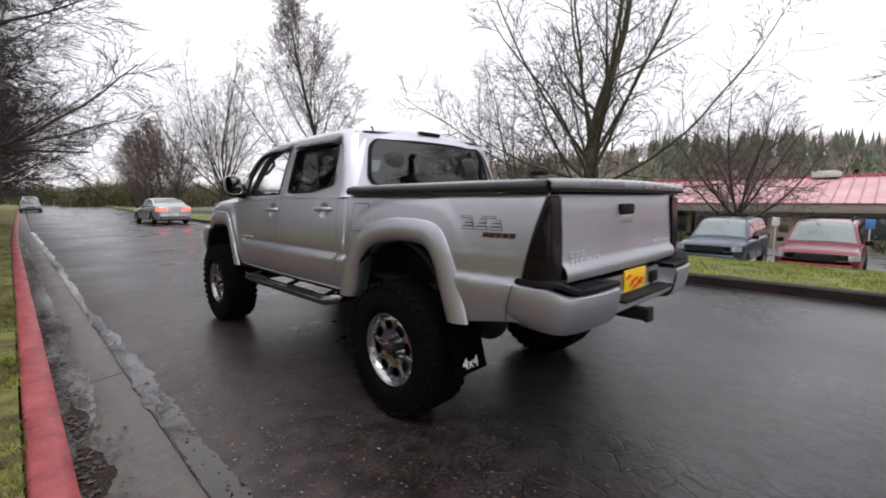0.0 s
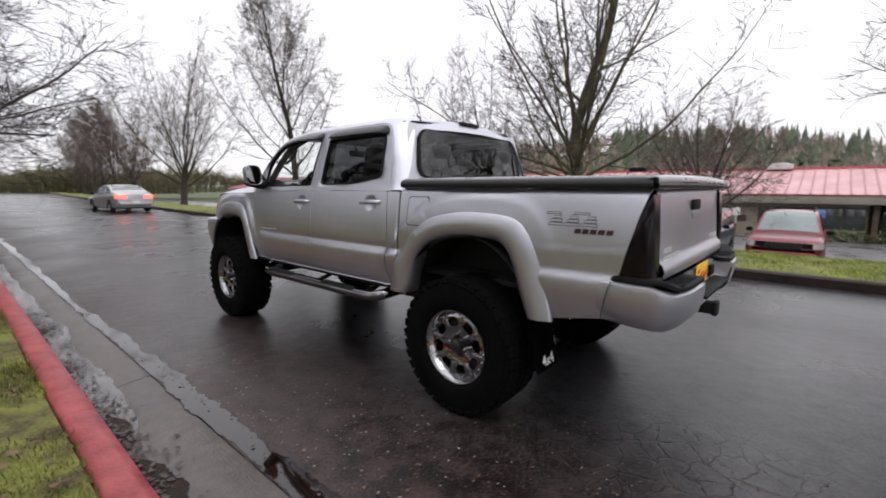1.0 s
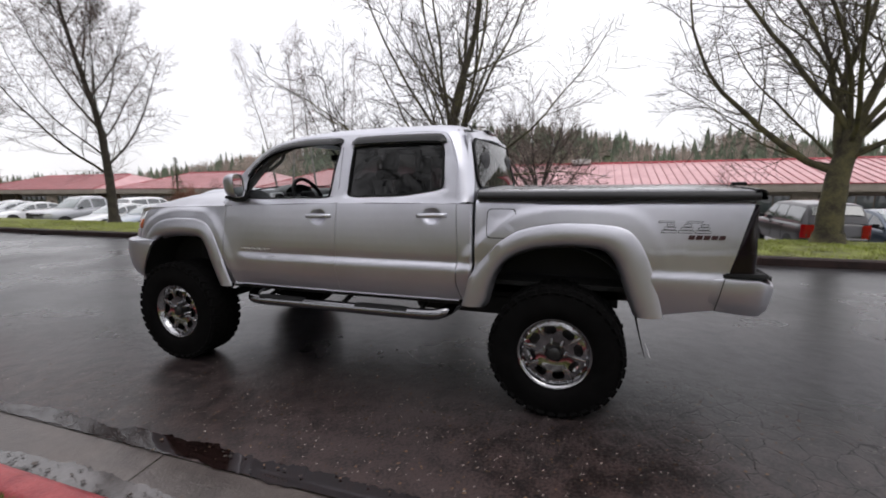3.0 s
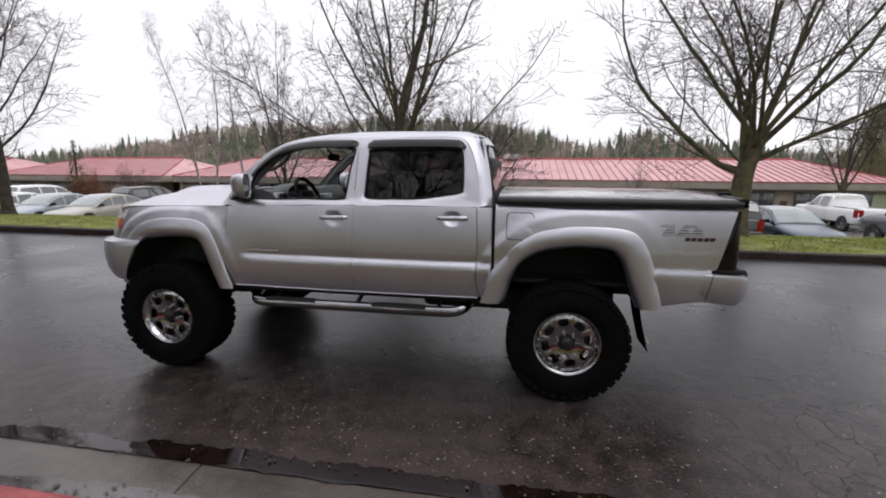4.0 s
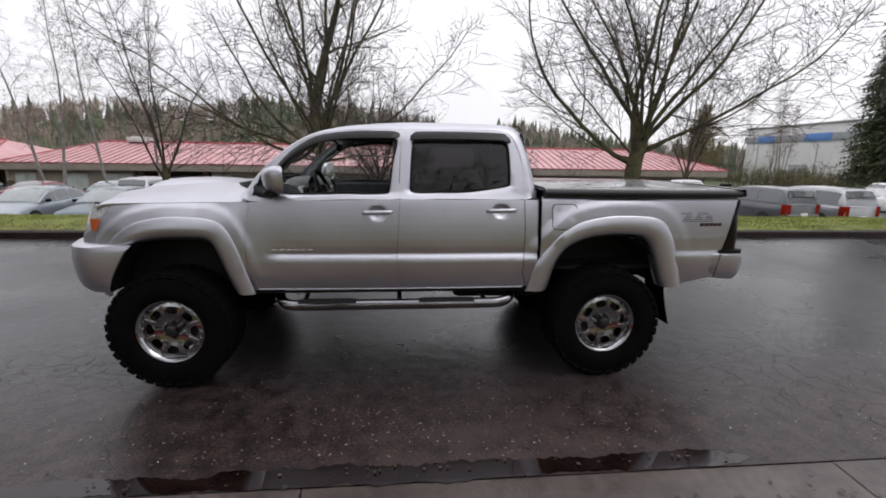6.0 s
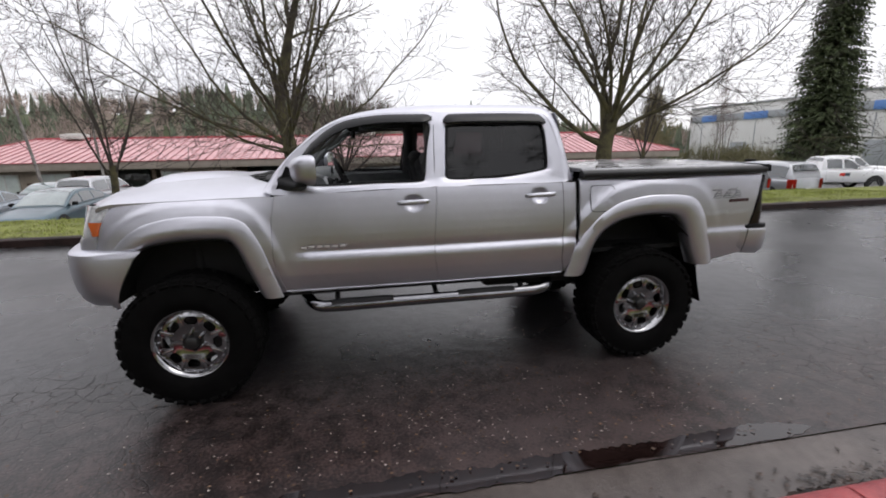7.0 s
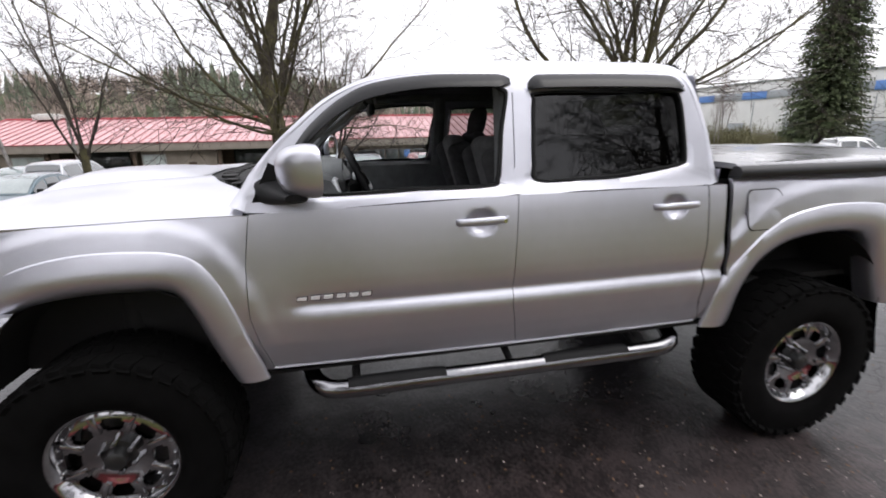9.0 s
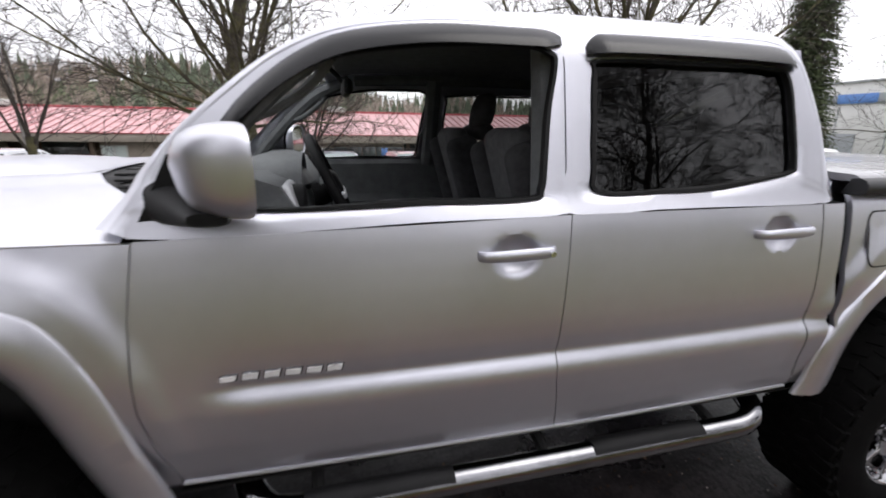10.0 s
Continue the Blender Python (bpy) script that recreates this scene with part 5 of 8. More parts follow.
box(b_m, (-0.80, -0.98, 1.513), (0.05, 0.07, 0.02), 0.005)
part("latch", b_m, BLACK_TRIM, cover, "small black latch")

# tailgate fittings
b_m = bmesh.new()
box(b_m, (-0.02, -1.078, 1.330), (0.19, 0.022, 0.062), 0.010)
part("gate_handle", b_m, BLACK_TRIM, gate, "black tailgate handle")
b_m = bmesh.new()
box(b_m, (-0.02, -1.080, 1.270), (0.15, 0.006, 0.045), 0.002)
part("handle_recess", b_m, SILVER, gate)
for x0, z0, n, p in ((-0.66, 1.108, 4, 0.035), (-0.66, 1.068, 7, 0.045), (0.42, 1.10, 6, 0.045)):
    b_m = bmesh.new()
    for i in range(n):
        box(b_m, (x0 + i * p, -1.089, z0), (p * 0.7, 0.006, 0.006))
        box(b_m, (x0 + i * p, -1.089, z0 + 0.018), (p * 0.7, 0.006, 0.006))
        box(b_m, (x0 + i * p - p * 0.25, -1.089, z0 + 0.009), (0.006, 0.006, 0.024))
    part("gate_badge", b_m, BADGE, gate, "small chrome badge strokes")
b_m = bmesh.new()
box(b_m, (0.0, -1.185, 0.846), (0.70, 0.105, 0.018), 0.006)
part("step_pad", b_m, BLACK_TRIM, bumper_ob, "black lower bumper step")
b_m = bmesh.new()
box(b_m, (0.0, -1.137, 0.905), (0.30, 0.006, 0.152), 0.002)
plate = part("licence_plate", b_m, YELLOW, bumper_ob, "yellow dealer plate with red strokes")
b_m = bmesh.new()
for a, b, w in ((-0.10, 0.94, 0.06), (-0.02, 0.915, 0.09), (0.07, 0.905, 0.07), (-0.06, 0.895, 0.05), (0.02, 0.88, 0.12)):
    box(b_m, (a, -1.1415, b), (w, 0.003, 0.016), 0.0, Matrix.Rotation(radians(-12), 4, "Y"))
part("plate_strokes", b_m, RED_INK, plate, "red bars of script")
b_m = bmesh.new()
box(b_m, (0.28, -1.139, 0.90), (0.10, 0.02, 0.07), 0.006)
part("plug_socket", b_m, BLACK_TRIM, bumper_ob, "black trailer plug socket")
b_m = bmesh.new()
box(b_m, (0, -1.12, 0.715), (0.07, 0.22, 0.07), 0.006)
box(b_m, (0, -1.225, 0.715), (0.085, 0.03, 0.085), 0.008)
box(b_m, (0, -1.02, 0.80), (0.9, 0.06, 0.06), 0.01)
part("tow_hitch", b_m, DARK, truck, "black tow hitch receiver")
b_m = bmesh.new()
box(b_m, (0, 0.662, 1.938), (0.24, 0.05, 0.035), 0.012)
part("third_brake_lamp", b_m, SMOKE, truck, "dark high brake lamp")
b_m = bmesh.new()
tube(b_m, resample([(-0.575, 0.70, 1.948), (-0.585, 0.665, 1.938), (-0.60, 0.64, 1.905)], 8), 0.006, 6)
part("roof_seal", b_m, BLACK_TRIM, truck, "short black roof joint seal")


# wheels
def tyre(bm):
    n = 64
    lathe(bm, [(0.232, 0.045), (0.236, 0.020), (0.262, 0.000), (0.300, -0.006), (0.345, -0.004), (0.385, 0.004), (0.410, 0.012), (0.424, 0.028), (0.430, 0.050), (0.431, 0.10), (0.431, 0.22),
               (0.430, 0.265), (0.424, 0.288), (0.410, 0.303), (0.385, 0.314), (0.30, 0.325), (0.25, 0.31), (0.232, 0.28)], (0, 0, 0), "x", n)


def rim_barrel(bm):
    lathe(bm, [(0.205, 0.060), (0.219, 0.034), (0.228, 0.022), (0.234, 0.020), (0.236, 0.026), (0.234, 0.034), (0.222, 0.060), (0.214, 0.12), (0.214, 0.26)], (0, 0, 0), "x", 64)


def rim_face(bm):
    """The dished centre with eight spokes between rounded openings."""
    k = 8
    nr = [0.208, 0.198, 0.180, 0.168, 0.152, 0.136, 0.124, 0.106, 0.085, 0.066]
    dep = [0.062, 0.056, 0.052, 0.050, 0.050, 0.052, 0.055, 0.060, 0.066, 0.068]
    per = 12
    vs = []
    for r, d in zip(nr, dep):
        ring = []
        for i in range(k * per):
            ring.append((i, r, d))
        vs.append(ring)

    def pos(ir, j, back):
        a = 2 * math.pi * j / (k * per)
        r, d = nr[ir], dep[ir]
        return Vector((d + (0.022 if back else 0), r * math.cos(a), r * math.sin(a)))
    grid = [[bm.verts.new(pos(ir, j, False)) for j in range(k * per)] for ir in range(len(nr))]
    rear = [[bm.verts.new(pos(ir, j, True)) for j in range(k * per)] for ir in range(len(nr))]
    hole = set()
    for ir in range(2, 6):
        for j in range(k * per):
            q = j % per
            lim = (3, 2, 2, 3)[ir - 2]
            if lim <= q < per - lim:
                hole.add((ir, j))
    for ir in range(len(nr) - 1):
        for j in range(k * per):
            jn = (j + 1) % (k * per)
            if (ir, j) in hole:
                continue
            bm.faces.new([grid[ir][j], grid[ir][jn], grid[ir + 1][jn], grid[ir + 1][j]])
            for (a, b), other in (((0, 1), (ir - 1, j)), ((1, 2), (ir, jn)), ((2, 3), (ir + 1, j)), ((3, 0), (ir, (j - 1) % (k * per)))):
                if other in hole:
                    gq = [(ir, j), (ir, jn), (ir + 1, jn), (ir + 1, j)]
                    p, q = gq[a], gq[b]
                    bm.faces.new([grid[q[0]][q[1]], grid[p[0]][p[1]], rear[p[0]][p[1]], rear[q[0]][q[1]]])
    for v in [v for v in bm.verts if not v.link_faces]:
        bm.verts.remove(v)


def rim_strap(bm):
    """A raised strap at a spoke's outer end."""
    box(bm, (0, 0, 0), (0.010, 0.020, 0.080), 0.004, Matrix.Translation((0.048, 0, 0.160)))


def rim_bolts(bm):
    for i in range(24):
        a = 2 * math.pi * (i + 0.5) / 24
        m = Matrix.Rotation(a, 4, "X") @ Matrix.Translation((0.053, 0, 0.203))
        box(bm, (0, 0, 0), (0.010, 0.011, 0.011), 0.003, m, 1)


def rim_cap(bm):
    lathe(bm, [(0.001, 0.020), (0.030, 0.020), (0.038, 0.026), (0.041, 0.040), (0.043, 0.066), (0.066, 0.068)], (0, 0, 0), "x", 28)


def lug_nut(bm):
    lathe(bm, [(0.001, 0.036), (0.008, 0.037), (0.011, 0.044), (0.011, 0.068)], (0, 0, 0.062), "x", 8)


def brake_drum(bm):
    lathe(bm, [(0.001, 0.15), (0.17, 0.15), (0.18, 0.16), (0.18, 0.24)], (0, 0, 0), "x", 40)


RIM_DARK = material("wheel_centre_black", (0.015, 0.015, 0.015), 0.35, vary=0.2, scale=20)
wheel_data = {}
LUGS = []  # mesh and pose of every tread block round one tyre
lug_mesh = {}
for w, d, h in ((0.085, 0.058, 0.018), (0.055, 0.054, 0.018), (0.010, 0.044, 0.036), (0.010, 0.054, 0.036)):
    b_m = bmesh.new()
    box(b_m, (0, 0, 0), (w, d, h))
    for v in b_m.verts:
        if v.co.z > 0:
            v.co.x, v.co.y = v.co.x * 0.92, v.co.y * 0.92
    lug_mesh[(w, d)] = mesh_of("tread_block", b_m, RUBBER, 0)
for i in range(36):
    for row, (h, w, a0, r, d) in enumerate(((0.050, 0.085, 0.0, 0.430, 0.058), (0.118, 0.055, 0.5, 0.433, 0.054), (0.196, 0.055, 0.0, 0.433, 0.054), (0.268, 0.085, 0.5, 0.430, 0.058))):
        a = 2 * math.pi * (i + a0) / 36
        LUGS.append((lug_mesh[(w, d)], Matrix.Rotation(a, 4, "X") @ Matrix.Translation((h, 0, r - 0.006)) @ Matrix.Rotation(radians(14 if row % 2 else -14), 4, "Z")))
    for h, q, a0 in ((0.004, 1, 0.0), (0.312, -1, 0.5)):
        a = 2 * math.pi * (i + a0) / 36
        LUGS.append((lug_mesh[(0.010, 0.044 if i % 2 else 0.054)], Matrix.Rotation(a, 4, "X") @ Matrix.Translation((h + 0.006 * q, 0, 0.398)) @ Matrix.Rotation(radians(-38 * q), 4, "Y")))
for side in (1, -1):
    for maker, name, mat, smooth in ((tyre, "tyre", RUBBER, 30), (rim_barrel, "rim_lip", WHEEL_CHROME, 40), (rim_face, "rim_face", WHEEL_CHROME, 30), (rim_strap, "rim_strap", WHEEL_CHROME, 30), (rim_bolts, "rim_bolts", WHEEL_CHROME, 30), (rim_cap, "hub_cap", RIM_DARK, 40), (lug_nut, "lug_nut", WHEEL_CHROME, 40), (brake_drum, "brake_drum", STEEL, 40)):
        b_m = bmesh.new()
        maker(b_m)
        for v in b_m.verts:
            v.co.x -= 0.06
        if side < 0:
            mirror_x(b_m)
        wheel_data[(name, side)] = mesh_of(name, b_m, mat, smooth)
for side in (1, -1):
    for y, spin in ((0.0, 11.0), (BASE, 26.0)):
        holder, count = None, {}
        for name in ["tyre", "rim_lip", "rim_face", "hub_cap", "brake_drum", "rim_bolts"] + ["rim_strap"] * 8 + ["lug_nut"] * 6:
            ob = new(name, wheel_data[(name, side)])
            count[name] = count.get(name, -1) + 1
            if holder is None:
                ob.name = "wheel_tyre"
                holder = ob
                ob.parent = truck
                ob.matrix_basis = pose(-HUB_X * side, y, HUB_Z - 0.004, spin, 0, 0)
                tagged(ob, "wide black mud-terrain tyre with blocky lugs")
                flip = Matrix.Scale(-1, 4, (1, 0, 0)) if side < 0 else Matrix.Identity(4)
                for data, m in LUGS:
                    lug = new("tread_block", data)
                    lug.parent = ob
                    lug.matrix_basis = flip @ Matrix.Translation((-0.06, 0, 0)) @ m @ flip
            else:
                ob.parent = holder
                if name == "rim_strap":
                    ob.matrix_basis = pose(0, 0, 0, 45 * count[name], 0, 0)
                if name == "lug_nut":
                    ob.matrix_basis = pose(0, 0, 0, 60 * count[name] + 30, 0, 0)
                if name == "rim_bolts":
                    tagged(ob, kind="stuff")
                if name in ("rim_face", "rim_lip"):
                    tagged(ob, "polished chrome eight-spoke wheel")


# mud flaps, chassis and exhaust
def mud_flap(bm):
    rows = []
    for x in np.linspace(-0.930, -0.66, 7):
        rows.append([(x, -0.452 - 0.10 * t ** 1.5 + 0.004 * math.sin(x * 9), 0.90 - 0.50 * t) for t in np.linspace(0, 1, 9)])
    vs = sheet(bm, rows)
    bmesh.ops.solidify(bm, geom=bm.faces[:], thickness=0.026)


both("mud_flap", mud_flap, RUBBER, truck, "black rubber mud flap lettered 4x4")
flap_font = bpy.data.curves.new("flap_text", "FONT")
flap_font.body, flap_font.size, flap_font.extrude, flap_font.shear = "4x4", 0.085, 0.001, 0.2
flap_font.align_x = "CENTER"
flap_tmp = new("flap_tmp", flap_font)
flap_mesh = bpy.data.meshes.new_from_object(flap_tmp.evaluated_get(bpy.context.evaluated_depsgraph_get()))
bpy.data.objects.remove(flap_tmp)
flap_mesh.materials.clear()
flap_mesh.materials.append(WHITE_PAINT)
for s in (-1, 1):
    ob = new("flap_lettering", flap_mesh)
    ob.parent = truck
    ob.matrix_basis = pose(s * 0.825, -0.573, 0.440, 70, 0, 0)
    tagged(ob, "white 4x4 lettering")


def chassis(bm):
    for s in (-1, 1):
        box(bm, (s * 0.45, 1.68, 0.71), (0.10, 4.14, 0.14), 0.01)
    for y in (-0.3, 0.6, 2.2, 3.6):
        box(bm, (0, y, 0.71), (0.9, 0.08, 0.10), 0.01)
    box(bm, (0, 1.6, 0.735), (1.64, 2.1, 0.03), 0.0)
    box(bm, (0, -0.25, 0.84), (1.5, 1.5, 0.03), 0.0)
    box(bm, (0, 3.3, 0.84), (1.0, 0.9, 0.4), 0.05)
    box(bm, (0.0, 2.0, 0.58), (0.34, 0.7, 0.16), 0.04)
    box(bm, (-0.35, 0.75, 0.60), (0.35, 0.8, 0.16), 0.05)


def rear_axle(bm):
    tube(bm, [(-0.80, 0, HUB_Z), (0.80, 0, HUB_Z)], 0.045, 14)
    bmesh.ops.create_uvsphere(bm, u_segments=18, v_segments=12, radius=0.16, matrix=Matrix.Translation((0.02, 0, HUB_Z)))
    for s in (-1, 1):
        for k in range(4):
            box(bm, (s * 0.53, 0.0, 0.53 + 0.014 * k), (0.06, 0.86 - 0.15 * k, 0.011))
        tube(bm, [(s * 0.60, -0.12, 0.42), (s * 0.42, -0.25, 0.85)], 0.03, 10)
        box(bm, (s * 0.53, 0.0, 0.60), (0.09, 0.13, 0.09), 0.01)


def front_axle(bm):
    tube(bm, [(-0.78, BASE, HUB_Z), (0.78, BASE, HUB_Z)], 0.035, 12)
    box(bm, (0.1, BASE, HUB_Z + 0.05), (0.3, 0.3, 0.22), 0.06)
    for s in (-1, 1):
        tube(bm, [(s * 0.72, BASE, HUB_Z - 0.10), (s * 0.36, BASE - 0.22, 0.56)], 0.03, 8)
        tube(bm, [(s * 0.72, BASE, HUB_Z - 0.10), (s * 0.36, BASE + 0.22, 0.56)], 0.03, 8)
        tube(bm, [(s * 0.62, BASE, HUB_Z), (s * 0.58, BASE, 1.0)], 0.05, 12)
        box(bm, (s * 0.74, BASE, HUB_Z + 0.04), (0.08, 0.12, 0.34), 0.02)


def exhaust(bm):
    tube(bm, resample([(0.35, 1.2, 0.60), (0.40, 0.5, 0.62), (0.42, -0.2, 0.74), (0.48, -0.7, 0.70), (0.70, -0.86, 0.66)], 24), 0.035, 12)
    tube(bm, [(-0.55, -0.55, 0.80), (-0.55, -0.88, 0.80)], 0.045, 16)


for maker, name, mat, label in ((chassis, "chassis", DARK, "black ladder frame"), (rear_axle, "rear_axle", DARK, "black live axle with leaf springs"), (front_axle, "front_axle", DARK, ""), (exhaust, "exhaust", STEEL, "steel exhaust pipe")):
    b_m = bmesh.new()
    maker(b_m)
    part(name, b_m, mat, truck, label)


# near-black backing sheets, added so the panel gaps read as deep shade
def lining(bm):
    rows = []
    for y in dense(0.57, 2.66, 0.12):
        rows.append([skin(y, z, -0.028) for z in np.linspace(0.72, 1.39, 26)])
    sheet(bm, rows)
    rows = []
    for y in dense(-1.02, 0.55, 0.1):
        rows.append([(-0.80, y, z) for z in (1.1, 1.2, 1.41)])
    sheet(bm, rows)
    # inner nose wall over the front wheel
    rows = [[(-0.62, y, z) for z in (0.72, 1.0, 1.33)] for y in dense(2.66, 3.85, 0.2)]
    sheet(bm, rows)


both("dark_gap_backing", lining, DARK, truck)


# cabin
def front_seat(x):
    def make(bm):
        lean = Matrix.Rotation(radians(-16), 4, "X")
        box(bm, (x, 1.72, 1.10), (0.46, 0.50, 0.16), 0.06, None, 4)
        box(bm, (x, 1.505, 1.36), (0.30, 0.11, 0.54), 0.05, lean, 4)
        for s in (-1, 1):
            box(bm, (x + s * 0.22, 1.72, 1.15), (0.09, 0.46, 0.12), 0.04, None, 3)
    return make


def seat_bolster(x):
    def make(bm):
        box(bm, (x, 1.515, 1.345), (0.11, 0.16, 0.48), 0.05, Matrix.Rotation(radians(-16), 4, "X"), 4)
    return make


def seat_top(x):
    def make(bm):
        box(bm, (x, 1.425, 1.60), (0.34, 0.09, 0.08), 0.035, Matrix.Rotation(radians(-16), 4, "X"), 3)
    return make


def headrest(x, y, z):
    def make(bm):
        rows = []
        for f, g in ((-1.0, 0.55), (-0.8, 0.86), (-0.3, 1.0), (0.3, 1.0), (0.75, 0.86), (1.0, 0.5)):
            ring = []
            for k in range(18):
                a = 2 * math.pi * k / 18
                ring.append(Vector((x + 0.125 * g * math.cos(a), y + 0.055 * g * math.sin(a) - 0.02 * f, z + 0.095 * f)))
            rows.append(ring)
        vs = sheet(bm, rows, close_u=True)
        cap(bm, vs[0], True)
        cap(bm, vs[-1])
        for s in (-1, 1):
            tube(bm, [(x + s * 0.055, y, z - 0.06), (x + s * 0.055, y + 0.03, z - 0.18)], 0.007, 8)
    return make


def rear_bench(bm):
    box(bm, (0, 0.88, 1.08), (1.36, 0.46, 0.16), 0.05, None, 3)
    box(bm, (0, 0.68, 1.36), (1.36, 0.12, 0.50), 0.045, Matrix.Rotation(radians(-12), 4, "X"), 3)


def dashboard(bm):
    ring = [(2.64, 1.445), (2.52, 1.485), (2.42, 1.490), (2.35, 1.465), (2.31, 1.40), (2.30, 1.28), (2.34, 1.12), (2.42, 1.00), (2.66, 1.00)]
    vs = sheet(bm, [[(x, y - 0.05 * (1 - (x / 0.78) ** 2), z) for y, z in ring] for x in np.linspace(-0.76, 0.76, 21)], flip=False)
    cap(bm, vs[0])
    cap(bm, vs[-1], True)
    # rounded hood over the gauges
    rows = []
    for y, g in ((2.50, 0.55), (2.44, 0.9), (2.36, 1.0), (2.30, 0.97)):
        rows.append([(-0.40 + 0.20 * g * math.cos(a), y, 1.45 + 0.085 * g * math.sin(a)) for a in np.linspace(0, math.pi, 15)])
    sheet(bm, rows)


def gauge_face(bm):
    rows = [[(-0.40 + r * 0.19 * math.cos(a), 2.325, 1.448 + r * 0.075 * math.sin(a)) for a in np.linspace(0, math.pi, 15)] for r in (1.0, 0.5, 0.05)]
    sheet(bm, rows)


def dash_panel(bm):
    """Silver facing round the outer vent and down the centre stack."""
    box(bm, (-0.665, 2.318, 1.395), (0.16, 0.03, 0.15), 0.02, Matrix.Rotation(radians(-16), 4, "X"), 3)
    box(bm, (0.0, 2.236, 1.30), (0.28, 0.04, 0.26), 0.02)
    box(bm, (-0.40, 2.290, 1.335), (0.40, 0.03, 0.05), 0.012)


def dash_knobs(bm):
    for x, z in ((-0.06, 1.25), (0.0, 1.25), (0.06, 1.25), (-0.665, 1.345), (-0.62, 1.345)):
        lathe(bm, [(0.001, 2.20), (0.016, 2.20), (0.018, 2.21), (0.018, 2.30)], (x, 0.0 if abs(x) < 0.1 else 0.085, z), "y", 12)


def air_vent(x):
    def make(bm):
        lathe(bm, [(0.010, 2.292), (0.034, 2.288), (0.040, 2.286), (0.046, 2.292), (0.047, 2.33)], (x, 0, 1.415), "y", 20)
    return make


def column_stalk(bm):
    tube(bm, resample([(-0.44, 2.30, 1.42), (-0.53, 2.27, 1.44), (-0.61, 2.26, 1.445)], 8), [0.009] * 6 + [0.013, 0.013], 8)


def steering_wheel(bm):
    c = Vector((-0.40, 2.200, 1.410))
    m = Matrix.Translation(c) @ Matrix.Rotation(radians(-25), 4, "X")
    rows = []
    for i in range(40):
        a = 2 * math.pi * i / 40
        ring = []
        for k in range(10):
            b = 2 * math.pi * k / 10
            r = 0.185 + 0.017 * math.cos(b)
            ring.append(m @ Vector((r * math.cos(a), 0.017 * math.sin(b), r * math.sin(a))))
        rows.append(ring)
    sheet(bm, rows, close_u=True, close_v=True)
    box(bm, c, (0.17, 0.05, 0.13), 0.025, Matrix.Rotation(radians(-25), 4, "X"), 3)
    for a in (0, 180, 250, 290):
        tube(bm, [m @ Vector((0.05 * math.cos(radians(a)), 0, 0.05 * math.sin(radians(a)))), m @ Vector((0.18 * math.cos(radians(a)), 0, 0.18 * math.sin(radians(a))))], 0.014, 8)
    tube(bm, [c, c + Vector((0, 0.16, -0.07))], 0.035, 12)


def wheel_spokes(bm):
    c = Vector((-0.40, 2.176, 1.400))
    box(bm, c, (0.19, 0.02, 0.025), 0.008, Matrix.Rotation(radians(-25), 4, "X"), 2)


def headliner(bm):
    rows = []
    for y in dense(0.66, 2.2, 0.15):
        rows.append([(0.66 * u, y, 1.905 + 0.02 * (1 - u * u) - max(0, y - 2.0) * 0.2) for u in np.linspace(-1, 1, 13)])
    sheet(bm, rows)


def door_lining(bm):
    rows = []
    for y in dense(0.62, 2.62, 0.1):
        rows.append([(-0.79, y, z) for z in (0.78, 1.0)] + [(-0.77, y, 1.1), (-0.745, y, 1.15), (-0.745, y, 1.18), (-0.79, y, 1.22), (-0.815, y, 1.40), (-0.855, y, 1.425)])
    sheet(bm, rows, flip=True)


def pillar_lining(bm):
    # inner faces of the screen pillar, the door post and the rear pillar
    for line, w in (((( -0.765, 2.60, 1.44), (-0.735, 2.44, 1.62), (-0.70, 2.26, 1.78), (-0.66, 2.08, 1.86)), 0.030), (((-0.79, 1.61, 1.40), (-0.745, 1.60, 1.62), (-0.69, 1.595, 1.88)), 0.045), (((-0.78, 0.64, 1.42), (-0.72, 0.68, 1.66), (-0.66, 0.75, 1.88)), 0.06)):
        tube(bm, resample(line, 12), w, 8)
    tube(bm, resample([(-0.70, 2.05, 1.865), (-0.70, 1.5, 1.885), (-0.69, 0.8, 1.88)], 14), 0.03, 8)


def grab_handle(bm):
    tube(bm, resample([(-0.735, 2.40, 1.655), (-0.70, 2.37, 1.650), (-0.685, 2.30, 1.690), (-0.675, 2.24, 1.740), (-0.70, 2.20, 1.79)], 16), 0.014, 8)


def cabin_floor(bm):
    box(bm, (0, 1.6, 0.80), (1.60, 2.06, 0.04))
    box(bm, (0, 1.7, 0.98), (0.24, 0.9, 0.30), 0.04)
    box(bm, (0, 2.66, 1.18), (1.6, 0.03, 0.5))


def inner_mirror(bm):
    box(bm, (0, 2.13, 1.77), (0.24, 0.04, 0.065), 0.02)
    tube(bm, [(0, 2.14, 1.79), (0, 2.20, 1.85)], 0.01, 8)


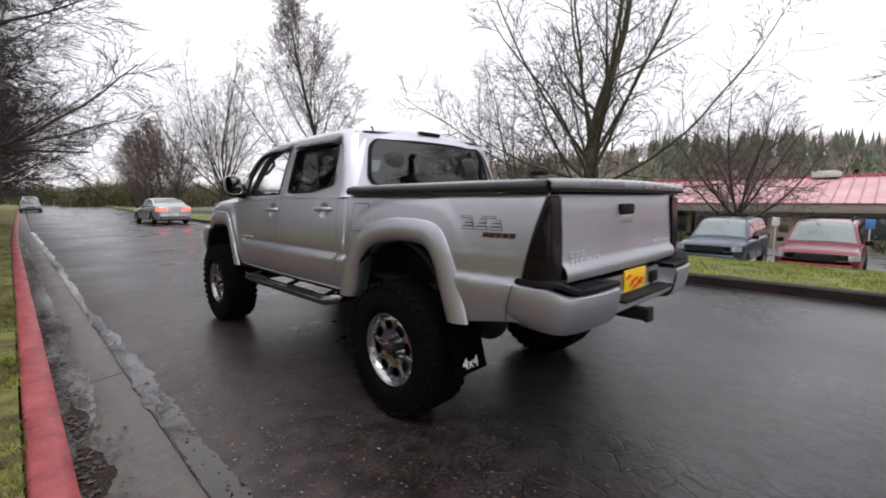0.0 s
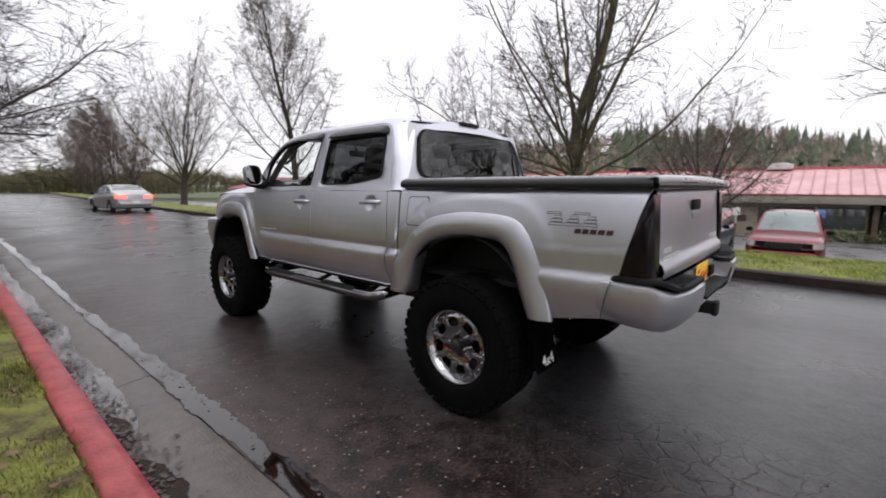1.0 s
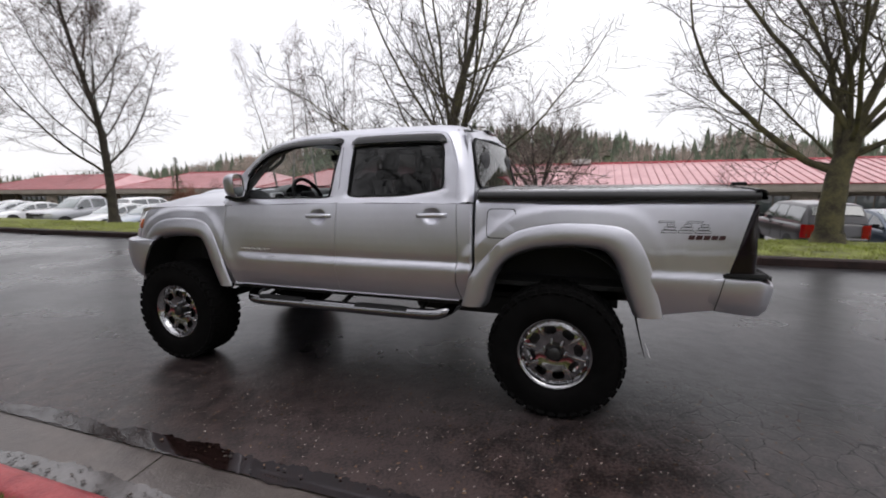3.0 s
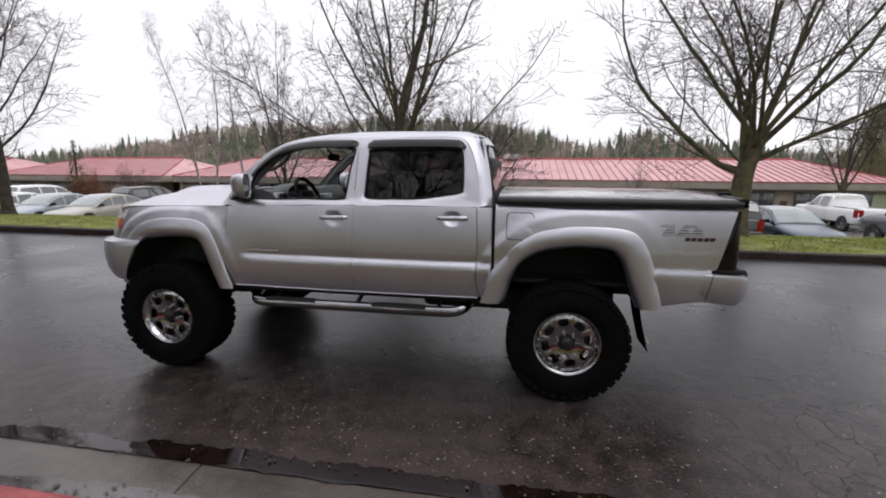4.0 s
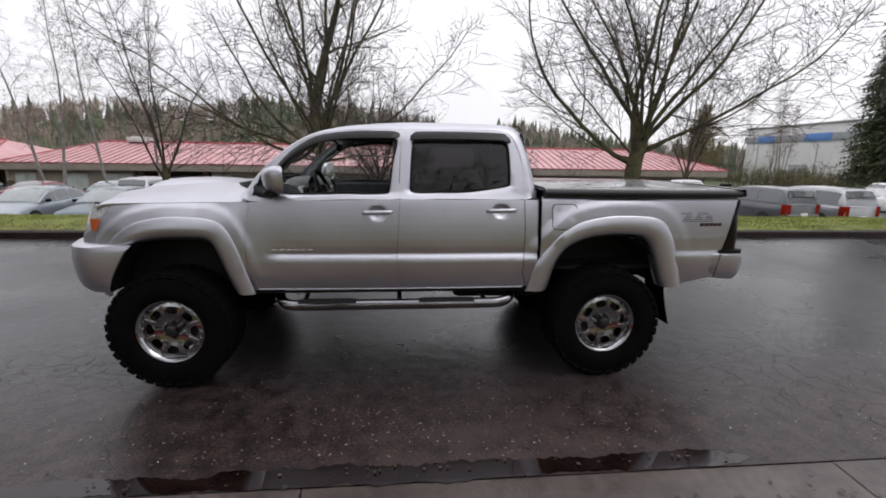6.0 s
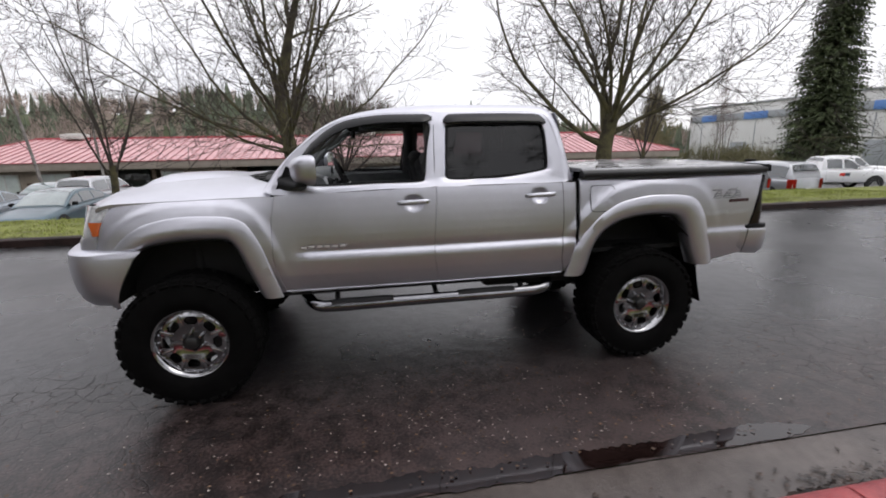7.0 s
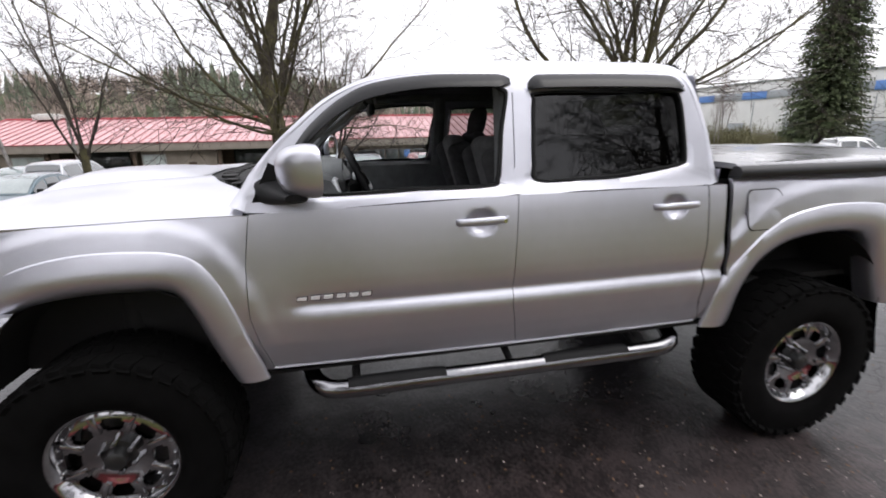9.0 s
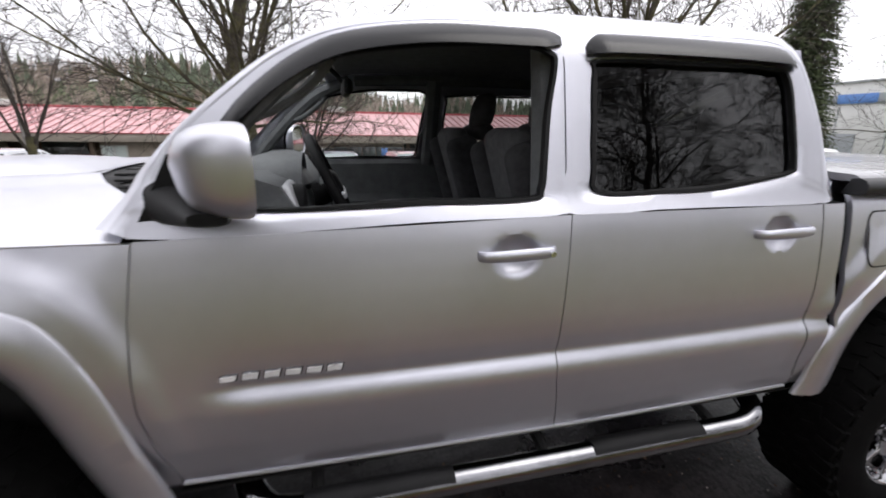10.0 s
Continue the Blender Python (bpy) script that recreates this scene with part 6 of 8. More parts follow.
for x in (-0.38, 0.38):
    b_m = bmesh.new()
    front_seat(x)(b_m)
    s_ob = part("front_seat", b_m, CLOTH_LIGHT, truck, "grey cloth front seat")
    b_m = bmesh.new()
    headrest(x, 1.400, 1.700)(b_m)
    part("headrest", b_m, CLOTH, s_ob, "dark grey headrest")
    for name, maker in (("seat_bolster", seat_bolster(x - 0.185)), ("seat_bolster", seat_bolster(x + 0.185)), ("seat_top", seat_top(x))):
        b_m = bmesh.new()
        maker(b_m)
        part(name, b_m, CLOTH, s_ob, "dark grey cloth bolster")
for maker, name, mat, label in ((rear_bench, "rear_bench", CLOTH, "dark grey rear bench seat"), (dashboard, "dashboard", DASH, "dark grey dashboard"), (gauge_face, "gauge_face", DARK, "dark instrument face"), (dash_panel, "dash_trim", DASH_LIGHT, "silver dashboard trim"), (dash_knobs, "dash_knobs", BLACK_TRIM, "black control knobs"), (column_stalk, "column_stalk", BLACK_TRIM, "black indicator stalk"), (air_vent(-0.665), "air_vent", BLACK_TRIM, "round black air vent"), (air_vent(0.665), "air_vent", BLACK_TRIM, "round black air vent"), (steering_wheel, "steering_wheel", BLACK_TRIM, "black steering wheel"),
                                (wheel_spokes, "steering_wheel_trim", DASH_LIGHT, "silver spoke trim"), (headliner, "headliner", CLOTH_LIGHT, "grey headliner"), (cabin_floor, "cabin_floor", CLOTH, "dark carpet"), (inner_mirror, "rear_view_mirror", BLACK_TRIM, "inside mirror")):
    b_m = bmesh.new()
    maker(b_m)
    part(name, b_m, mat, truck, label)
for x in (-0.42, 0.42):
    b_m = bmesh.new()
    headrest(x, 0.62, 1.66)(b_m)
    part("rear_headrest", b_m, CLOTH, truck)
both("door_lining", door_lining, DASH, truck, "dark door lining")
both("pillar_lining", pillar_lining, DASH, truck, "dark pillar trim")
both("grab_handle", grab_handle, DASH, truck, "dark grab handle")
for ob in truck.children:
    if ob.name.split(".")[0] in ("windscreen", "rear_window", "rear_door_window"):
        ob.visible_shadow = False
b_m = bmesh.new()
pane(F_WIN)(b_m)
mirror_x(b_m)
part("front_door_window", b_m, GLASS_CLEAR, truck, "clear passenger window").visible_shadow = False


# ---- trees ----
BARK = material("grey_brown_bark", (0.026, 0.021, 0.017), 0.9, vary=0, scale=6, color2=(0.062, 0.052, 0.040), bump=0.6, bump_scale=25)
BARK_MOSS = material("mossy_bark", (0.026, 0.021, 0.015), 0.95, vary=0, scale=3.0, color2=(0.098, 0.088, 0.040), bump=0.7, bump_scale=25)
TWIG = material("twig_bark", (0.040, 0.030, 0.027), 0.9, vary=0.3, scale=3)
TWIG_PALE = material("budding_twigs", (0.105, 0.075, 0.065), 0.9, vary=0.3, scale=2)
TWIG_PINK = material("birch_twigs", (0.15, 0.095, 0.085), 0.9, vary=0.3, scale=2)
TWIG_OLIVE = material("catkin_twigs", (0.16, 0.145, 0.075), 0.9, vary=0.3, scale=2)
BIRCH = material("birch_bark", (0.30, 0.28, 0.26), 0.8, vary=0, scale=5, color2=(0.13, 0.12, 0.11), bump=0.2, bump_scale=30)
OLIVE = material("olive_twigs", (0.125, 0.115, 0.058), 0.9, vary=0.35, scale=1.2)
RUST = material("rust_twigs", (0.17, 0.075, 0.045), 0.9, vary=0.3, scale=1.5)
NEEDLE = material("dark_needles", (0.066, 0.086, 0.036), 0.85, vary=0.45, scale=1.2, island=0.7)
# the hill's two colours are lightened: distance haze is put into them
NEEDLE_HAZED = material("hazed_needles", (0.115, 0.135, 0.092), 0.9, vary=0.25, scale=0.15, island=0.45)
BROWN_HAZED = material("hazed_bare_woods", (0.31, 0.25, 0.215), 0.95, vary=0.3, scale=0.10, island=0.45)
HEDGE = material("hedge_leaf", (0.06, 0.085, 0.028), 0.8, vary=0.4, scale=3, island=0.6)


def bare_tree_meshes(seed, height, stem, r0, limbs, tilts, reach, fine, f0=0.25, lift=0.10, droop=0.0, taper_end=0.5, wobble=1.0, side=0.42, extra=(), twig_r=0.0055, thick=(0.36, 0.50)):
    """Trunk, limbs and twigs of a leafless tree: limbs leave the stem between two tilts and sweep
    upwards, side shoots leave them alternately at a steady angle."""
    rnd = random.Random(seed)
    trunk, branch, twig = bmesh.new(), bmesh.new(), bmesh.new()

    def vec(k):
        return Vector((rnd.uniform(-k, k), rnd.uniform(-k, k), rnd.uniform(-k, k)))

    def grow(start, way, length, radius, level, up, tip=0.18):
        n = (10, 11, 7, 4, 3)[level]
        jit = (0.05, 0.10, 0.13, 0.16, 0.18)[level] * wobble
        pts, radii, p, d = [start.copy()], [radius], start.copy(), way.normalized()
        for i in range(n):
            d = (d + vec(jit) + Vector((0, 0, up))).normalized()
            p = p + d * (length / n)
            pts.append(p.copy())
            radii.append(max(radius * (1 - (1 - tip) * ((i + 1) / n) ** 0.8), 0.004 if level < 3 else 0.003))
        tube((trunk, branch, branch, twig, twig)[level], pts, radii, (12, 8, 5, 3, 3)[level], False)
        return pts, radii

    def point_on(pts, radii, f):
        s = min(f, 0.999) * (len(pts) - 1)
        i = min(int(s), len(pts) - 2)
        return pts[i].lerp(pts[i + 1], s - i), (pts[i + 1] - pts[i]).normalized(), radii[i] + (radii[i + 1] - radii[i]) * (s - i)

    def leaving(d, angle, roll):
        a = d.cross(Vector((0, 0, 1)) if abs(d.z) < 0.95 else Vector((1, 0, 0))).normalized()
        b = d.cross(a)
        s = a * math.cos(roll) + b * math.sin(roll)
        return (d * math.cos(angle) + s * math.sin(angle)).normalized()

    base_pts, base_r = grow(Vector((0, 0, -0.15)), Vector((rnd.uniform(-0.05, 0.05), rnd.uniform(-0.05, 0.05), 1)), stem + 0.15, r0, 0, 0.0, taper_end)
    tube(trunk, [(0, 0, -0.2), (0, 0, 0.0), (0, 0, 0.12), (0, 0, 0.35)], [r0 * 1.7, r0 * 1.45, r0 * 1.18, r0 * 0.99], 12, False)
    firsts = []
    for i in range(limbs):
        g = i / max(1, limbs - 1)
        f = f0 + (1 - f0) * g ** 0.9
        a = 2.4 * i + rnd.uniform(-0.35, 0.35)
        tilt = tilts[0] + (tilts[1] - tilts[0]) * g + rnd.uniform(-0.10, 0.10)
        ln = (reach[0] + (reach[1] - reach[0]) * g) * rnd.uniform(0.85, 1.12)
        p, d, r = point_on(base_pts, base_r, f)
        way = Vector((math.cos(a) * math.sin(tilt), math.sin(a) * math.sin(tilt), math.cos(tilt)))
        firsts.append(grow(p, way, ln, max(0.012, r * rnd.uniform(*thick)), 1, lift * min(1.0, tilt)) + (ln,))
    for turn, tilt, ln, f, stout, up in extra:
        p, d, r = point_on(base_pts, base_r, f)
        a = radians(turn)
        way = Vector((math.cos(a) * math.sin(tilt), math.sin(a) * math.sin(tilt), math.cos(tilt)))
        firsts.append(grow(p, way, ln, r * stout, 1, up) + (ln,))
    for pts, radii, ln in firsts:
        spin = rnd.uniform(0, 6.28)
        for j in range(fine[0]):
            f = 0.14 + 0.85 * (j + rnd.random() * 0.7) / fine[0]
            p, d, r = point_on(pts, radii, f)
            l2 = ln * side * (1.0 - 0.72 * f) * rnd.uniform(0.55, 1.3) + 0.15
            bp, br = grow(p, leaving(d, rnd.uniform(0.65, 1.05), spin + 2.4 * j), l2, max(r * 0.42, 0.009), 2, 0.05 - droop * 0.5)
            turn = rnd.uniform(0, 6.28)
            for k in range(fine[1]):
                g = 0.12 + 0.87 * (k + 0.6 * rnd.random()) / fine[1]
                q, e, s = point_on(bp, br, g)
                l3 = l2 * rnd.uniform(0.22, 0.60) * (1.15 - 0.5 * g) + 0.08
                tp, tr = grow(q, leaving(e, rnd.uniform(0.6, 1.0), turn + 3.14 * k + rnd.uniform(-0.4, 0.4)), l3, twig_r * 1.35, 3, 0.03 - droop, 0.5)
                for m in range(fine[2]):
                    u, v, w = point_on(tp, tr, 0.2 + 0.78 * (m + rnd.random()) / fine[2])
                    grow(u, leaving(v, rnd.uniform(0.5, 0.95), 3.14 * m + rnd.uniform(-0.6, 0.6)), l3 * rnd.uniform(0.25, 0.70), twig_r, 4, 0.02 - droop, 0.5)
    return trunk, branch, twig


def make_tree(name, label, group, at, turn, meshes, mats):
    t = thing(name, label, "tree", at, group, turn=turn)
    for n, bm, m in zip(("trunk", "branchwork", "twigwork"), meshes, mats):
        ob = part(n, bm, m, t, "", 60)
        if n != "trunk":
            tagged(ob, kind="stuff")
    return t


STREET = "leafless street trees"
# a maple that parts into heavy limbs at head height
make_tree("street_tree", "leafless maple with a thick mossy trunk on the grass strip", STREET, (8.95, -5.4, -0.13), 0,
                   bare_tree_meshes(11, 9.8, 2.70, 0.30, 4, (0.48, 0.20), (6.4, 7.4), (14, 9, 3), f0=0.90, lift=0.05, taper_end=0.66, side=0.40, wobble=1.5, thick=(0.30, 0.40),
                                    extra=((72, 1.30, 7.4, 0.66, 0.40, 0.17), (60, 0.95, 4.6, 0.74, 0.20, 0.10), (84, 0.10, 8.0, 0.68, 0.46, -0.01), (92, 0.36, 6.8, 0.96, 0.42, 0.02), (250, 0.80, 6.8, 0.88, 0.40, 0.08),
                                           (262, 0.42, 7.2, 0.98, 0.46, 0.02), (240, 1.12, 6.6, 0.80, 0.30, 0.10), (236, 0.60, 7.0, 0.93, 0.38, 0.04), (165, 0.80, 6.0, 0.86, 0.32, 0.09), (330, 0.85, 6.0, 0.90, 0.32, 0.09), (228, 1.34, 5.6, 0.76, 0.18, 0.05), (70, 1.42, 4.6, 0.72, 0.15, 0.04))),
                   (BARK_MOSS, BARK_MOSS, TWIG))
# a maple that parts low down into upright stems over wide lower limbs
tree_c = make_tree("street_tree", "leafless maple with upswept mossy limbs on the grass strip", STREET, (9.35, 3.85, -0.16), 75,
                   bare_tree_meshes(23, 9.8, 3.0, 0.245, 7, (0.92, 0.16), (5.6, 6.8), (12, 8, 3), f0=0.66, lift=0.075, taper_end=0.70, side=0.38, wobble=1.45, thick=(0.30, 0.42),
                                    extra=((200, 1.25, 6.0, 0.62, 0.26, 0.06), (20, 1.15, 5.6, 0.66, 0.28, 0.08), (110, 1.2, 5.8, 0.64, 0.28, 0.07), (290, 1.2, 5.6, 0.63, 0.27, 0.07), (330, 1.0, 5.8, 0.70, 0.30, 0.07), (150, 0.95, 6.0, 0.72, 0.30, 0.07),
                                           (30, 0.04, 7.4, 1.0, 0.88, 0.0), (190, 0.22, 6.8, 0.98, 0.50, 0.0), (240, 1.38, 6.4, 0.60, 0.20, 0.035), (60, 1.35, 6.4, 0.60, 0.20, 0.04), (345, 1.42, 6.2, 0.61, 0.19, 0.03), (130, 1.40, 6.2, 0.62, 0.19, 0.03))),
                   (BARK_MOSS, BARK_MOSS, TWIG))
tree_a = make_tree("street_tree", "tall leafless street tree with one straight trunk", STREET, (9.5, 19.4, -0.17), 40,
                   bare_tree_meshes(31, 11.0, 9.8, 0.22, 26, (0.85, 0.22), (6.4, 2.2), (15, 8, 4), f0=0.18, lift=0.10, taper_end=0.12, side=0.36, wobble=1.4, thick=(0.30, 0.42)), (BARK, BARK, TWIG_PALE))
# a tall vase of upright stems
tree_d = make_tree("street_tree", "tall leafless street tree parting low into upright stems", STREET, (9.7, 36.0, -0.17), 0,
                   bare_tree_meshes(37, 13.5, 3.0, 0.26, 16, (1.0, 0.08), (6.5, 11.5), (18, 8, 3), f0=0.50, lift=0.06, taper_end=0.75, side=0.30, wobble=1.2, thick=(0.26, 0.40), twig_r=0.0075), (BARK, BARK, TWIG_PALE))
for src, x, y, turn, s in ((tree_d, 10.4, 51.5, 120, 0.85), (tree_a, 10.8, 59.0, 300, 1.0), (tree_d, 11.4, 68.0, 240, 0.85), (tree_a, 12.8, 80, 80, 1.1), (tree_d, 14, 94, 140, 0.95), (tree_a, 16.5, 104, 60, 1.2),
                           (tree_c, 9.0, -21.0, 160, 1.0), (tree_a, 9.2, -31.0, 10, 1.0)):
    copy_thing(src, pose(x, y, -0.17, 0, 0, turn) @ Matrix.Scale(s, 4))

tree_left = make_tree("verge_tree", "leafless tree with dense spreading twigs over the verge", "leafless verge trees", (-4.9, 10.0, 0.20), 0,
                      bare_tree_meshes(47, 10.0, 8.6, 0.19, 26, (1.42, 0.6), (5.6, 2.2), (15, 10, 5), f0=0.17, lift=0.03, droop=0.02, taper_end=0.2, side=0.42, wobble=1.3), (BARK, TWIG, TWIG))
for x, y, turn, s in ((-5.6, 13.4, 200, 1.0), (-4.7, 16.6, 70, 1.05), (-5.0, 20.4, 310, 1.05), (-4.6, 25.0, 150, 1.1), (-4.6, 29.0, 20, 1.1), (-4.8, 34.0, 210, 1.1), (-4.8, 44.0, 300, 1.15), (-4.6, 56, 20, 1.2), (-4.4, 70, 110, 1.2), (-9.5, 3.0, 250, 1.0), (-9.8, -6.0, 40, 1.0), (-9.2, -15.0, 190, 1.0)):
    copy_thing(tree_left, pose(x, y, 0.25, 0, 0, turn) @ Matrix.Scale(s, 4))

birch = make_tree("birch_tree", "slender leafless birch with a pale trunk", "birches by the parking lot", (24.5, 21.9, -1.45), 0,
                  bare_tree_meshes(61, 13.0, 13.0, 0.11, 16, (0.70, 0.40), (2.9, 1.0), (7, 5, 3), f0=0.26, lift=0.05, droop=0.13, taper_end=0.06, wobble=1.7, side=0.55, twig_r=0.0048, thick=(0.26, 0.40)), (BIRCH, TWIG_PALE, TWIG_PINK))
for x, y, turn, s, lean in ((24.5, 22.7, 60, 0.95, -9), (24.6, 19.4, 140, 1.0, 1), (25.5, 16.8, 220, 0.9, 1), (48, -45, 20, 0.9, 2), (46.5, -43, 120, 0.75, -3), (49.5, -47, 80, 1.0, 0), (39.5, -46, 170, 0.95, 2), (52.5, -50, 250, 0.8, 0), (56, -46, 250, 0.9, 0)):
    copy_thing(birch, pose(x, y, -1.45, lean, 0, turn) @ Matrix.Scale(s, 4))

lot_tree = make_tree("lot_tree", "leafless tree with several mossy stems in the parking lot", "small lot trees", (17.0, 12.2, -1.15), 0,
                     bare_tree_meshes(71, 10.5, 2.3, 0.17, 6, (0.5, 0.14), (5.2, 7.8), (13, 7, 4), f0=0.62, lift=0.03, taper_end=0.75, side=0.30), (BARK_MOSS, BARK, TWIG))
for x, y, turn, s in ((25.6, -18.2, 90, 1.1), (24.5, -6.6, 200, 0.36)):
    copy_thing(lot_tree, pose(x, y, -1.2, 0, 0, turn) @ Matrix.Scale(s, 4))
brown_tree = make_tree("spreading_tree", "wide brown twiggy leafless tree behind the parked cars", "spreading lot trees", (21.5, 2.9, -1.3), 0,
                       bare_tree_meshes(83, 7.6, 2.0, 0.20, 12, (1.15, 0.25), (5.2, 5.6), (12, 10, 5), f0=0.6, lift=0.05, taper_end=0.7, side=0.42), (BARK, TWIG, TWIG_PALE))
copy_thing(brown_tree, pose(27.0, 31.0, -1.4, 0, 0, 130) @ Matrix.Scale(0.42, 4))
olive_tree = make_tree("catkin_tree", "leafless tree hung with yellow olive catkins beside the office", "catkin trees", (36.5, -26.6, -1.7), 0,
                       bare_tree_meshes(91, 8.0, 7.4, 0.16, 24, (1.0, 0.3), (3.6, 1.2), (10, 10, 5), f0=0.12, lift=0.05, taper_end=0.15, side=0.45, twig_r=0.012), (BARK, TWIG_OLIVE, TWIG_OLIVE))
copy_thing(olive_tree, pose(41.0, -29.5, -1.8, 0, 0, 100) @ Matrix.Scale(0.85, 4))


def leaf_clump(bm, c, r, n, rnd, size, flat=0.0):
    """Loose leaf blades scattered through a ball."""
    for _ in range(n):
        d = Vector((rnd.gauss(0, 1), rnd.gauss(0, 1), rnd.gauss(0, 1))).normalized() * r * rnd.random() ** 0.45
        p = Vector(c) + d
        a = Vector((rnd.uniform(-1, 1), rnd.uniform(-1, 1), rnd.uniform(-1, 1) - flat)).normalized()
        b = a.cross(Vector((rnd.uniform(-1, 1), rnd.uniform(-1, 1), rnd.uniform(-1, 1)))).normalized()
        s = size * rnd.uniform(0.6, 1.3)
        bm.faces.new([bm.verts.new(p - a * s), bm.verts.new(p + b * s * 0.35), bm.verts.new(p + a * s), bm.verts.new(p - b * s * 0.35)])


def bush(name, label, at, sx, sy, sz, n, size, mat, seed, category="bush", group=""):
    rnd = random.Random(seed)
    t = thing(name, label, category, at, group)
    bm = bmesh.new()
    for i in range(n):
        u, v = rnd.uniform(-1, 1), rnd.uniform(-1, 1)
        h = rnd.random()
        c = (u * sx * (1 - 0.35 * h * h), v * sy * (1 - 0.2 * h), sz * h * (0.75 + 0.25 * noise.noise((u * 3, v * 3 + at[1], seed))))
        leaf_clump(bm, c, size * 3.2, 14, rnd, size)
    tagged(part("foliage", bm, mat, t, "", 0), kind="stuff")
    bm = bmesh.new()
    for i in range(7):
        a = rnd.uniform(0, 6.28)
        tube(bm, [(0, 0, -0.1), (math.cos(a) * sx * 0.3, math.sin(a) * sy * 0.3, sz * 0.4), (math.cos(a) * sx * 0.6, math.sin(a) * sy * 0.6, sz * 0.8)], [0.04, 0.03, 0.01], 5, False)
    part("stems", bm, BARK, t)
    return t


def thicket(label, at, sx, sy, sz, stems, mat, seed, group, wide=0.05):
    """Leafless brushwood: many upright forking shoots."""
    rnd = random.Random(seed)
    t = thing("thicket", label, "thicket", at, group)
    verts, faces = [], []

    def shoot(p, d, ln, w, level):
        q = p + d * ln
        s = Vector((-d.y, d.x, 0.0))
        s = (s if s.length > 0.05 else Vector((rnd.uniform(-1, 1), rnd.uniform(-1, 1), 0))).normalized()
        s = (s + Vector((rnd.uniform(-1, 1), rnd.uniform(-1, 1), 0)) * 0.6).normalized() * w
        i = len(verts)
        verts.extend([p - s, p + s, q + s * 0.5, q - s * 0.5])
        faces.append((i, i + 1, i + 2, i + 3))
        if level:
            for _ in range(4 if level > 1 else 5):
                f = rnd.uniform(0.25, 1.0)
                e = (d + Vector((rnd.uniform(-0.8, 0.8), rnd.uniform(-0.8, 0.8), rnd.uniform(-0.2, 0.6)))).normalized()
                shoot(p + d * ln * f, e, ln * rnd.uniform(0.4, 0.7), w * 0.55, level - 1)
    for _ in range(stems):
        u, v = rnd.uniform(-1, 1), rnd.uniform(-1, 1)
        top = sz * (1 - 0.35 * u * u - 0.2 * v * v) * (0.65 + 0.35 * rnd.random()) * (0.85 + 0.35 * noise.noise((u * 2.5, v * 2.5, seed)))
        shoot(Vector((u * sx, v * sy, 0)), Vector((rnd.uniform(-0.22, 0.22), rnd.uniform(-0.22, 0.22), 1)).normalized(), top * 0.5, wide, 3)
    me = bpy.data.meshes.new("brushwood")
    me.from_pydata(verts, [], faces)
    me.materials.append(mat)
    ob = new("brushwood", me)
    ob.parent = t
    tagged(ob, kind="stuff")
    return t


def conifer(name, label, at, height, radius, seed, n_tier, per, mat=NEEDLE, group="", power=0.85, spray=0.13, skirt=0.04):
    """Trunk and whorls of drooping boughs clothed in needle sprays."""
    rnd = random.Random(seed)
    t = thing(name, label, "tree", at, group)
    bm = bmesh.new()
    tube(bm, [(0, 0, -0.3), (0, 0, height * 0.5), (0, 0, height * 0.98)], [radius * 0.12, radius * 0.06, 0.02], 8, False)
    part("trunk", bm, BARK, t)
    verts, faces = [], []
    for i in range(n_tier):
        f = i / n_tier
        z = height * (skirt + (0.99 - skirt) * f)
        R = radius * (1 - f) ** power * rnd.uniform(0.86, 1.08)
        for j in range(max(5, int(per * (1 - 0.6 * f)))):
            a = rnd.uniform(0, 2 * math.pi)
            ln = R * rnd.uniform(0.66, 1.10)
            m = max(3, int(ln / (radius * spray * 1.2)))
            for k in range(m):
                g = (k + 0.7) / m
                if g < 0.3 and rnd.random() < 0.6:
                    continue
                p = Vector((math.cos(a) * ln * g, math.sin(a) * ln * g, z - 0.24 * ln * g * g + 0.10 * ln * g))
                out = Vector((math.cos(a), math.sin(a), -0.35))
                for _ in range(3):
                    d = (out + Vector((rnd.uniform(-1, 1), rnd.uniform(-1, 1), rnd.uniform(-0.7, 0.35)))).normalized()
                    s = radius * spray * rnd.uniform(0.6, 1.3)
                    b = d.cross(Vector((rnd.uniform(-0.5, 0.5), rnd.uniform(-0.5, 0.5), 1))).normalized() * s * 0.34
                    q = len(verts)
                    verts.extend([p - d * s * 0.4, p + b, p + d * s * 1.2, p - b])
                    faces.append((q, q + 1, q + 2, q + 3))
    me = bpy.data.meshes.new("foliage")
    me.from_pydata(verts, [], faces)
    me.materials.append(mat)
    ob = new("foliage", me)
    ob.parent = t
    tagged(ob, kind="stuff")
    return t


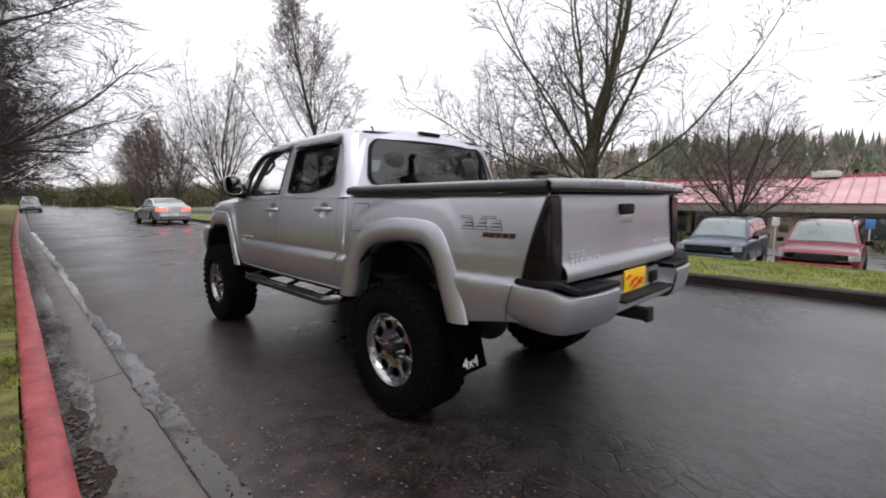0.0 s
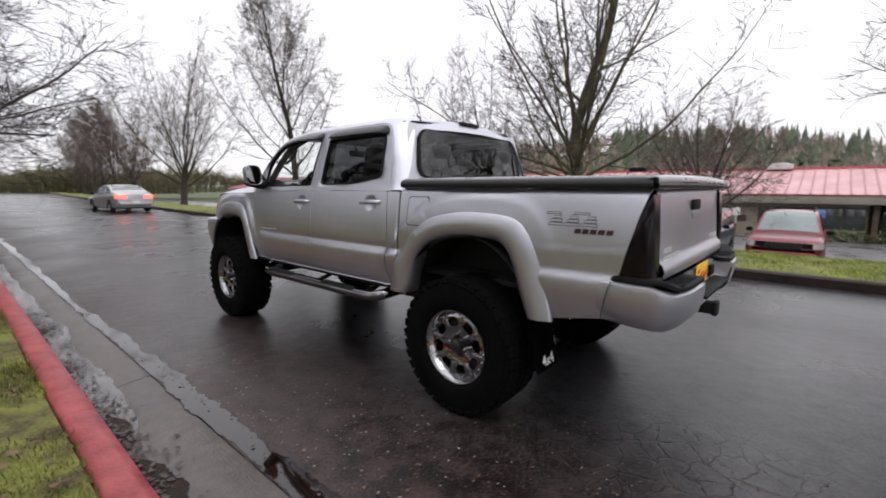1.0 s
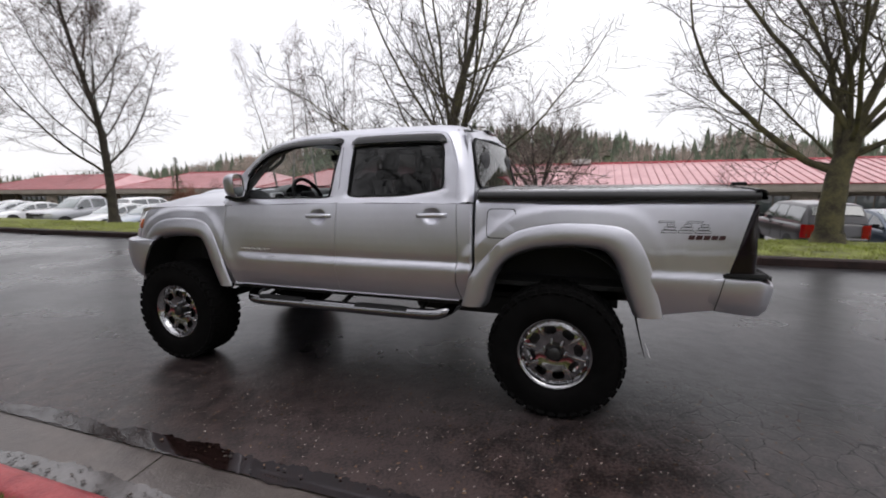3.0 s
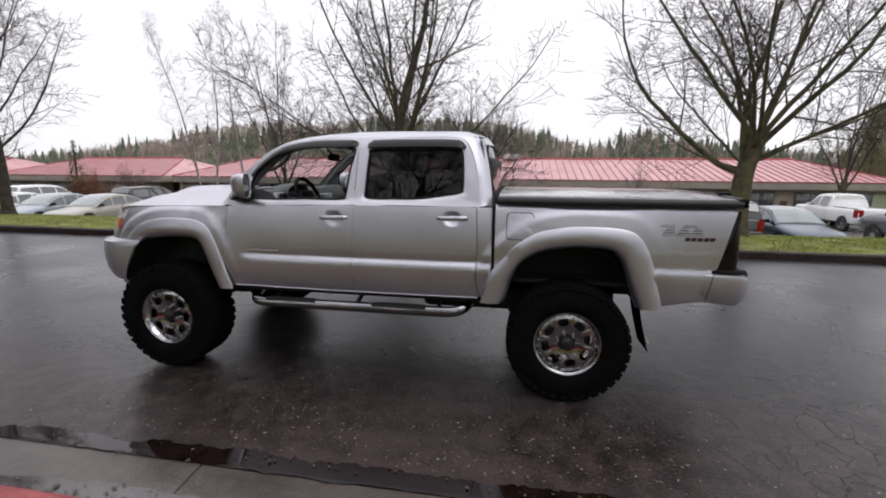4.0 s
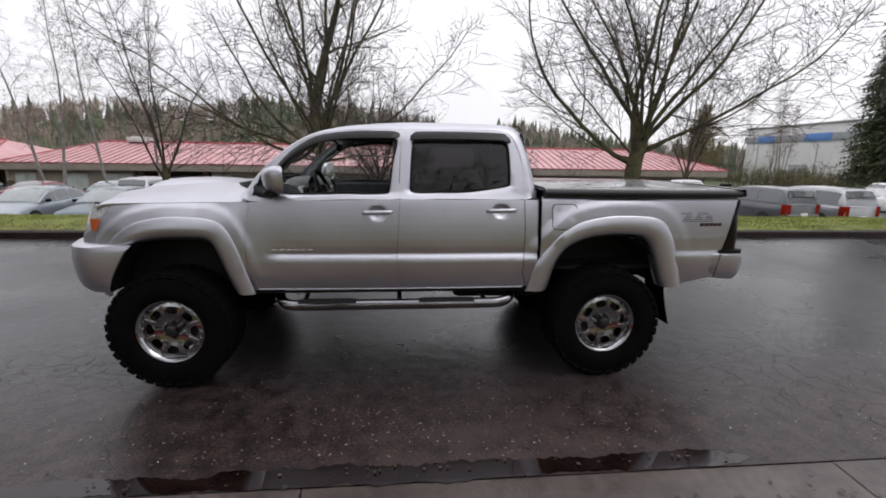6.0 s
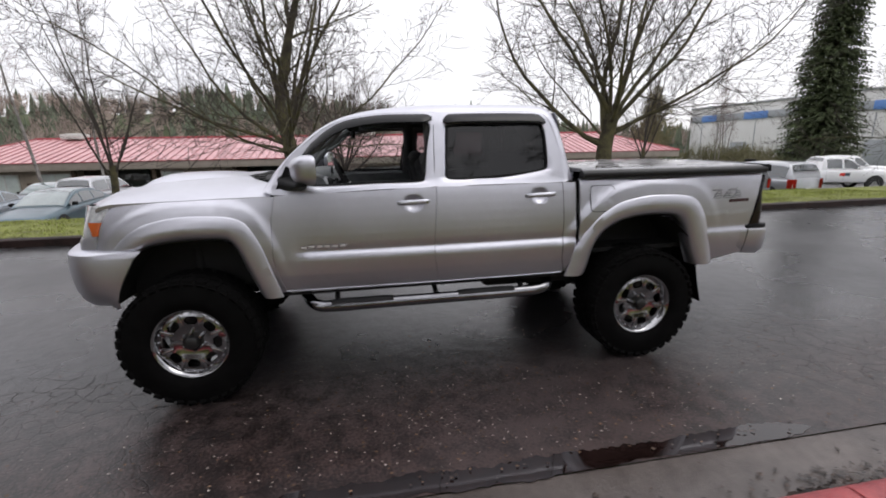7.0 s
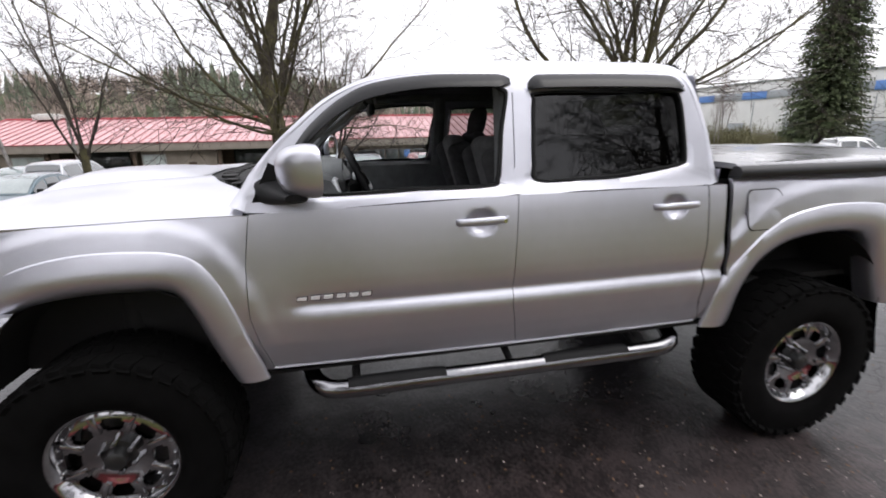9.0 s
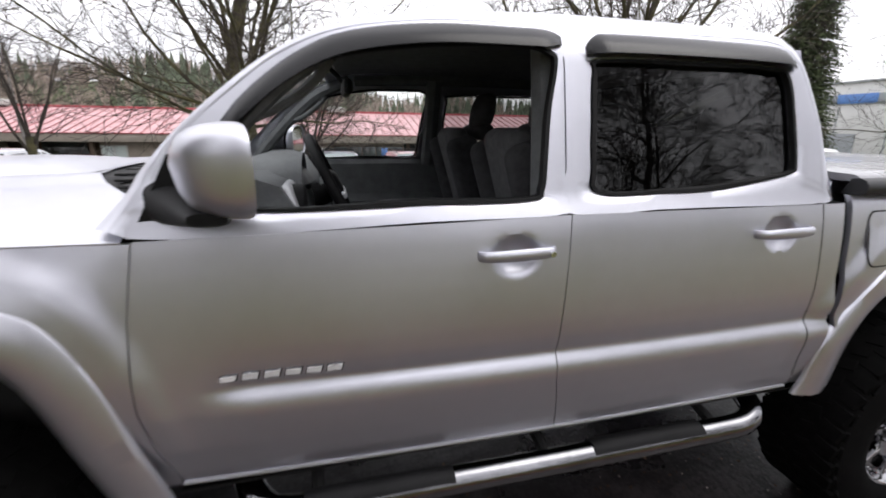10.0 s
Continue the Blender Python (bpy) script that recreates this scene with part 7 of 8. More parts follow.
conifer("big_conifer", "tall dense dark green conifer beyond the parking lot", (35.5, -45.6, -1.2), 29.0, 3.7, 5, 130, 50, power=0.72, spray=0.062, skirt=0.045)
conifer("young_cedar", "small dark green cedar beside the office wing", (27.5, 37.0, -1.5), 5.6, 1.25, 9, 30, 14, spray=0.11)
conifer("young_cedar", "dark cedar beside the far road", (-9.5, 88.0, 0.3), 13.0, 3.4, 12, 26, 14, group="roadside cedars")
conifer("young_cedar", "dark cedar beside the far road", (-8.6, 105.0, 0.3), 15.0, 3.4, 15, 26, 14, group="roadside cedars")
for i, (x, y, sx, sy, sz, mat) in enumerate(((29.6, -3.0, 0.6, 5.0, 0.8, HEDGE), (29.6, 9.3, 0.6, 2.6, 0.7, HEDGE), (29.6, 20.6, 0.7, 2.0, 0.9, HEDGE), (29.4, -13.0, 0.7, 3.0, 0.9, HEDGE), (27.6, 41.5, 0.9, 3.0, 1.9, HEDGE), (26.5, 33.5, 0.8, 2.0, 1.2, HEDGE))):
    bush("hedge", "clipped green hedge in front of the office", (x, y, -1.55), sx, sy, sz, 150, 0.10, mat, 100 + i, "hedge", "hedges by the office")
bush("red_hedge", "dull red low hedge in front of the office", (29.3, -17.5, -1.55), 0.6, 3.2, 0.8, 150, 0.10, RUST, 131, "hedge", "hedges by the office")
thicket("rust brown twiggy shrub before the office wing", (26.8, 35.0, -1.5), 0.9, 1.6, 4.6, 90, RUST, 133, "shrubs by the office", 0.02)
for i, (x, y, sx, sy, sz) in enumerate(((13.5, 112, 9, 7, 8), (24, 100, 7, 8, 7.5), (2.0, 150, 10, 6, 9), (20, 135, 12, 9, 10), (40, 120, 14, 9, 10))):
    thicket("olive brown leafless thicket at the far bend", (x, y, -0.2), sx, sy, sz, 420, OLIVE, 120 + i, "far thickets", 0.09)
for i, (x, y, sx, sy, sz) in enumerate(((36.5, -39, 2.6, 3, 3.6), (41, -43, 3.2, 3.5, 4.6), (47, -49, 4, 4, 5.2), (42, -26, 2.5, 3, 5.0), (52, -47, 3.5, 4, 5.6))):
    thicket("yellow olive shrubs before the far warehouse", (x, y, -1.8), sx, sy, sz, 130, OLIVE, 140 + i, "shrubs by the warehouse", 0.045)
for i, (x, y, sx, sy, sz) in enumerate(((-19, -14, 5, 9, 6.5), (-21, 4, 5, 9, 7.0), (-20, 22, 5, 9, 6.5), (-16, 42, 5, 11, 7.0), (-15, 66, 5, 12, 8.0), (-7.4, 30, 1.6, 8, 4.2), (-6.9, 46, 1.8, 8, 4.6), (-6.6, 62, 2.0, 9, 5.0))):
    thicket("dark brown leafless wood edge behind the verge", (x, y, 0.2), sx, sy, sz, 300, TWIG_PALE if i % 2 else OLIVE, 160 + i, "wood edge behind the verge", 0.06)

# wooded hill behind the office: the height of its treetops along y
HILL = [(-160, 3.0), (-90, 5.0), (-60, 7.0), (-42, 9.0), (-34, 11.6), (-27, 11.6), (-21, 8.6), (-14, 8.8), (-7, 11.3), (0, 13.0), (14, 15.0), (29, 15.6), (40, 17.5), (51, 15.2), (64, 14.6), (75, 16.0), (86, 14.9), (95, 13.8), (108, 10.8), (116, 9.4), (123, 10.0), (130, 7.0), (145, 5.0), (190, 3.5), (260, 3.0)]


def hill_height(x, y):
    top = float(np.interp(y, [a for a, b in HILL], [b for a, b in HILL])) - 3.9
    f = min(1.0, max(0.0, (x - 72) / 55))
    return -1.9 + (top + 1.9) * f * f * (3 - 2 * f)


b_m = bmesh.new()
sheet(b_m, [[(x, y, hill_height(x, y) + 0.4 * noise.noise((x * 0.1, y * 0.1, 3))) for x in (70, 80, 90, 100, 112, 127, 160, 230)] for y in range(-160, 261, 10)], flip=True)
solo("hill", b_m, LAND, "low wooded hill behind the office buildings", "hill", "structure")
rnd_h = random.Random(77)
con_v, con_f, dec_v, dec_f = [], [], [], []
for i in range(3400):
    y, x = rnd_h.uniform(-110, 190), rnd_h.uniform(74, 140)
    z = hill_height(x, y) - 0.3
    if noise.noise((x * 0.05, y * 0.05, 9)) + rnd_h.uniform(-0.35, 0.35) + (0.0 if y < 32 else -0.18) > 0.0:
        h = rnd_h.uniform(3.2, 7.4)
        r = h * rnd_h.uniform(0.16, 0.25)
        for k in range(6):
            f = k / 6
            z0, rr, n = z + h * (0.06 + 0.80 * f), r * (1 - f) ** 0.8, 8
            q = len(con_v)
            con_v.append((x, y, z0 + h * 0.30))
            for m in range(n):
                a, g = 6.283 * m / n + k, rr * (1.0 if m % 2 else 0.5) * rnd_h.uniform(0.7, 1.2)
                con_v.append((x + g * math.cos(a), y + g * math.sin(a), z0 + rnd_h.uniform(-0.05, 0.05) * h))
            con_f.extend((q, q + 1 + m, q + 1 + (m + 1) % n) for m in range(n))
    else:
        h, r = rnd_h.uniform(3.6, 6.4), rnd_h.uniform(0.8, 1.5)
        for k in range(34):
            a, g = rnd_h.random() * 6.283, rnd_h.random() ** 0.6
            f = rnd_h.random() ** 0.7
            p = Vector((x + r * g * f * math.cos(a), y + r * g * f * math.sin(a), z + h * (0.15 + 0.62 * f)))
            d = Vector((0.5 * g * math.cos(a), 0.5 * g * math.sin(a), 1)).normalized() * rnd_h.uniform(0.7, 1.7)
            s = Vector((rnd_h.uniform(-1, 1), rnd_h.uniform(-1, 1), 0.1)).normalized() * rnd_h.uniform(0.05, 0.11)
            q = len(dec_v)
            dec_v.extend([p - s, p + s, p + d])
            dec_f.append((q, q + 1, q + 2))
for name, vv, ff, mat, label in (("hill_conifers", con_v, con_f, NEEDLE_HAZED, "distant conifers on the hill in haze-paled green"), ("hill_woods", dec_v, dec_f, BROWN_HAZED, "distant bare woods on the hill in haze-paled brown")):
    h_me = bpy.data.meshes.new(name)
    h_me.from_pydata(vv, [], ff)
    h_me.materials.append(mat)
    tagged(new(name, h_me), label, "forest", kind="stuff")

# ---- warehouse with a blue band, its long face across the far end of the lot ----
WARE = material("pale_warehouse_panel", (0.62, 0.62, 0.61), 0.7, vary=0.06, scale=0.4)
# the band's grey is paled; haze is put into its colour
WARE_BAND = material("hazed_grey_warehouse_band", (0.30, 0.32, 0.335), 0.6, vary=0.08, scale=0.5)
WARE_BLUE = material("blue_warehouse_sign", (0.10, 0.22, 0.52), 0.5, vary=0.05, scale=1)
ware = thing("warehouse", "long pale warehouse with a grey and blue band", "building", (38.0, -64.0, -2.2))
for name, mat, c, s, label in (("wall", WARE, (0, -15, 5.1), (78, 30, 10.2), "pale panel wall"), ("band", WARE_BAND, (0, -14.9, 8.15), (78.3, 30.2, 1.15), "grey band"), ("roof_edge", WARE_BAND, (0, -15, 10.25), (78.5, 30.5, 0.25), "grey roof edge")):
    g = bmesh.new()
    box(g, c, s, 0.03)
    part(name, g, mat, ware, label)
for x, w in ((24.0, 4.6), (34.2, 3.6), (4.0, 4.6)):
    g = bmesh.new()
    box(g, (x, 0.24, 8.15), (w, 0.08, 1.18), 0.01)
    part("sign_panel", g, WARE_BLUE, ware, "plain blue panel")
for i in range(6):
    g = bmesh.new()
    box(g, (-28 + i * 11, 0.05, 2.0), (3.4, 0.2, 3.6), 0.03)
    part("loading_door", g, WARE_BAND, ware, "grey loading door")
for i in range(13):
    g = bmesh.new()
    box(g, (-36 + i * 6, 0.02, 3.6), (0.12, 0.10, 7.2))
    part("panel_rib", g, WARE_BAND, ware)

# ---- parked cars ----
def car_paint(name, c, metal=0.3, rough=0.3):
    return material(name, c, rough, metal, 0.04, 3.0, coat=0.6)


PAINTS = {"red": car_paint("red_car_paint", (0.19, 0.010, 0.022), 0.1), "silver": car_paint("silver_car_paint", (0.42, 0.43, 0.45), 0.6), "dark": car_paint("black_car_paint", (0.015, 0.013, 0.016), 0.1),
          "blue": car_paint("slate_blue_car_paint", (0.06, 0.085, 0.12), 0.4), "teal": car_paint("teal_car_paint", (0.07, 0.115, 0.14), 0.4), "white": car_paint("white_car_paint", (0.72, 0.73, 0.74), 0.0),
          "grey": car_paint("grey_car_paint", (0.12, 0.125, 0.135), 0.4), "pale": car_paint("pale_blue_grey_paint", (0.30, 0.34, 0.38), 0.5), "beige": car_paint("beige_car_paint", (0.38, 0.36, 0.31), 0.4)}
CAR_TYRE = material("car_tyre", (0.014, 0.014, 0.014), 0.7, vary=0.2, scale=10)
CAR_LAMP = material("car_headlamp", (0.70, 0.71, 0.71), 0.22, 0.0, 0.15, 20, coat=0.6)
CAR_RIM = material("alloy_rim", (0.4, 0.4, 0.41), 0.3, 0.9, 0.1, 10)
CAR_GLASS = material("car_window_glass", (0.030, 0.040, 0.043), 0.04, vary=0.2, scale=1.5, spec=1.0, coat=1.0)
# paler than the side glass: part of the sky's reflection is in this colour
CAR_SCREEN_PALED = material("sky_paled_windscreen_glass", (0.13, 0.17, 0.17), 0.04, vary=0.15, scale=1.5, spec=1.0, coat=1.0)
# length, width, sill, wheel radius, then side profiles from the nose (0) to the tail (1):
# the bonnet-belt-boot line, and the roof line over the cabin
SPECS = {
    "sedan": (4.65, 1.80, 0.22, 0.33, ((0, 0.58), (0.02, 0.68), (0.08, 0.76), (0.20, 0.86), (0.30, 0.93), (0.45, 0.96), (0.62, 0.99), (0.80, 1.04), (0.93, 1.06), (0.985, 1.00), (1, 0.90)),
              ((0.27, 0.92), (0.33, 1.10), (0.42, 1.34), (0.50, 1.43), (0.58, 1.455), (0.68, 1.42), (0.77, 1.28), (0.86, 1.05)), (0.30, 0.475, 0.63, 0.80)),
    "suv": (4.45, 1.80, 0.42, 0.36, ((0, 0.95), (0.02, 1.03), (0.06, 1.08), (0.20, 1.12), (0.28, 1.14), (0.5, 1.15), (0.8, 1.16), (0.985, 1.16), (1, 1.10)),
            ((0.27, 1.14), (0.33, 1.42), (0.385, 1.66), (0.43, 1.73), (0.6, 1.77), (0.85, 1.75), (0.93, 1.71), (0.975, 1.40), (0.99, 1.16)), (0.30, 0.49, 0.68, 0.93)),
    "van": (4.85, 1.92, 0.30, 0.35, ((0, 0.80), (0.02, 0.90), (0.07, 0.98), (0.18, 1.05), (0.26, 1.08), (0.5, 1.09), (0.8, 1.10), (0.985, 1.10), (1, 1.02)),
            ((0.22, 1.06), (0.29, 1.32), (0.37, 1.62), (0.44, 1.74), (0.6, 1.79), (0.85, 1.77), (0.93, 1.72), (0.975, 1.40), (0.99, 1.10)), (0.27, 0.47, 0.68, 0.94)),
    "pickup": (5.7, 1.98, 0.45, 0.40, ((0, 1.00), (0.015, 1.08), (0.05, 1.13), (0.18, 1.17), (0.27, 1.19), (0.5, 1.20), (0.62, 1.20), (0.64, 1.22), (0.99, 1.23), (1, 1.18)),
               ((0.26, 1.18), (0.31, 1.48), (0.36, 1.78), (0.40, 1.86), (0.50, 1.90), (0.58, 1.87), (0.61, 1.62), (0.625, 1.20)), (0.285, 0.435, 0.585)),
}


def car(kind, paint, label, at, turn, group="parked cars", rack=False, lit=False):
    L, W, low, wr, belt_line, roof_line, posts = SPECS[kind]
    h = W / 2
    c = thing("parked_" + kind if not lit else "moving_" + kind, label, kind, at, group, turn=turn)
    body = PAINTS[paint]
    bu, bz = [p[0] for p in belt_line], [p[1] for p in belt_line]
    ru, rz = [p[0] for p in roof_line], [p[1] for p in roof_line]

    def along(u):
        return L / 2 - u * L

    def plan(u):
        """The half width, rounded in at both ends."""
        return h * (1 - 0.22 * max(0.0, 1 - u / 0.10) ** 2.2 - 0.14 * max(0.0, (u - 0.92) / 0.08) ** 2.2)

    def belt(u):
        return float(np.interp(u, bu, bz))

    def roof_at(u):
        return float(np.interp(u, ru, rz))
    stations = sorted(set([0, 0.006, 0.015, 0.03, 0.05, 0.08, 0.12, 0.97, 0.985, 0.994, 1.0] + [k / 24 for k in range(4, 24)]))
    bm = bmesh.new()
    rows = []
    for u in stations:
        top, w, y = belt(u), plan(u), along(u)
        tuck = 0.10 * max(0.0, 1 - u / 0.03) + 0.08 * max(0.0, (u - 0.97) / 0.03)
        b = low + tuck
        half = [(0.30 * w, b), (0.80 * w, b), (0.955 * w, b + 0.05), (0.985 * w, b + 0.14), (1.0 * w, b + 0.30), (1.0 * w, (b + top) / 2 + 0.06), (0.99 * w, top - 0.20), (0.965 * w, top - 0.10), (0.93 * w, top - 0.035), (0.86 * w, top), (0.6 * w, top + 0.025), (0.25 * w, top + 0.035)]
        rows.append([(x, y, z) for x, z in half] + [(-x, y, z) for x, z in reversed(half)])
    vs = sheet(bm, rows, close_u=True)
    cap(bm, vs[0], True)
    cap(bm, vs[-1])
    bmesh.ops.recalc_face_normals(bm, faces=bm.faces[:])
    part("body", bm, body, c, "", 50)

    def side(u, f):
        """The cabin's side: f from 0 at the belt to 1 at the roof's edge."""
        z0, z1 = belt(u) - 0.01, roof_at(u)
        lean = 0.16 * (z1 - z0) / 0.5
        return Vector((plan(u) * 0.93 - lean * f ** 1.35, along(u), z0 + (z1 - z0) * f * 0.965))
    u0, u1 = ru[0], ru[-1]
    cabs = [u0 + (u1 - u0) * k / 22 for k in range(23)]
    bm = bmesh.new()
    rows = []
    for u in cabs:
        z1 = roof_at(u)
        half = [side(u, f) for f in (0, 0.35, 0.7, 0.9, 1.0)]
        e = half[-1].x
        half += [Vector((e * g, along(u), z1 + 0.030 * (1 - g * g) - 0.012 * g ** 4 * (z1 > belt(u) + 0.2))) for g in (0.94, 0.8, 0.5, 0.2)]
        rows.append(half + [Vector((-p.x, p.y, p.z)) for p in reversed(half)])
    sheet(bm, rows)
    bmesh.ops.recalc_face_normals(bm, faces=bm.faces[:])
    part("cabin", bm, body, c, "", 50)
    top_z = max(rz)
    # side glass between the posts, following the cabin's curve
    for s in (-1, 1):
        for a, b in zip(posts, posts[1:]):
            g = bmesh.new()
            rows = []
            for k in range(6):
                u = a + 0.012 + (b - a - 0.018) * k / 5
                hi = 0.84 if roof_at(u) - belt(u) > 0.16 else 0.5
                rows.append([Vector((s * (side(u, f).x + 0.007), side(u, f).y, side(u, f).z)) for f in (0.10, 0.45, hi)])
            sheet(g, rows, flip=s < 0)
            part("side_window", g, CAR_GLASS, c, "dark side window", 50)
    peak = next(k for k, p in enumerate(roof_line) if p[1] > top_z - 0.07)
    last = max(k for k, p in enumerate(roof_line) if p[1] > top_z - 0.09)
    for name, a, b, mat in (("windscreen", ru[0] + 0.012, ru[peak] - 0.004, CAR_SCREEN_PALED), ("rear_window", ru[last] + 0.008, ru[-1] - (0.05 if kind == "sedan" else 0.016), CAR_GLASS)):
        g = bmesh.new()
        rows = []
        for k in range(6):
            u = a + (b - a) * k / 5
            if kind in ("suv", "van", "pickup") and name == "rear_window" and roof_at(u) < belt(u) + 0.08:
                continue
            e = side(u, 1.0).x * 0.90
            rows.append([Vector((e * q, along(u) + (0.012 if name == "windscreen" else -0.012), roof_at(u) + 0.030 * (1 - q * q) + 0.010)) for q in (-1, -0.6, -0.2, 0.2, 0.6, 1)])
        sheet(g, rows)
        bmesh.ops.recalc_face_normals(g, faces=g.faces[:])
        part(name, g, mat, c, "", 60)
    if kind == "pickup":
        g = bmesh.new()
        box(g, (0, along(0.81), 1.232), (W - 0.26, L * 0.33, 0.03), 0.005)
        part("bed_well", g, CAR_TYRE, c, "dark open bed")
    for sx in (-1, 1):
        for y in (L / 2 - 0.90, -L / 2 + 0.92):
            g = bmesh.new()
            arc = [(wr + 0.055) * Vector((math.cos(t), math.sin(t))) for t in np.linspace(-0.35, math.pi + 0.35, 20)]
            sheet(g, [[(sx * (h + o), y + p.x * q, wr + p.y * q) for p in arc] for q, o in ((1.0, 0.003), (0.3, 0.003))], flip=sx > 0)
            part("wheel_arch", g, CAR_TYRE, c, "", 30)
            g = bmesh.new()
            p = [(wr * 0.60, 0.03), (wr * 0.66, 0.0), (wr * 0.92, 0.0), (wr, 0.03), (wr, 0.17), (wr * 0.9, 0.2)]
            lathe(g, [(r, -sx * d) for r, d in p], (sx * (h + 0.012), y, wr), "x", 28)
            tob = part("tyre", g, CAR_TYRE, c, "", 40)
            g = bmesh.new()
            lathe(g, [(0.001, -sx * 0.02), (wr * 0.16, -sx * 0.015), (wr * 0.20, -sx * 0.05)], (sx * (h + 0.012), y, wr), "x", 16)
            for k in range(5):
                box(g, (0, 0, 0), (0.02, wr * 0.16, wr * 0.50), 0.005, Matrix.Translation((sx * (h - 0.008), y, wr)) @ Matrix.Rotation(6.283 * k / 5, 4, "X") @ Matrix.Translation((0, 0, wr * 0.38)), 1)
            lathe(g, [(wr * 0.58, -sx * 0.035), (wr * 0.62, -sx * 0.006), (wr * 0.67, -sx * 0.02)], (sx * (h + 0.012), y, wr), "x", 28)
            part("rim", g, CAR_RIM, tob, "", 40)
    nose_z, tail_z = belt(0.03), belt(0.97)
    # lamps that wrap round the corners
    for mat, name in ((RED_LENS if not lit else BRAKE_ON, "tail_lamp"), (CAR_LAMP, "headlamp")):
        for sx in (-1, 1):
            g = bmesh.new()
            tall = kind in ("suv", "van", "pickup") and name == "tail_lamp"
            z0, z1 = (tail_z - (0.42 if tall else 0.26), tail_z - (0.02 if tall else 0.10)) if name == "tail_lamp" else (nose_z - 0.20, nose_z - 0.055)
            us = (0.999, 0.992, 0.98, 0.965) if name == "tail_lamp" else (0.002, 0.012, 0.03, 0.055)
            inner = 0.74 if tall else 0.50
            end = along(us[0]) + (-0.012 if name == "tail_lamp" else 0.012)
            rows = []
            for z in (z0, (z0 + z1) / 2, z1):
                row = [Vector((sx * plan(us[0]) * inner, end, z)), Vector((sx * plan(us[0]) * 0.9, end, z))]
                rows.append(row + [Vector((sx * (plan(u) + 0.008), along(u), z)) for u in us])
            sheet(g, rows, flip=sx > 0)
            bmesh.ops.solidify(g, geom=g.faces[:], thickness=0.012)
            part(name, g, mat, c, "", 50)
    for y, z in ((-L / 2 - 0.01, low + 0.24), (L / 2 + 0.01, low + 0.22)):
        g = bmesh.new()
        box(g, (0, y, z), (W * 0.82, 0.12, 0.19), 0.05, None, 3)
        part("bumper", g, body if kind != "pickup" else CHROME, c)
    g = bmesh.new()
    box(g, (0, -L / 2 - 0.075, low + 0.32), (0.31, 0.012, 0.15), 0.004)
    part("plate", g, WHITE_PAINT, c, "plain pale plate")
    g = bmesh.new()
    if kind == "suv":
        box(g, (0, L / 2 + 0.004, nose_z - 0.15), (h * 0.94, 0.02, 0.20), 0.01)
        for i in range(8):
            box(g, (-h * 0.45 + h * 0.90 * (i + 0.5) / 8, L / 2 + 0.022, nose_z - 0.15), (h * 0.03, 0.03, 0.19), 0.006)
    else:
        box(g, (0, L / 2 + 0.012, nose_z - 0.15), (h * 0.80, 0.03, 0.12), 0.012)
        box(g, (0, L / 2 + 0.058, low + 0.16), (h * 1.0, 0.03, 0.10), 0.012)
    part("grille", g, CAR_TYRE, c, "dark grille")
    for sx in (-1, 1):
        g = bmesh.new()
        u = posts[0] + 0.035
        box(g, (sx * (h + 0.06), along(u), belt(u) + 0.07), (0.18, 0.10, 0.13), 0.04, None, 3)
        part("door_mirror", g, BLACK_TRIM if paint != "white" else body, c)
        for a, b in zip(posts, posts[1:3]):
            g = bmesh.new()
            u = b - 0.035
            box(g, (sx * (h + 0.0), along(u), belt(u) - 0.13), (0.03, 0.17, 0.03), 0.008)
            part("door_handle", g, body, c)
            g = bmesh.new()
            tube(g, [(sx * h * 1.002, along(b), low + 0.15), (sx * h * 1.002, along(b), (low + belt(b)) / 2), (sx * h * 0.975, along(b), belt(b) - 0.10)], 0.006, 4, False)
            part("door_gap", g, CAR_TYRE, c)
    if rack:
        g = bmesh.new()
        a, b, e = along(ru[last]) + 0.1, along(ru[peak]) - 0.15, h * 0.62
        for sx in (-1, 1):
            tube(g, [(sx * e, a, top_z), (sx * e, a + 0.05, top_z + 0.07), (sx * e, b - 0.05, top_z + 0.07), (sx * e, b, top_z)], 0.020, 6)
        for y in (a + 0.2, (a + b) / 2, b - 0.2):
            tube(g, [(-e, y, top_z + 0.07), (e, y, top_z + 0.07)], 0.016, 6)
        part("roof_rack", g, BLACK_TRIM, c, "black roof rack")
    return c


def lot_z(x):
    return float(np.interp(x, [11.1, 14, 20, 29], [-0.97, -1.05, -1.25, -1.50])) + 0.012


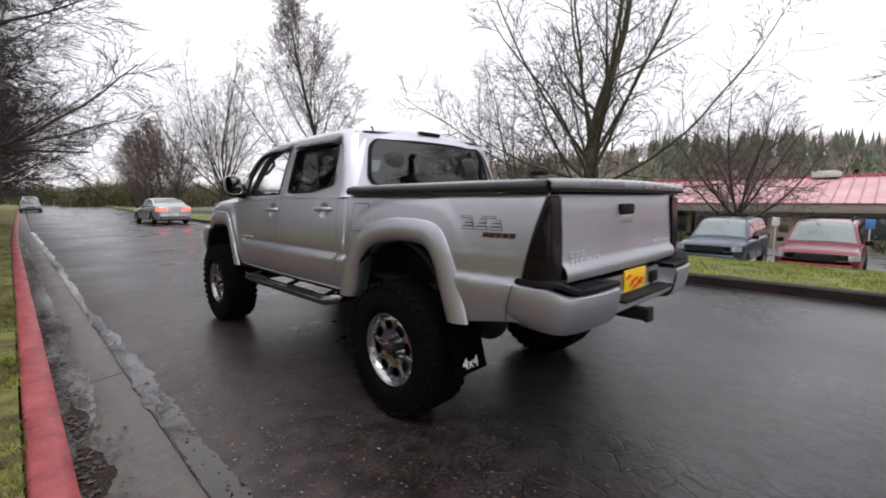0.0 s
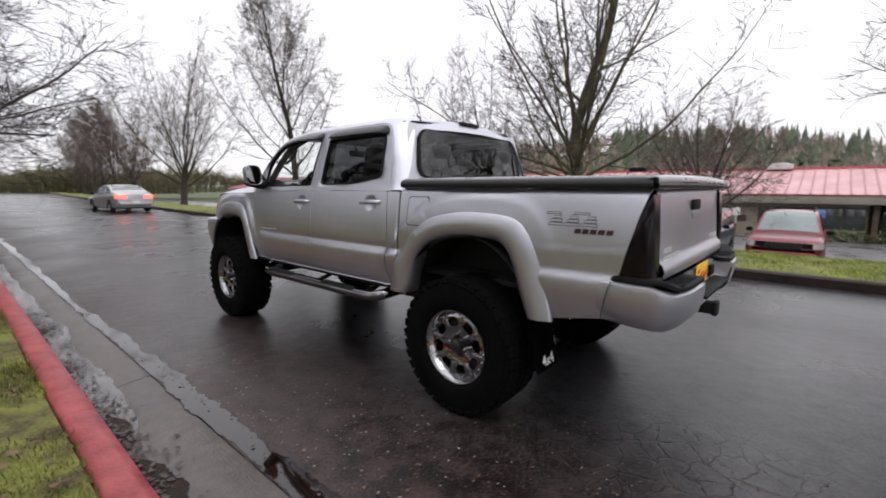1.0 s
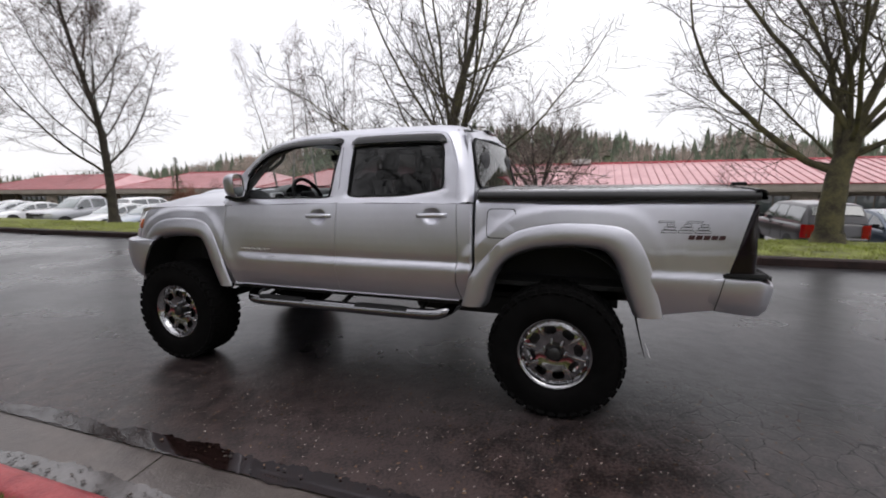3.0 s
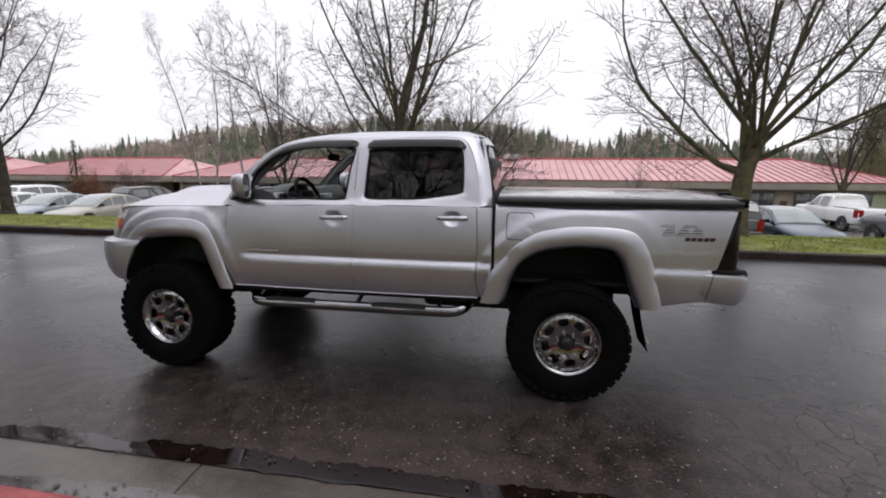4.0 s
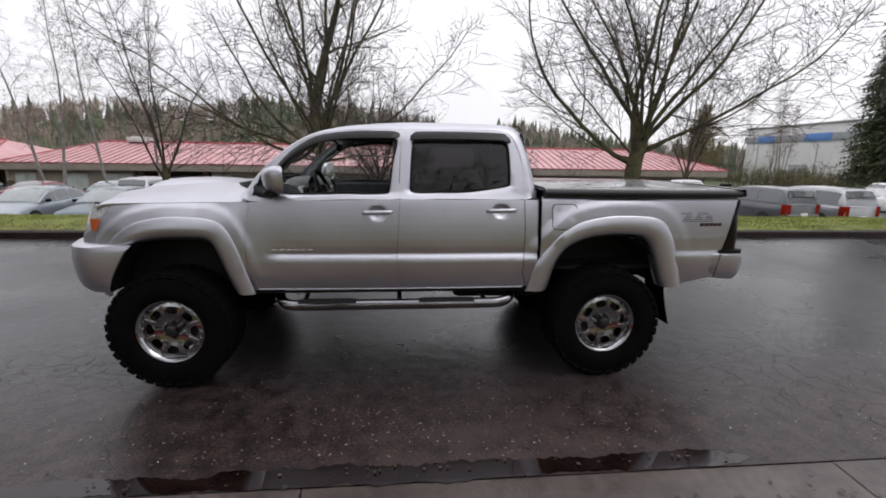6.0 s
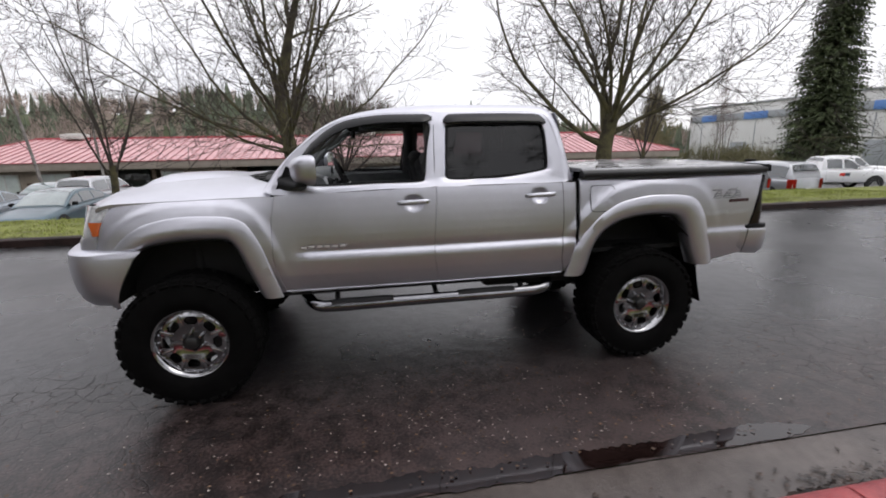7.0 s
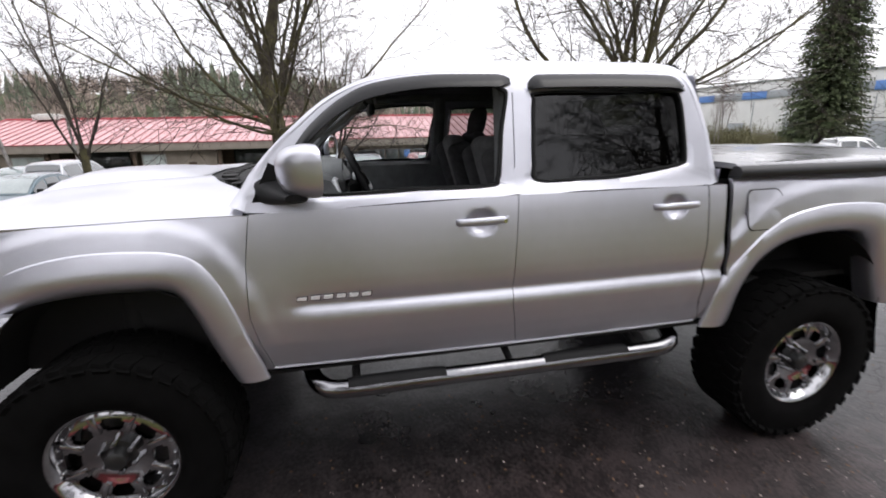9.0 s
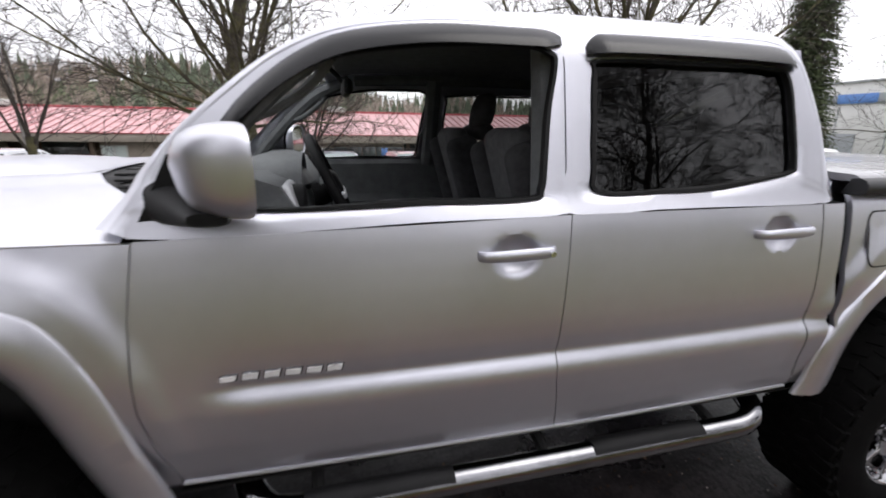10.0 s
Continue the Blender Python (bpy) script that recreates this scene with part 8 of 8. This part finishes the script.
for kind, paint, label, x, y, turn, rack in (
        ("suv", "blue", "slate blue boxy suv parked nose to the grass strip", 14.9, 1.75, 90, True),
        ("suv", "red", "red boxy suv with a roof rack parked facing the road", 14.5, -0.85, 90, True),
        ("suv", "dark", "black suv parked with its tail to the road", 14.5, -6.9, -88, False),
        ("sedan", "blue", "slate blue sedan parked facing the grass strip", 14.4, -9.4, 92, False),
        ("suv", "grey", "dark grey wagon parked with its tail to the road", 14.3, -14.2, -86, False),
        ("van", "silver", "big silver suv parked beside the wagon", 14.6, -17.0, -88, False),
        ("pickup", "white", "white pickup parked across the lot with its tail to the road", 24.0, -17.3, -92, False),
        ("pickup", "white", "white work pickup with coloured door panels", 17.5, -24.5, 160, False),
        ("pickup", "white", "white pickup parked behind another one", 21.5, -30.5, 165, False),
        ("sedan", "teal", "dark teal sedan parked facing the grass strip", 14.4, 12.9, 90, False),
        ("sedan", "pale", "pale blue grey sedan parked facing the strip", 14.4, 15.8, 92, False),
        ("sedan", "beige", "beige sedan parked facing the grass strip", 14.4, 20.6, 88, False),
        ("sedan", "pale", "light grey sedan parked near the street tree", 14.4, 23.4, 90, False),
        ("sedan", "white", "white sedan parked facing the grass strip", 14.4, 26.2, 90, False),
        ("pickup", "silver", "grey pickup parked at the end of the row", 14.8, 29.4, 90, False),
        ("van", "white", "white van parked in the second row", 22.0, 33.5, -90, False),
        ("van", "dark", "dark suv parked with its tail lights to the road", 22.3, 25.2, -92, False),
        ("sedan", "red", "red sedan parked in the second row", 23.5, 22.2, -88, False),
        ("sedan", "grey", "grey sedan parked close to the office", 24.0, 18.9, 90, False),
        ("van", "silver", "silver minivan parked in the second row", 22.5, 15.6, -90, False),
        ("sedan", "white", "white sedan parked far along the lot", 16.5, 38.0, 80, False),
        ("sedan", "silver", "silver sedan parked far along the lot", 18.5, 44.0, 80, False),
        ("sedan", "white", "white car beyond the far strip", 22.0, 52.0, 70, False)):
    made = car(kind, paint, label, (x, y, lot_z(x)), turn, rack=rack)
    if "coloured" in label:
        for k, mat in enumerate((PAINTS["blue"], RED_INK)):
            for sx in (-1, 1):
                g = bmesh.new()
                box(g, (sx * 0.992, 0.55 - k * 0.25, 0.92), (0.008, 0.25, 0.16))
                part("door_panel_mark", g, mat, made)
car("sedan", "silver", "silver sedan with lit brake lights driving away", (3.75, 28.0, 0.012), 4, "cars on the road", lit=True)
car("sedan", "grey", "dark sedan parked at the far kerb", (-0.9, 66.0, 0.01), 180, "cars on the road")
car("suv", "silver", "pale car parked behind the dark sedan", (-0.7, 73.0, 0.01), 180, "cars on the road")



# ---- small signs by the office hedge ----
def sign_post(label, at, mat):
    s = thing("sign_post", label, "sign", at, "parking signs")
    g = bmesh.new()
    tube(g, [(0, 0, 0), (0, 0, 1.75)], 0.035, 8)
    part("post", g, FRAME_PALE, s, "pale post")
    g = bmesh.new()
    box(g, (-0.05, 0, 1.55), (0.02, 0.36, 0.46), 0.008)
    part("panel", g, mat, s)


sign_post("white parking sign on a thin pale post", (27.3, 2.25, -1.47), WHITE_PAINT)
sign_post("blue parking sign on a thin pale post", (27.3, -1.48, -1.47), WARE_BLUE)


# ---- grass, litter, water and mud along the kerb ----
GRASS = material("grass_blades", (0.085, 0.068, 0.025), 0.7, vary=0, scale=3.6, color2=(0.215, 0.245, 0.040), island=0.9)
GRASS_GREEN = material("green_grass_blades", (0.150, 0.160, 0.036), 0.7, vary=0, scale=1.6, color2=(0.260, 0.310, 0.052), island=0.9)
PALE_GRIT = material("pale_grit", (0.20, 0.17, 0.15), 0.5, vary=0, scale=9, color2=(0.42, 0.37, 0.33), island=0.9)
LEAF = material("dead_leaf", (0.05, 0.03, 0.02), 0.75, vary=0, scale=9, color2=(0.14, 0.085, 0.05), island=0.8)
WATER = material("standing_water", (0.010, 0.0055, 0.0050), 0.04, vary=0.4, scale=9, spec=0.55, bump=0.012, bump_scale=9)
WET_FILM = material("wet_concrete_film", (0.05, 0.045, 0.044), 0.06, vary=0, scale=5, color2=(0.11, 0.10, 0.098), spec=0.65, bump=0.015, bump_scale=9)


def grass_field(name, x0, x1, y0, y1, n, h, ground, seed, label, mat=GRASS):
    rnd = random.Random(seed)
    verts, faces = [], []
    for _ in range(n):
        x, y = rnd.uniform(x0, x1), rnd.uniform(y0, y1)
        dens = noise.noise((x * 1.6, y * 1.6, seed))
        if dens < rnd.uniform(-0.5, 0.1):
            continue
        z = ground(x)
        hh = h * rnd.uniform(0.4, 1.1) * (0.75 + 0.5 * dens)
        a = rnd.uniform(0, 6.283)
        w = h * 0.10
        lx, ly = rnd.gauss(0, 0.5) * hh, rnd.gauss(0, 0.5) * hh
        i = len(verts)
        verts += [(x - math.cos(a) * w, y - math.sin(a) * w, z - 0.01), (x + math.cos(a) * w, y + math.sin(a) * w, z - 0.01), (x + lx, y + ly, z + hh)]
        faces.append((i, i + 1, i + 2))
    me = bpy.data.meshes.new(name)
    me.from_pydata(verts, [], faces)
    me.materials.append(mat)
    return tagged(new(name, me), label, "grass", kind="stuff")


def near_ground(x):
    return float(np.interp(x, [-12, -6, -4, -3.2, -2.68], [0.34, 0.26, 0.19, 0.145, 0.115]))


def far_ground(x):
    return float(np.interp(x, [5.5, 6.2, 7.2, 8.4, 9.4, 10.0, 10.6], [0.135, 0.13, 0.09, 0.0, -0.08, -0.12, -0.52]))


grass_field("verge_grass", -4.4, -2.66, -1.5, 7.0, 64000, 0.045, near_ground, 1, "short mossy grass on the verge")
grass_field("verge_grass", -5.5, -2.66, 7.0, 30.0, 22000, 0.07, near_ground, 2, "grass along the far verge")
grass_field("strip_grass", 5.50, 10.0, -14.0, 0.0, 34000, 0.075, far_ground, 3, "bright green grass on the strip", GRASS_GREEN)
grass_field("strip_grass", 5.50, 10.0, 0.0, 24.0, 34000, 0.075, far_ground, 4, "bright green grass on the strip", GRASS_GREEN)


def litter(name, spots, n, size, seed, label, mat):
    """Flat curled leaves and scraps."""
    rnd = random.Random(seed)
    bm = bmesh.new()
    for _ in range(n):
        x, y, z = spots(rnd)
        a = rnd.uniform(0, 6.283)
        s = size * rnd.uniform(0.4, 1.2)
        pts = []
        for k in range(5):
            b = a + 6.283 * k / 5
            r = s * rnd.uniform(0.45, 1.0)
            pts.append(bm.verts.new((x + r * math.cos(b), y + r * math.sin(b), z + 0.003 + rnd.uniform(0, 0.3) * s)))
        bm.faces.new(pts)
    return solo(name, bm, mat, label, "litter", "stuff", smooth=0)


KERB_LEAVES = material("wet_kerb_leaves", (0.012, 0.008, 0.006), 0.35, vary=0, scale=12, color2=(0.050, 0.030, 0.020), spec=0.5, island=0.9)
CLUMPS = [random.Random(5).uniform(-2, 0.8) for _ in range(12)] + [random.Random(6 + i).uniform(-1.5, 4.5) for i in range(26)] + [random.Random(40 + i).uniform(4, 18) for i in range(18)]
litter("leaf_litter", lambda r: (-2.49 + abs(r.gauss(0, 0.085)), r.choice(CLUMPS) + r.gauss(0, 0.20), -0.012), 1600, 0.020, 21, "dark wet leaf litter in the gutter by the kerb", KERB_LEAVES)
litter("leaf_litter", lambda r: (r.uniform(-4.2, -2.68), r.uniform(-1.5, 9), near_ground(-3.2) + 0.02), 700, 0.030, 22, "brown dead leaves on the verge", LEAF)
litter("road_grit", lambda r: (-1.90 + abs(r.gauss(0, 0.8)), r.gauss(1.0, 2.0), 0.006), 850, 0.0070, 23, "pale gravel grains on the road", PALE_GRIT)
litter("leaf_litter", lambda r: (r.uniform(-2.0, -0.2), r.gauss(0.8, 1.9), 0.008), 900, 0.012, 24, "scattered dark leaf scraps on the road", LEAF)
litter("leaf_litter", lambda r: (r.uniform(-2.3, 4.0), r.uniform(-3, 14), 0.010), 160, 0.020, 26, "scattered dark leaves on the road", KERB_LEAVES)


def blot(name, x0, x1, y0, y1, z, mat, label, seed, step=0.012, edge=0.05, category="puddle"):
    """A thin film with a ragged outline lying along the gutter."""
    bm = bmesh.new()
    rows = []
    n = int((y1 - y0) / step)

    def ragged(y, s):
        return edge * (0.9 * noise.noise((y * 1.1, s, 0)) + 0.45 * noise.noise((y * 5.0, s, 2)) + 0.28 * noise.noise((y * 19.0, s, 4)) + 0.16 * noise.noise((y * 55.0, s, 6)))
    for i in range(n + 1):
        y = y0 + (y1 - y0) * i / n
        f = min(1.0, (y - y0) / 0.25, (y1 - y) / 0.25) ** 0.6
        a, b = x0 + 0.5 * ragged(y, seed), x1 + ragged(y, seed + 7)
        b = max(b, a + 0.004)
        m = a + (b - a) * 0.4
        rows.append([(m + (a - m) * f, y, z), (m, y, z + 0.0004), (m + (b - m) * f, y, z)])
    sheet(bm, rows, flip=True)
    return solo(name, bm, mat, label, category, "structure")


for k, (y0, y1, x0, x1, step) in enumerate(((-0.45, 2.75, -2.056, -1.915, 0.012), (2.55, 4.6, -2.056, -1.955, 0.012), (4.2, 6.6, -2.056, -2.000, 0.012), (6.2, 9.5, -2.056, -1.955, 0.03), (9.2, 24.0, -2.056, -1.930, 0.05))):
    blot("puddle", x0, x1, y0, y1, 0.0026 + 0.0003 * k, WATER, "dark shining water standing along the gutter joint", 3 + k, step, 0.085)
for k, (y0, y1, x1) in enumerate(((-1.2, -0.5, -2.41), (-0.4, 0.3, -2.38), (0.35, 1.0, -2.36), (1.1, 1.7, -2.40), (2.3, 3.0, -2.45), (3.4, 4.4, -2.46))):
    blot("mud_patch", -2.503, x1, y0, y1, -0.0150, MUD, "dark leaf mud caked against the red kerb", 80 + k, 0.012, 0.09, "mud")
litter("leaf_litter", lambda r: (-2.00 + r.gauss(0, 0.055), r.uniform(-0.5, 3.2), 0.010), 34, 0.015, 25, "dark wet leaf scraps in the gutter joint", KERB_LEAVES)
for k, (y0, y1, x0, x1) in enumerate(((1.2, 4.9, -2.50, -2.29), (4.6, 7.9, -2.50, -2.31), (7.4, 11.0, -2.50, -2.33), (10.6, 18.5, -2.50, -2.35))):
    blot("puddle", x0, x1, y0, y1, -0.0160 + 0.0004 * k, WET_FILM, "shallow bright water film in the gutter", 50 + k, 0.02, 0.075)
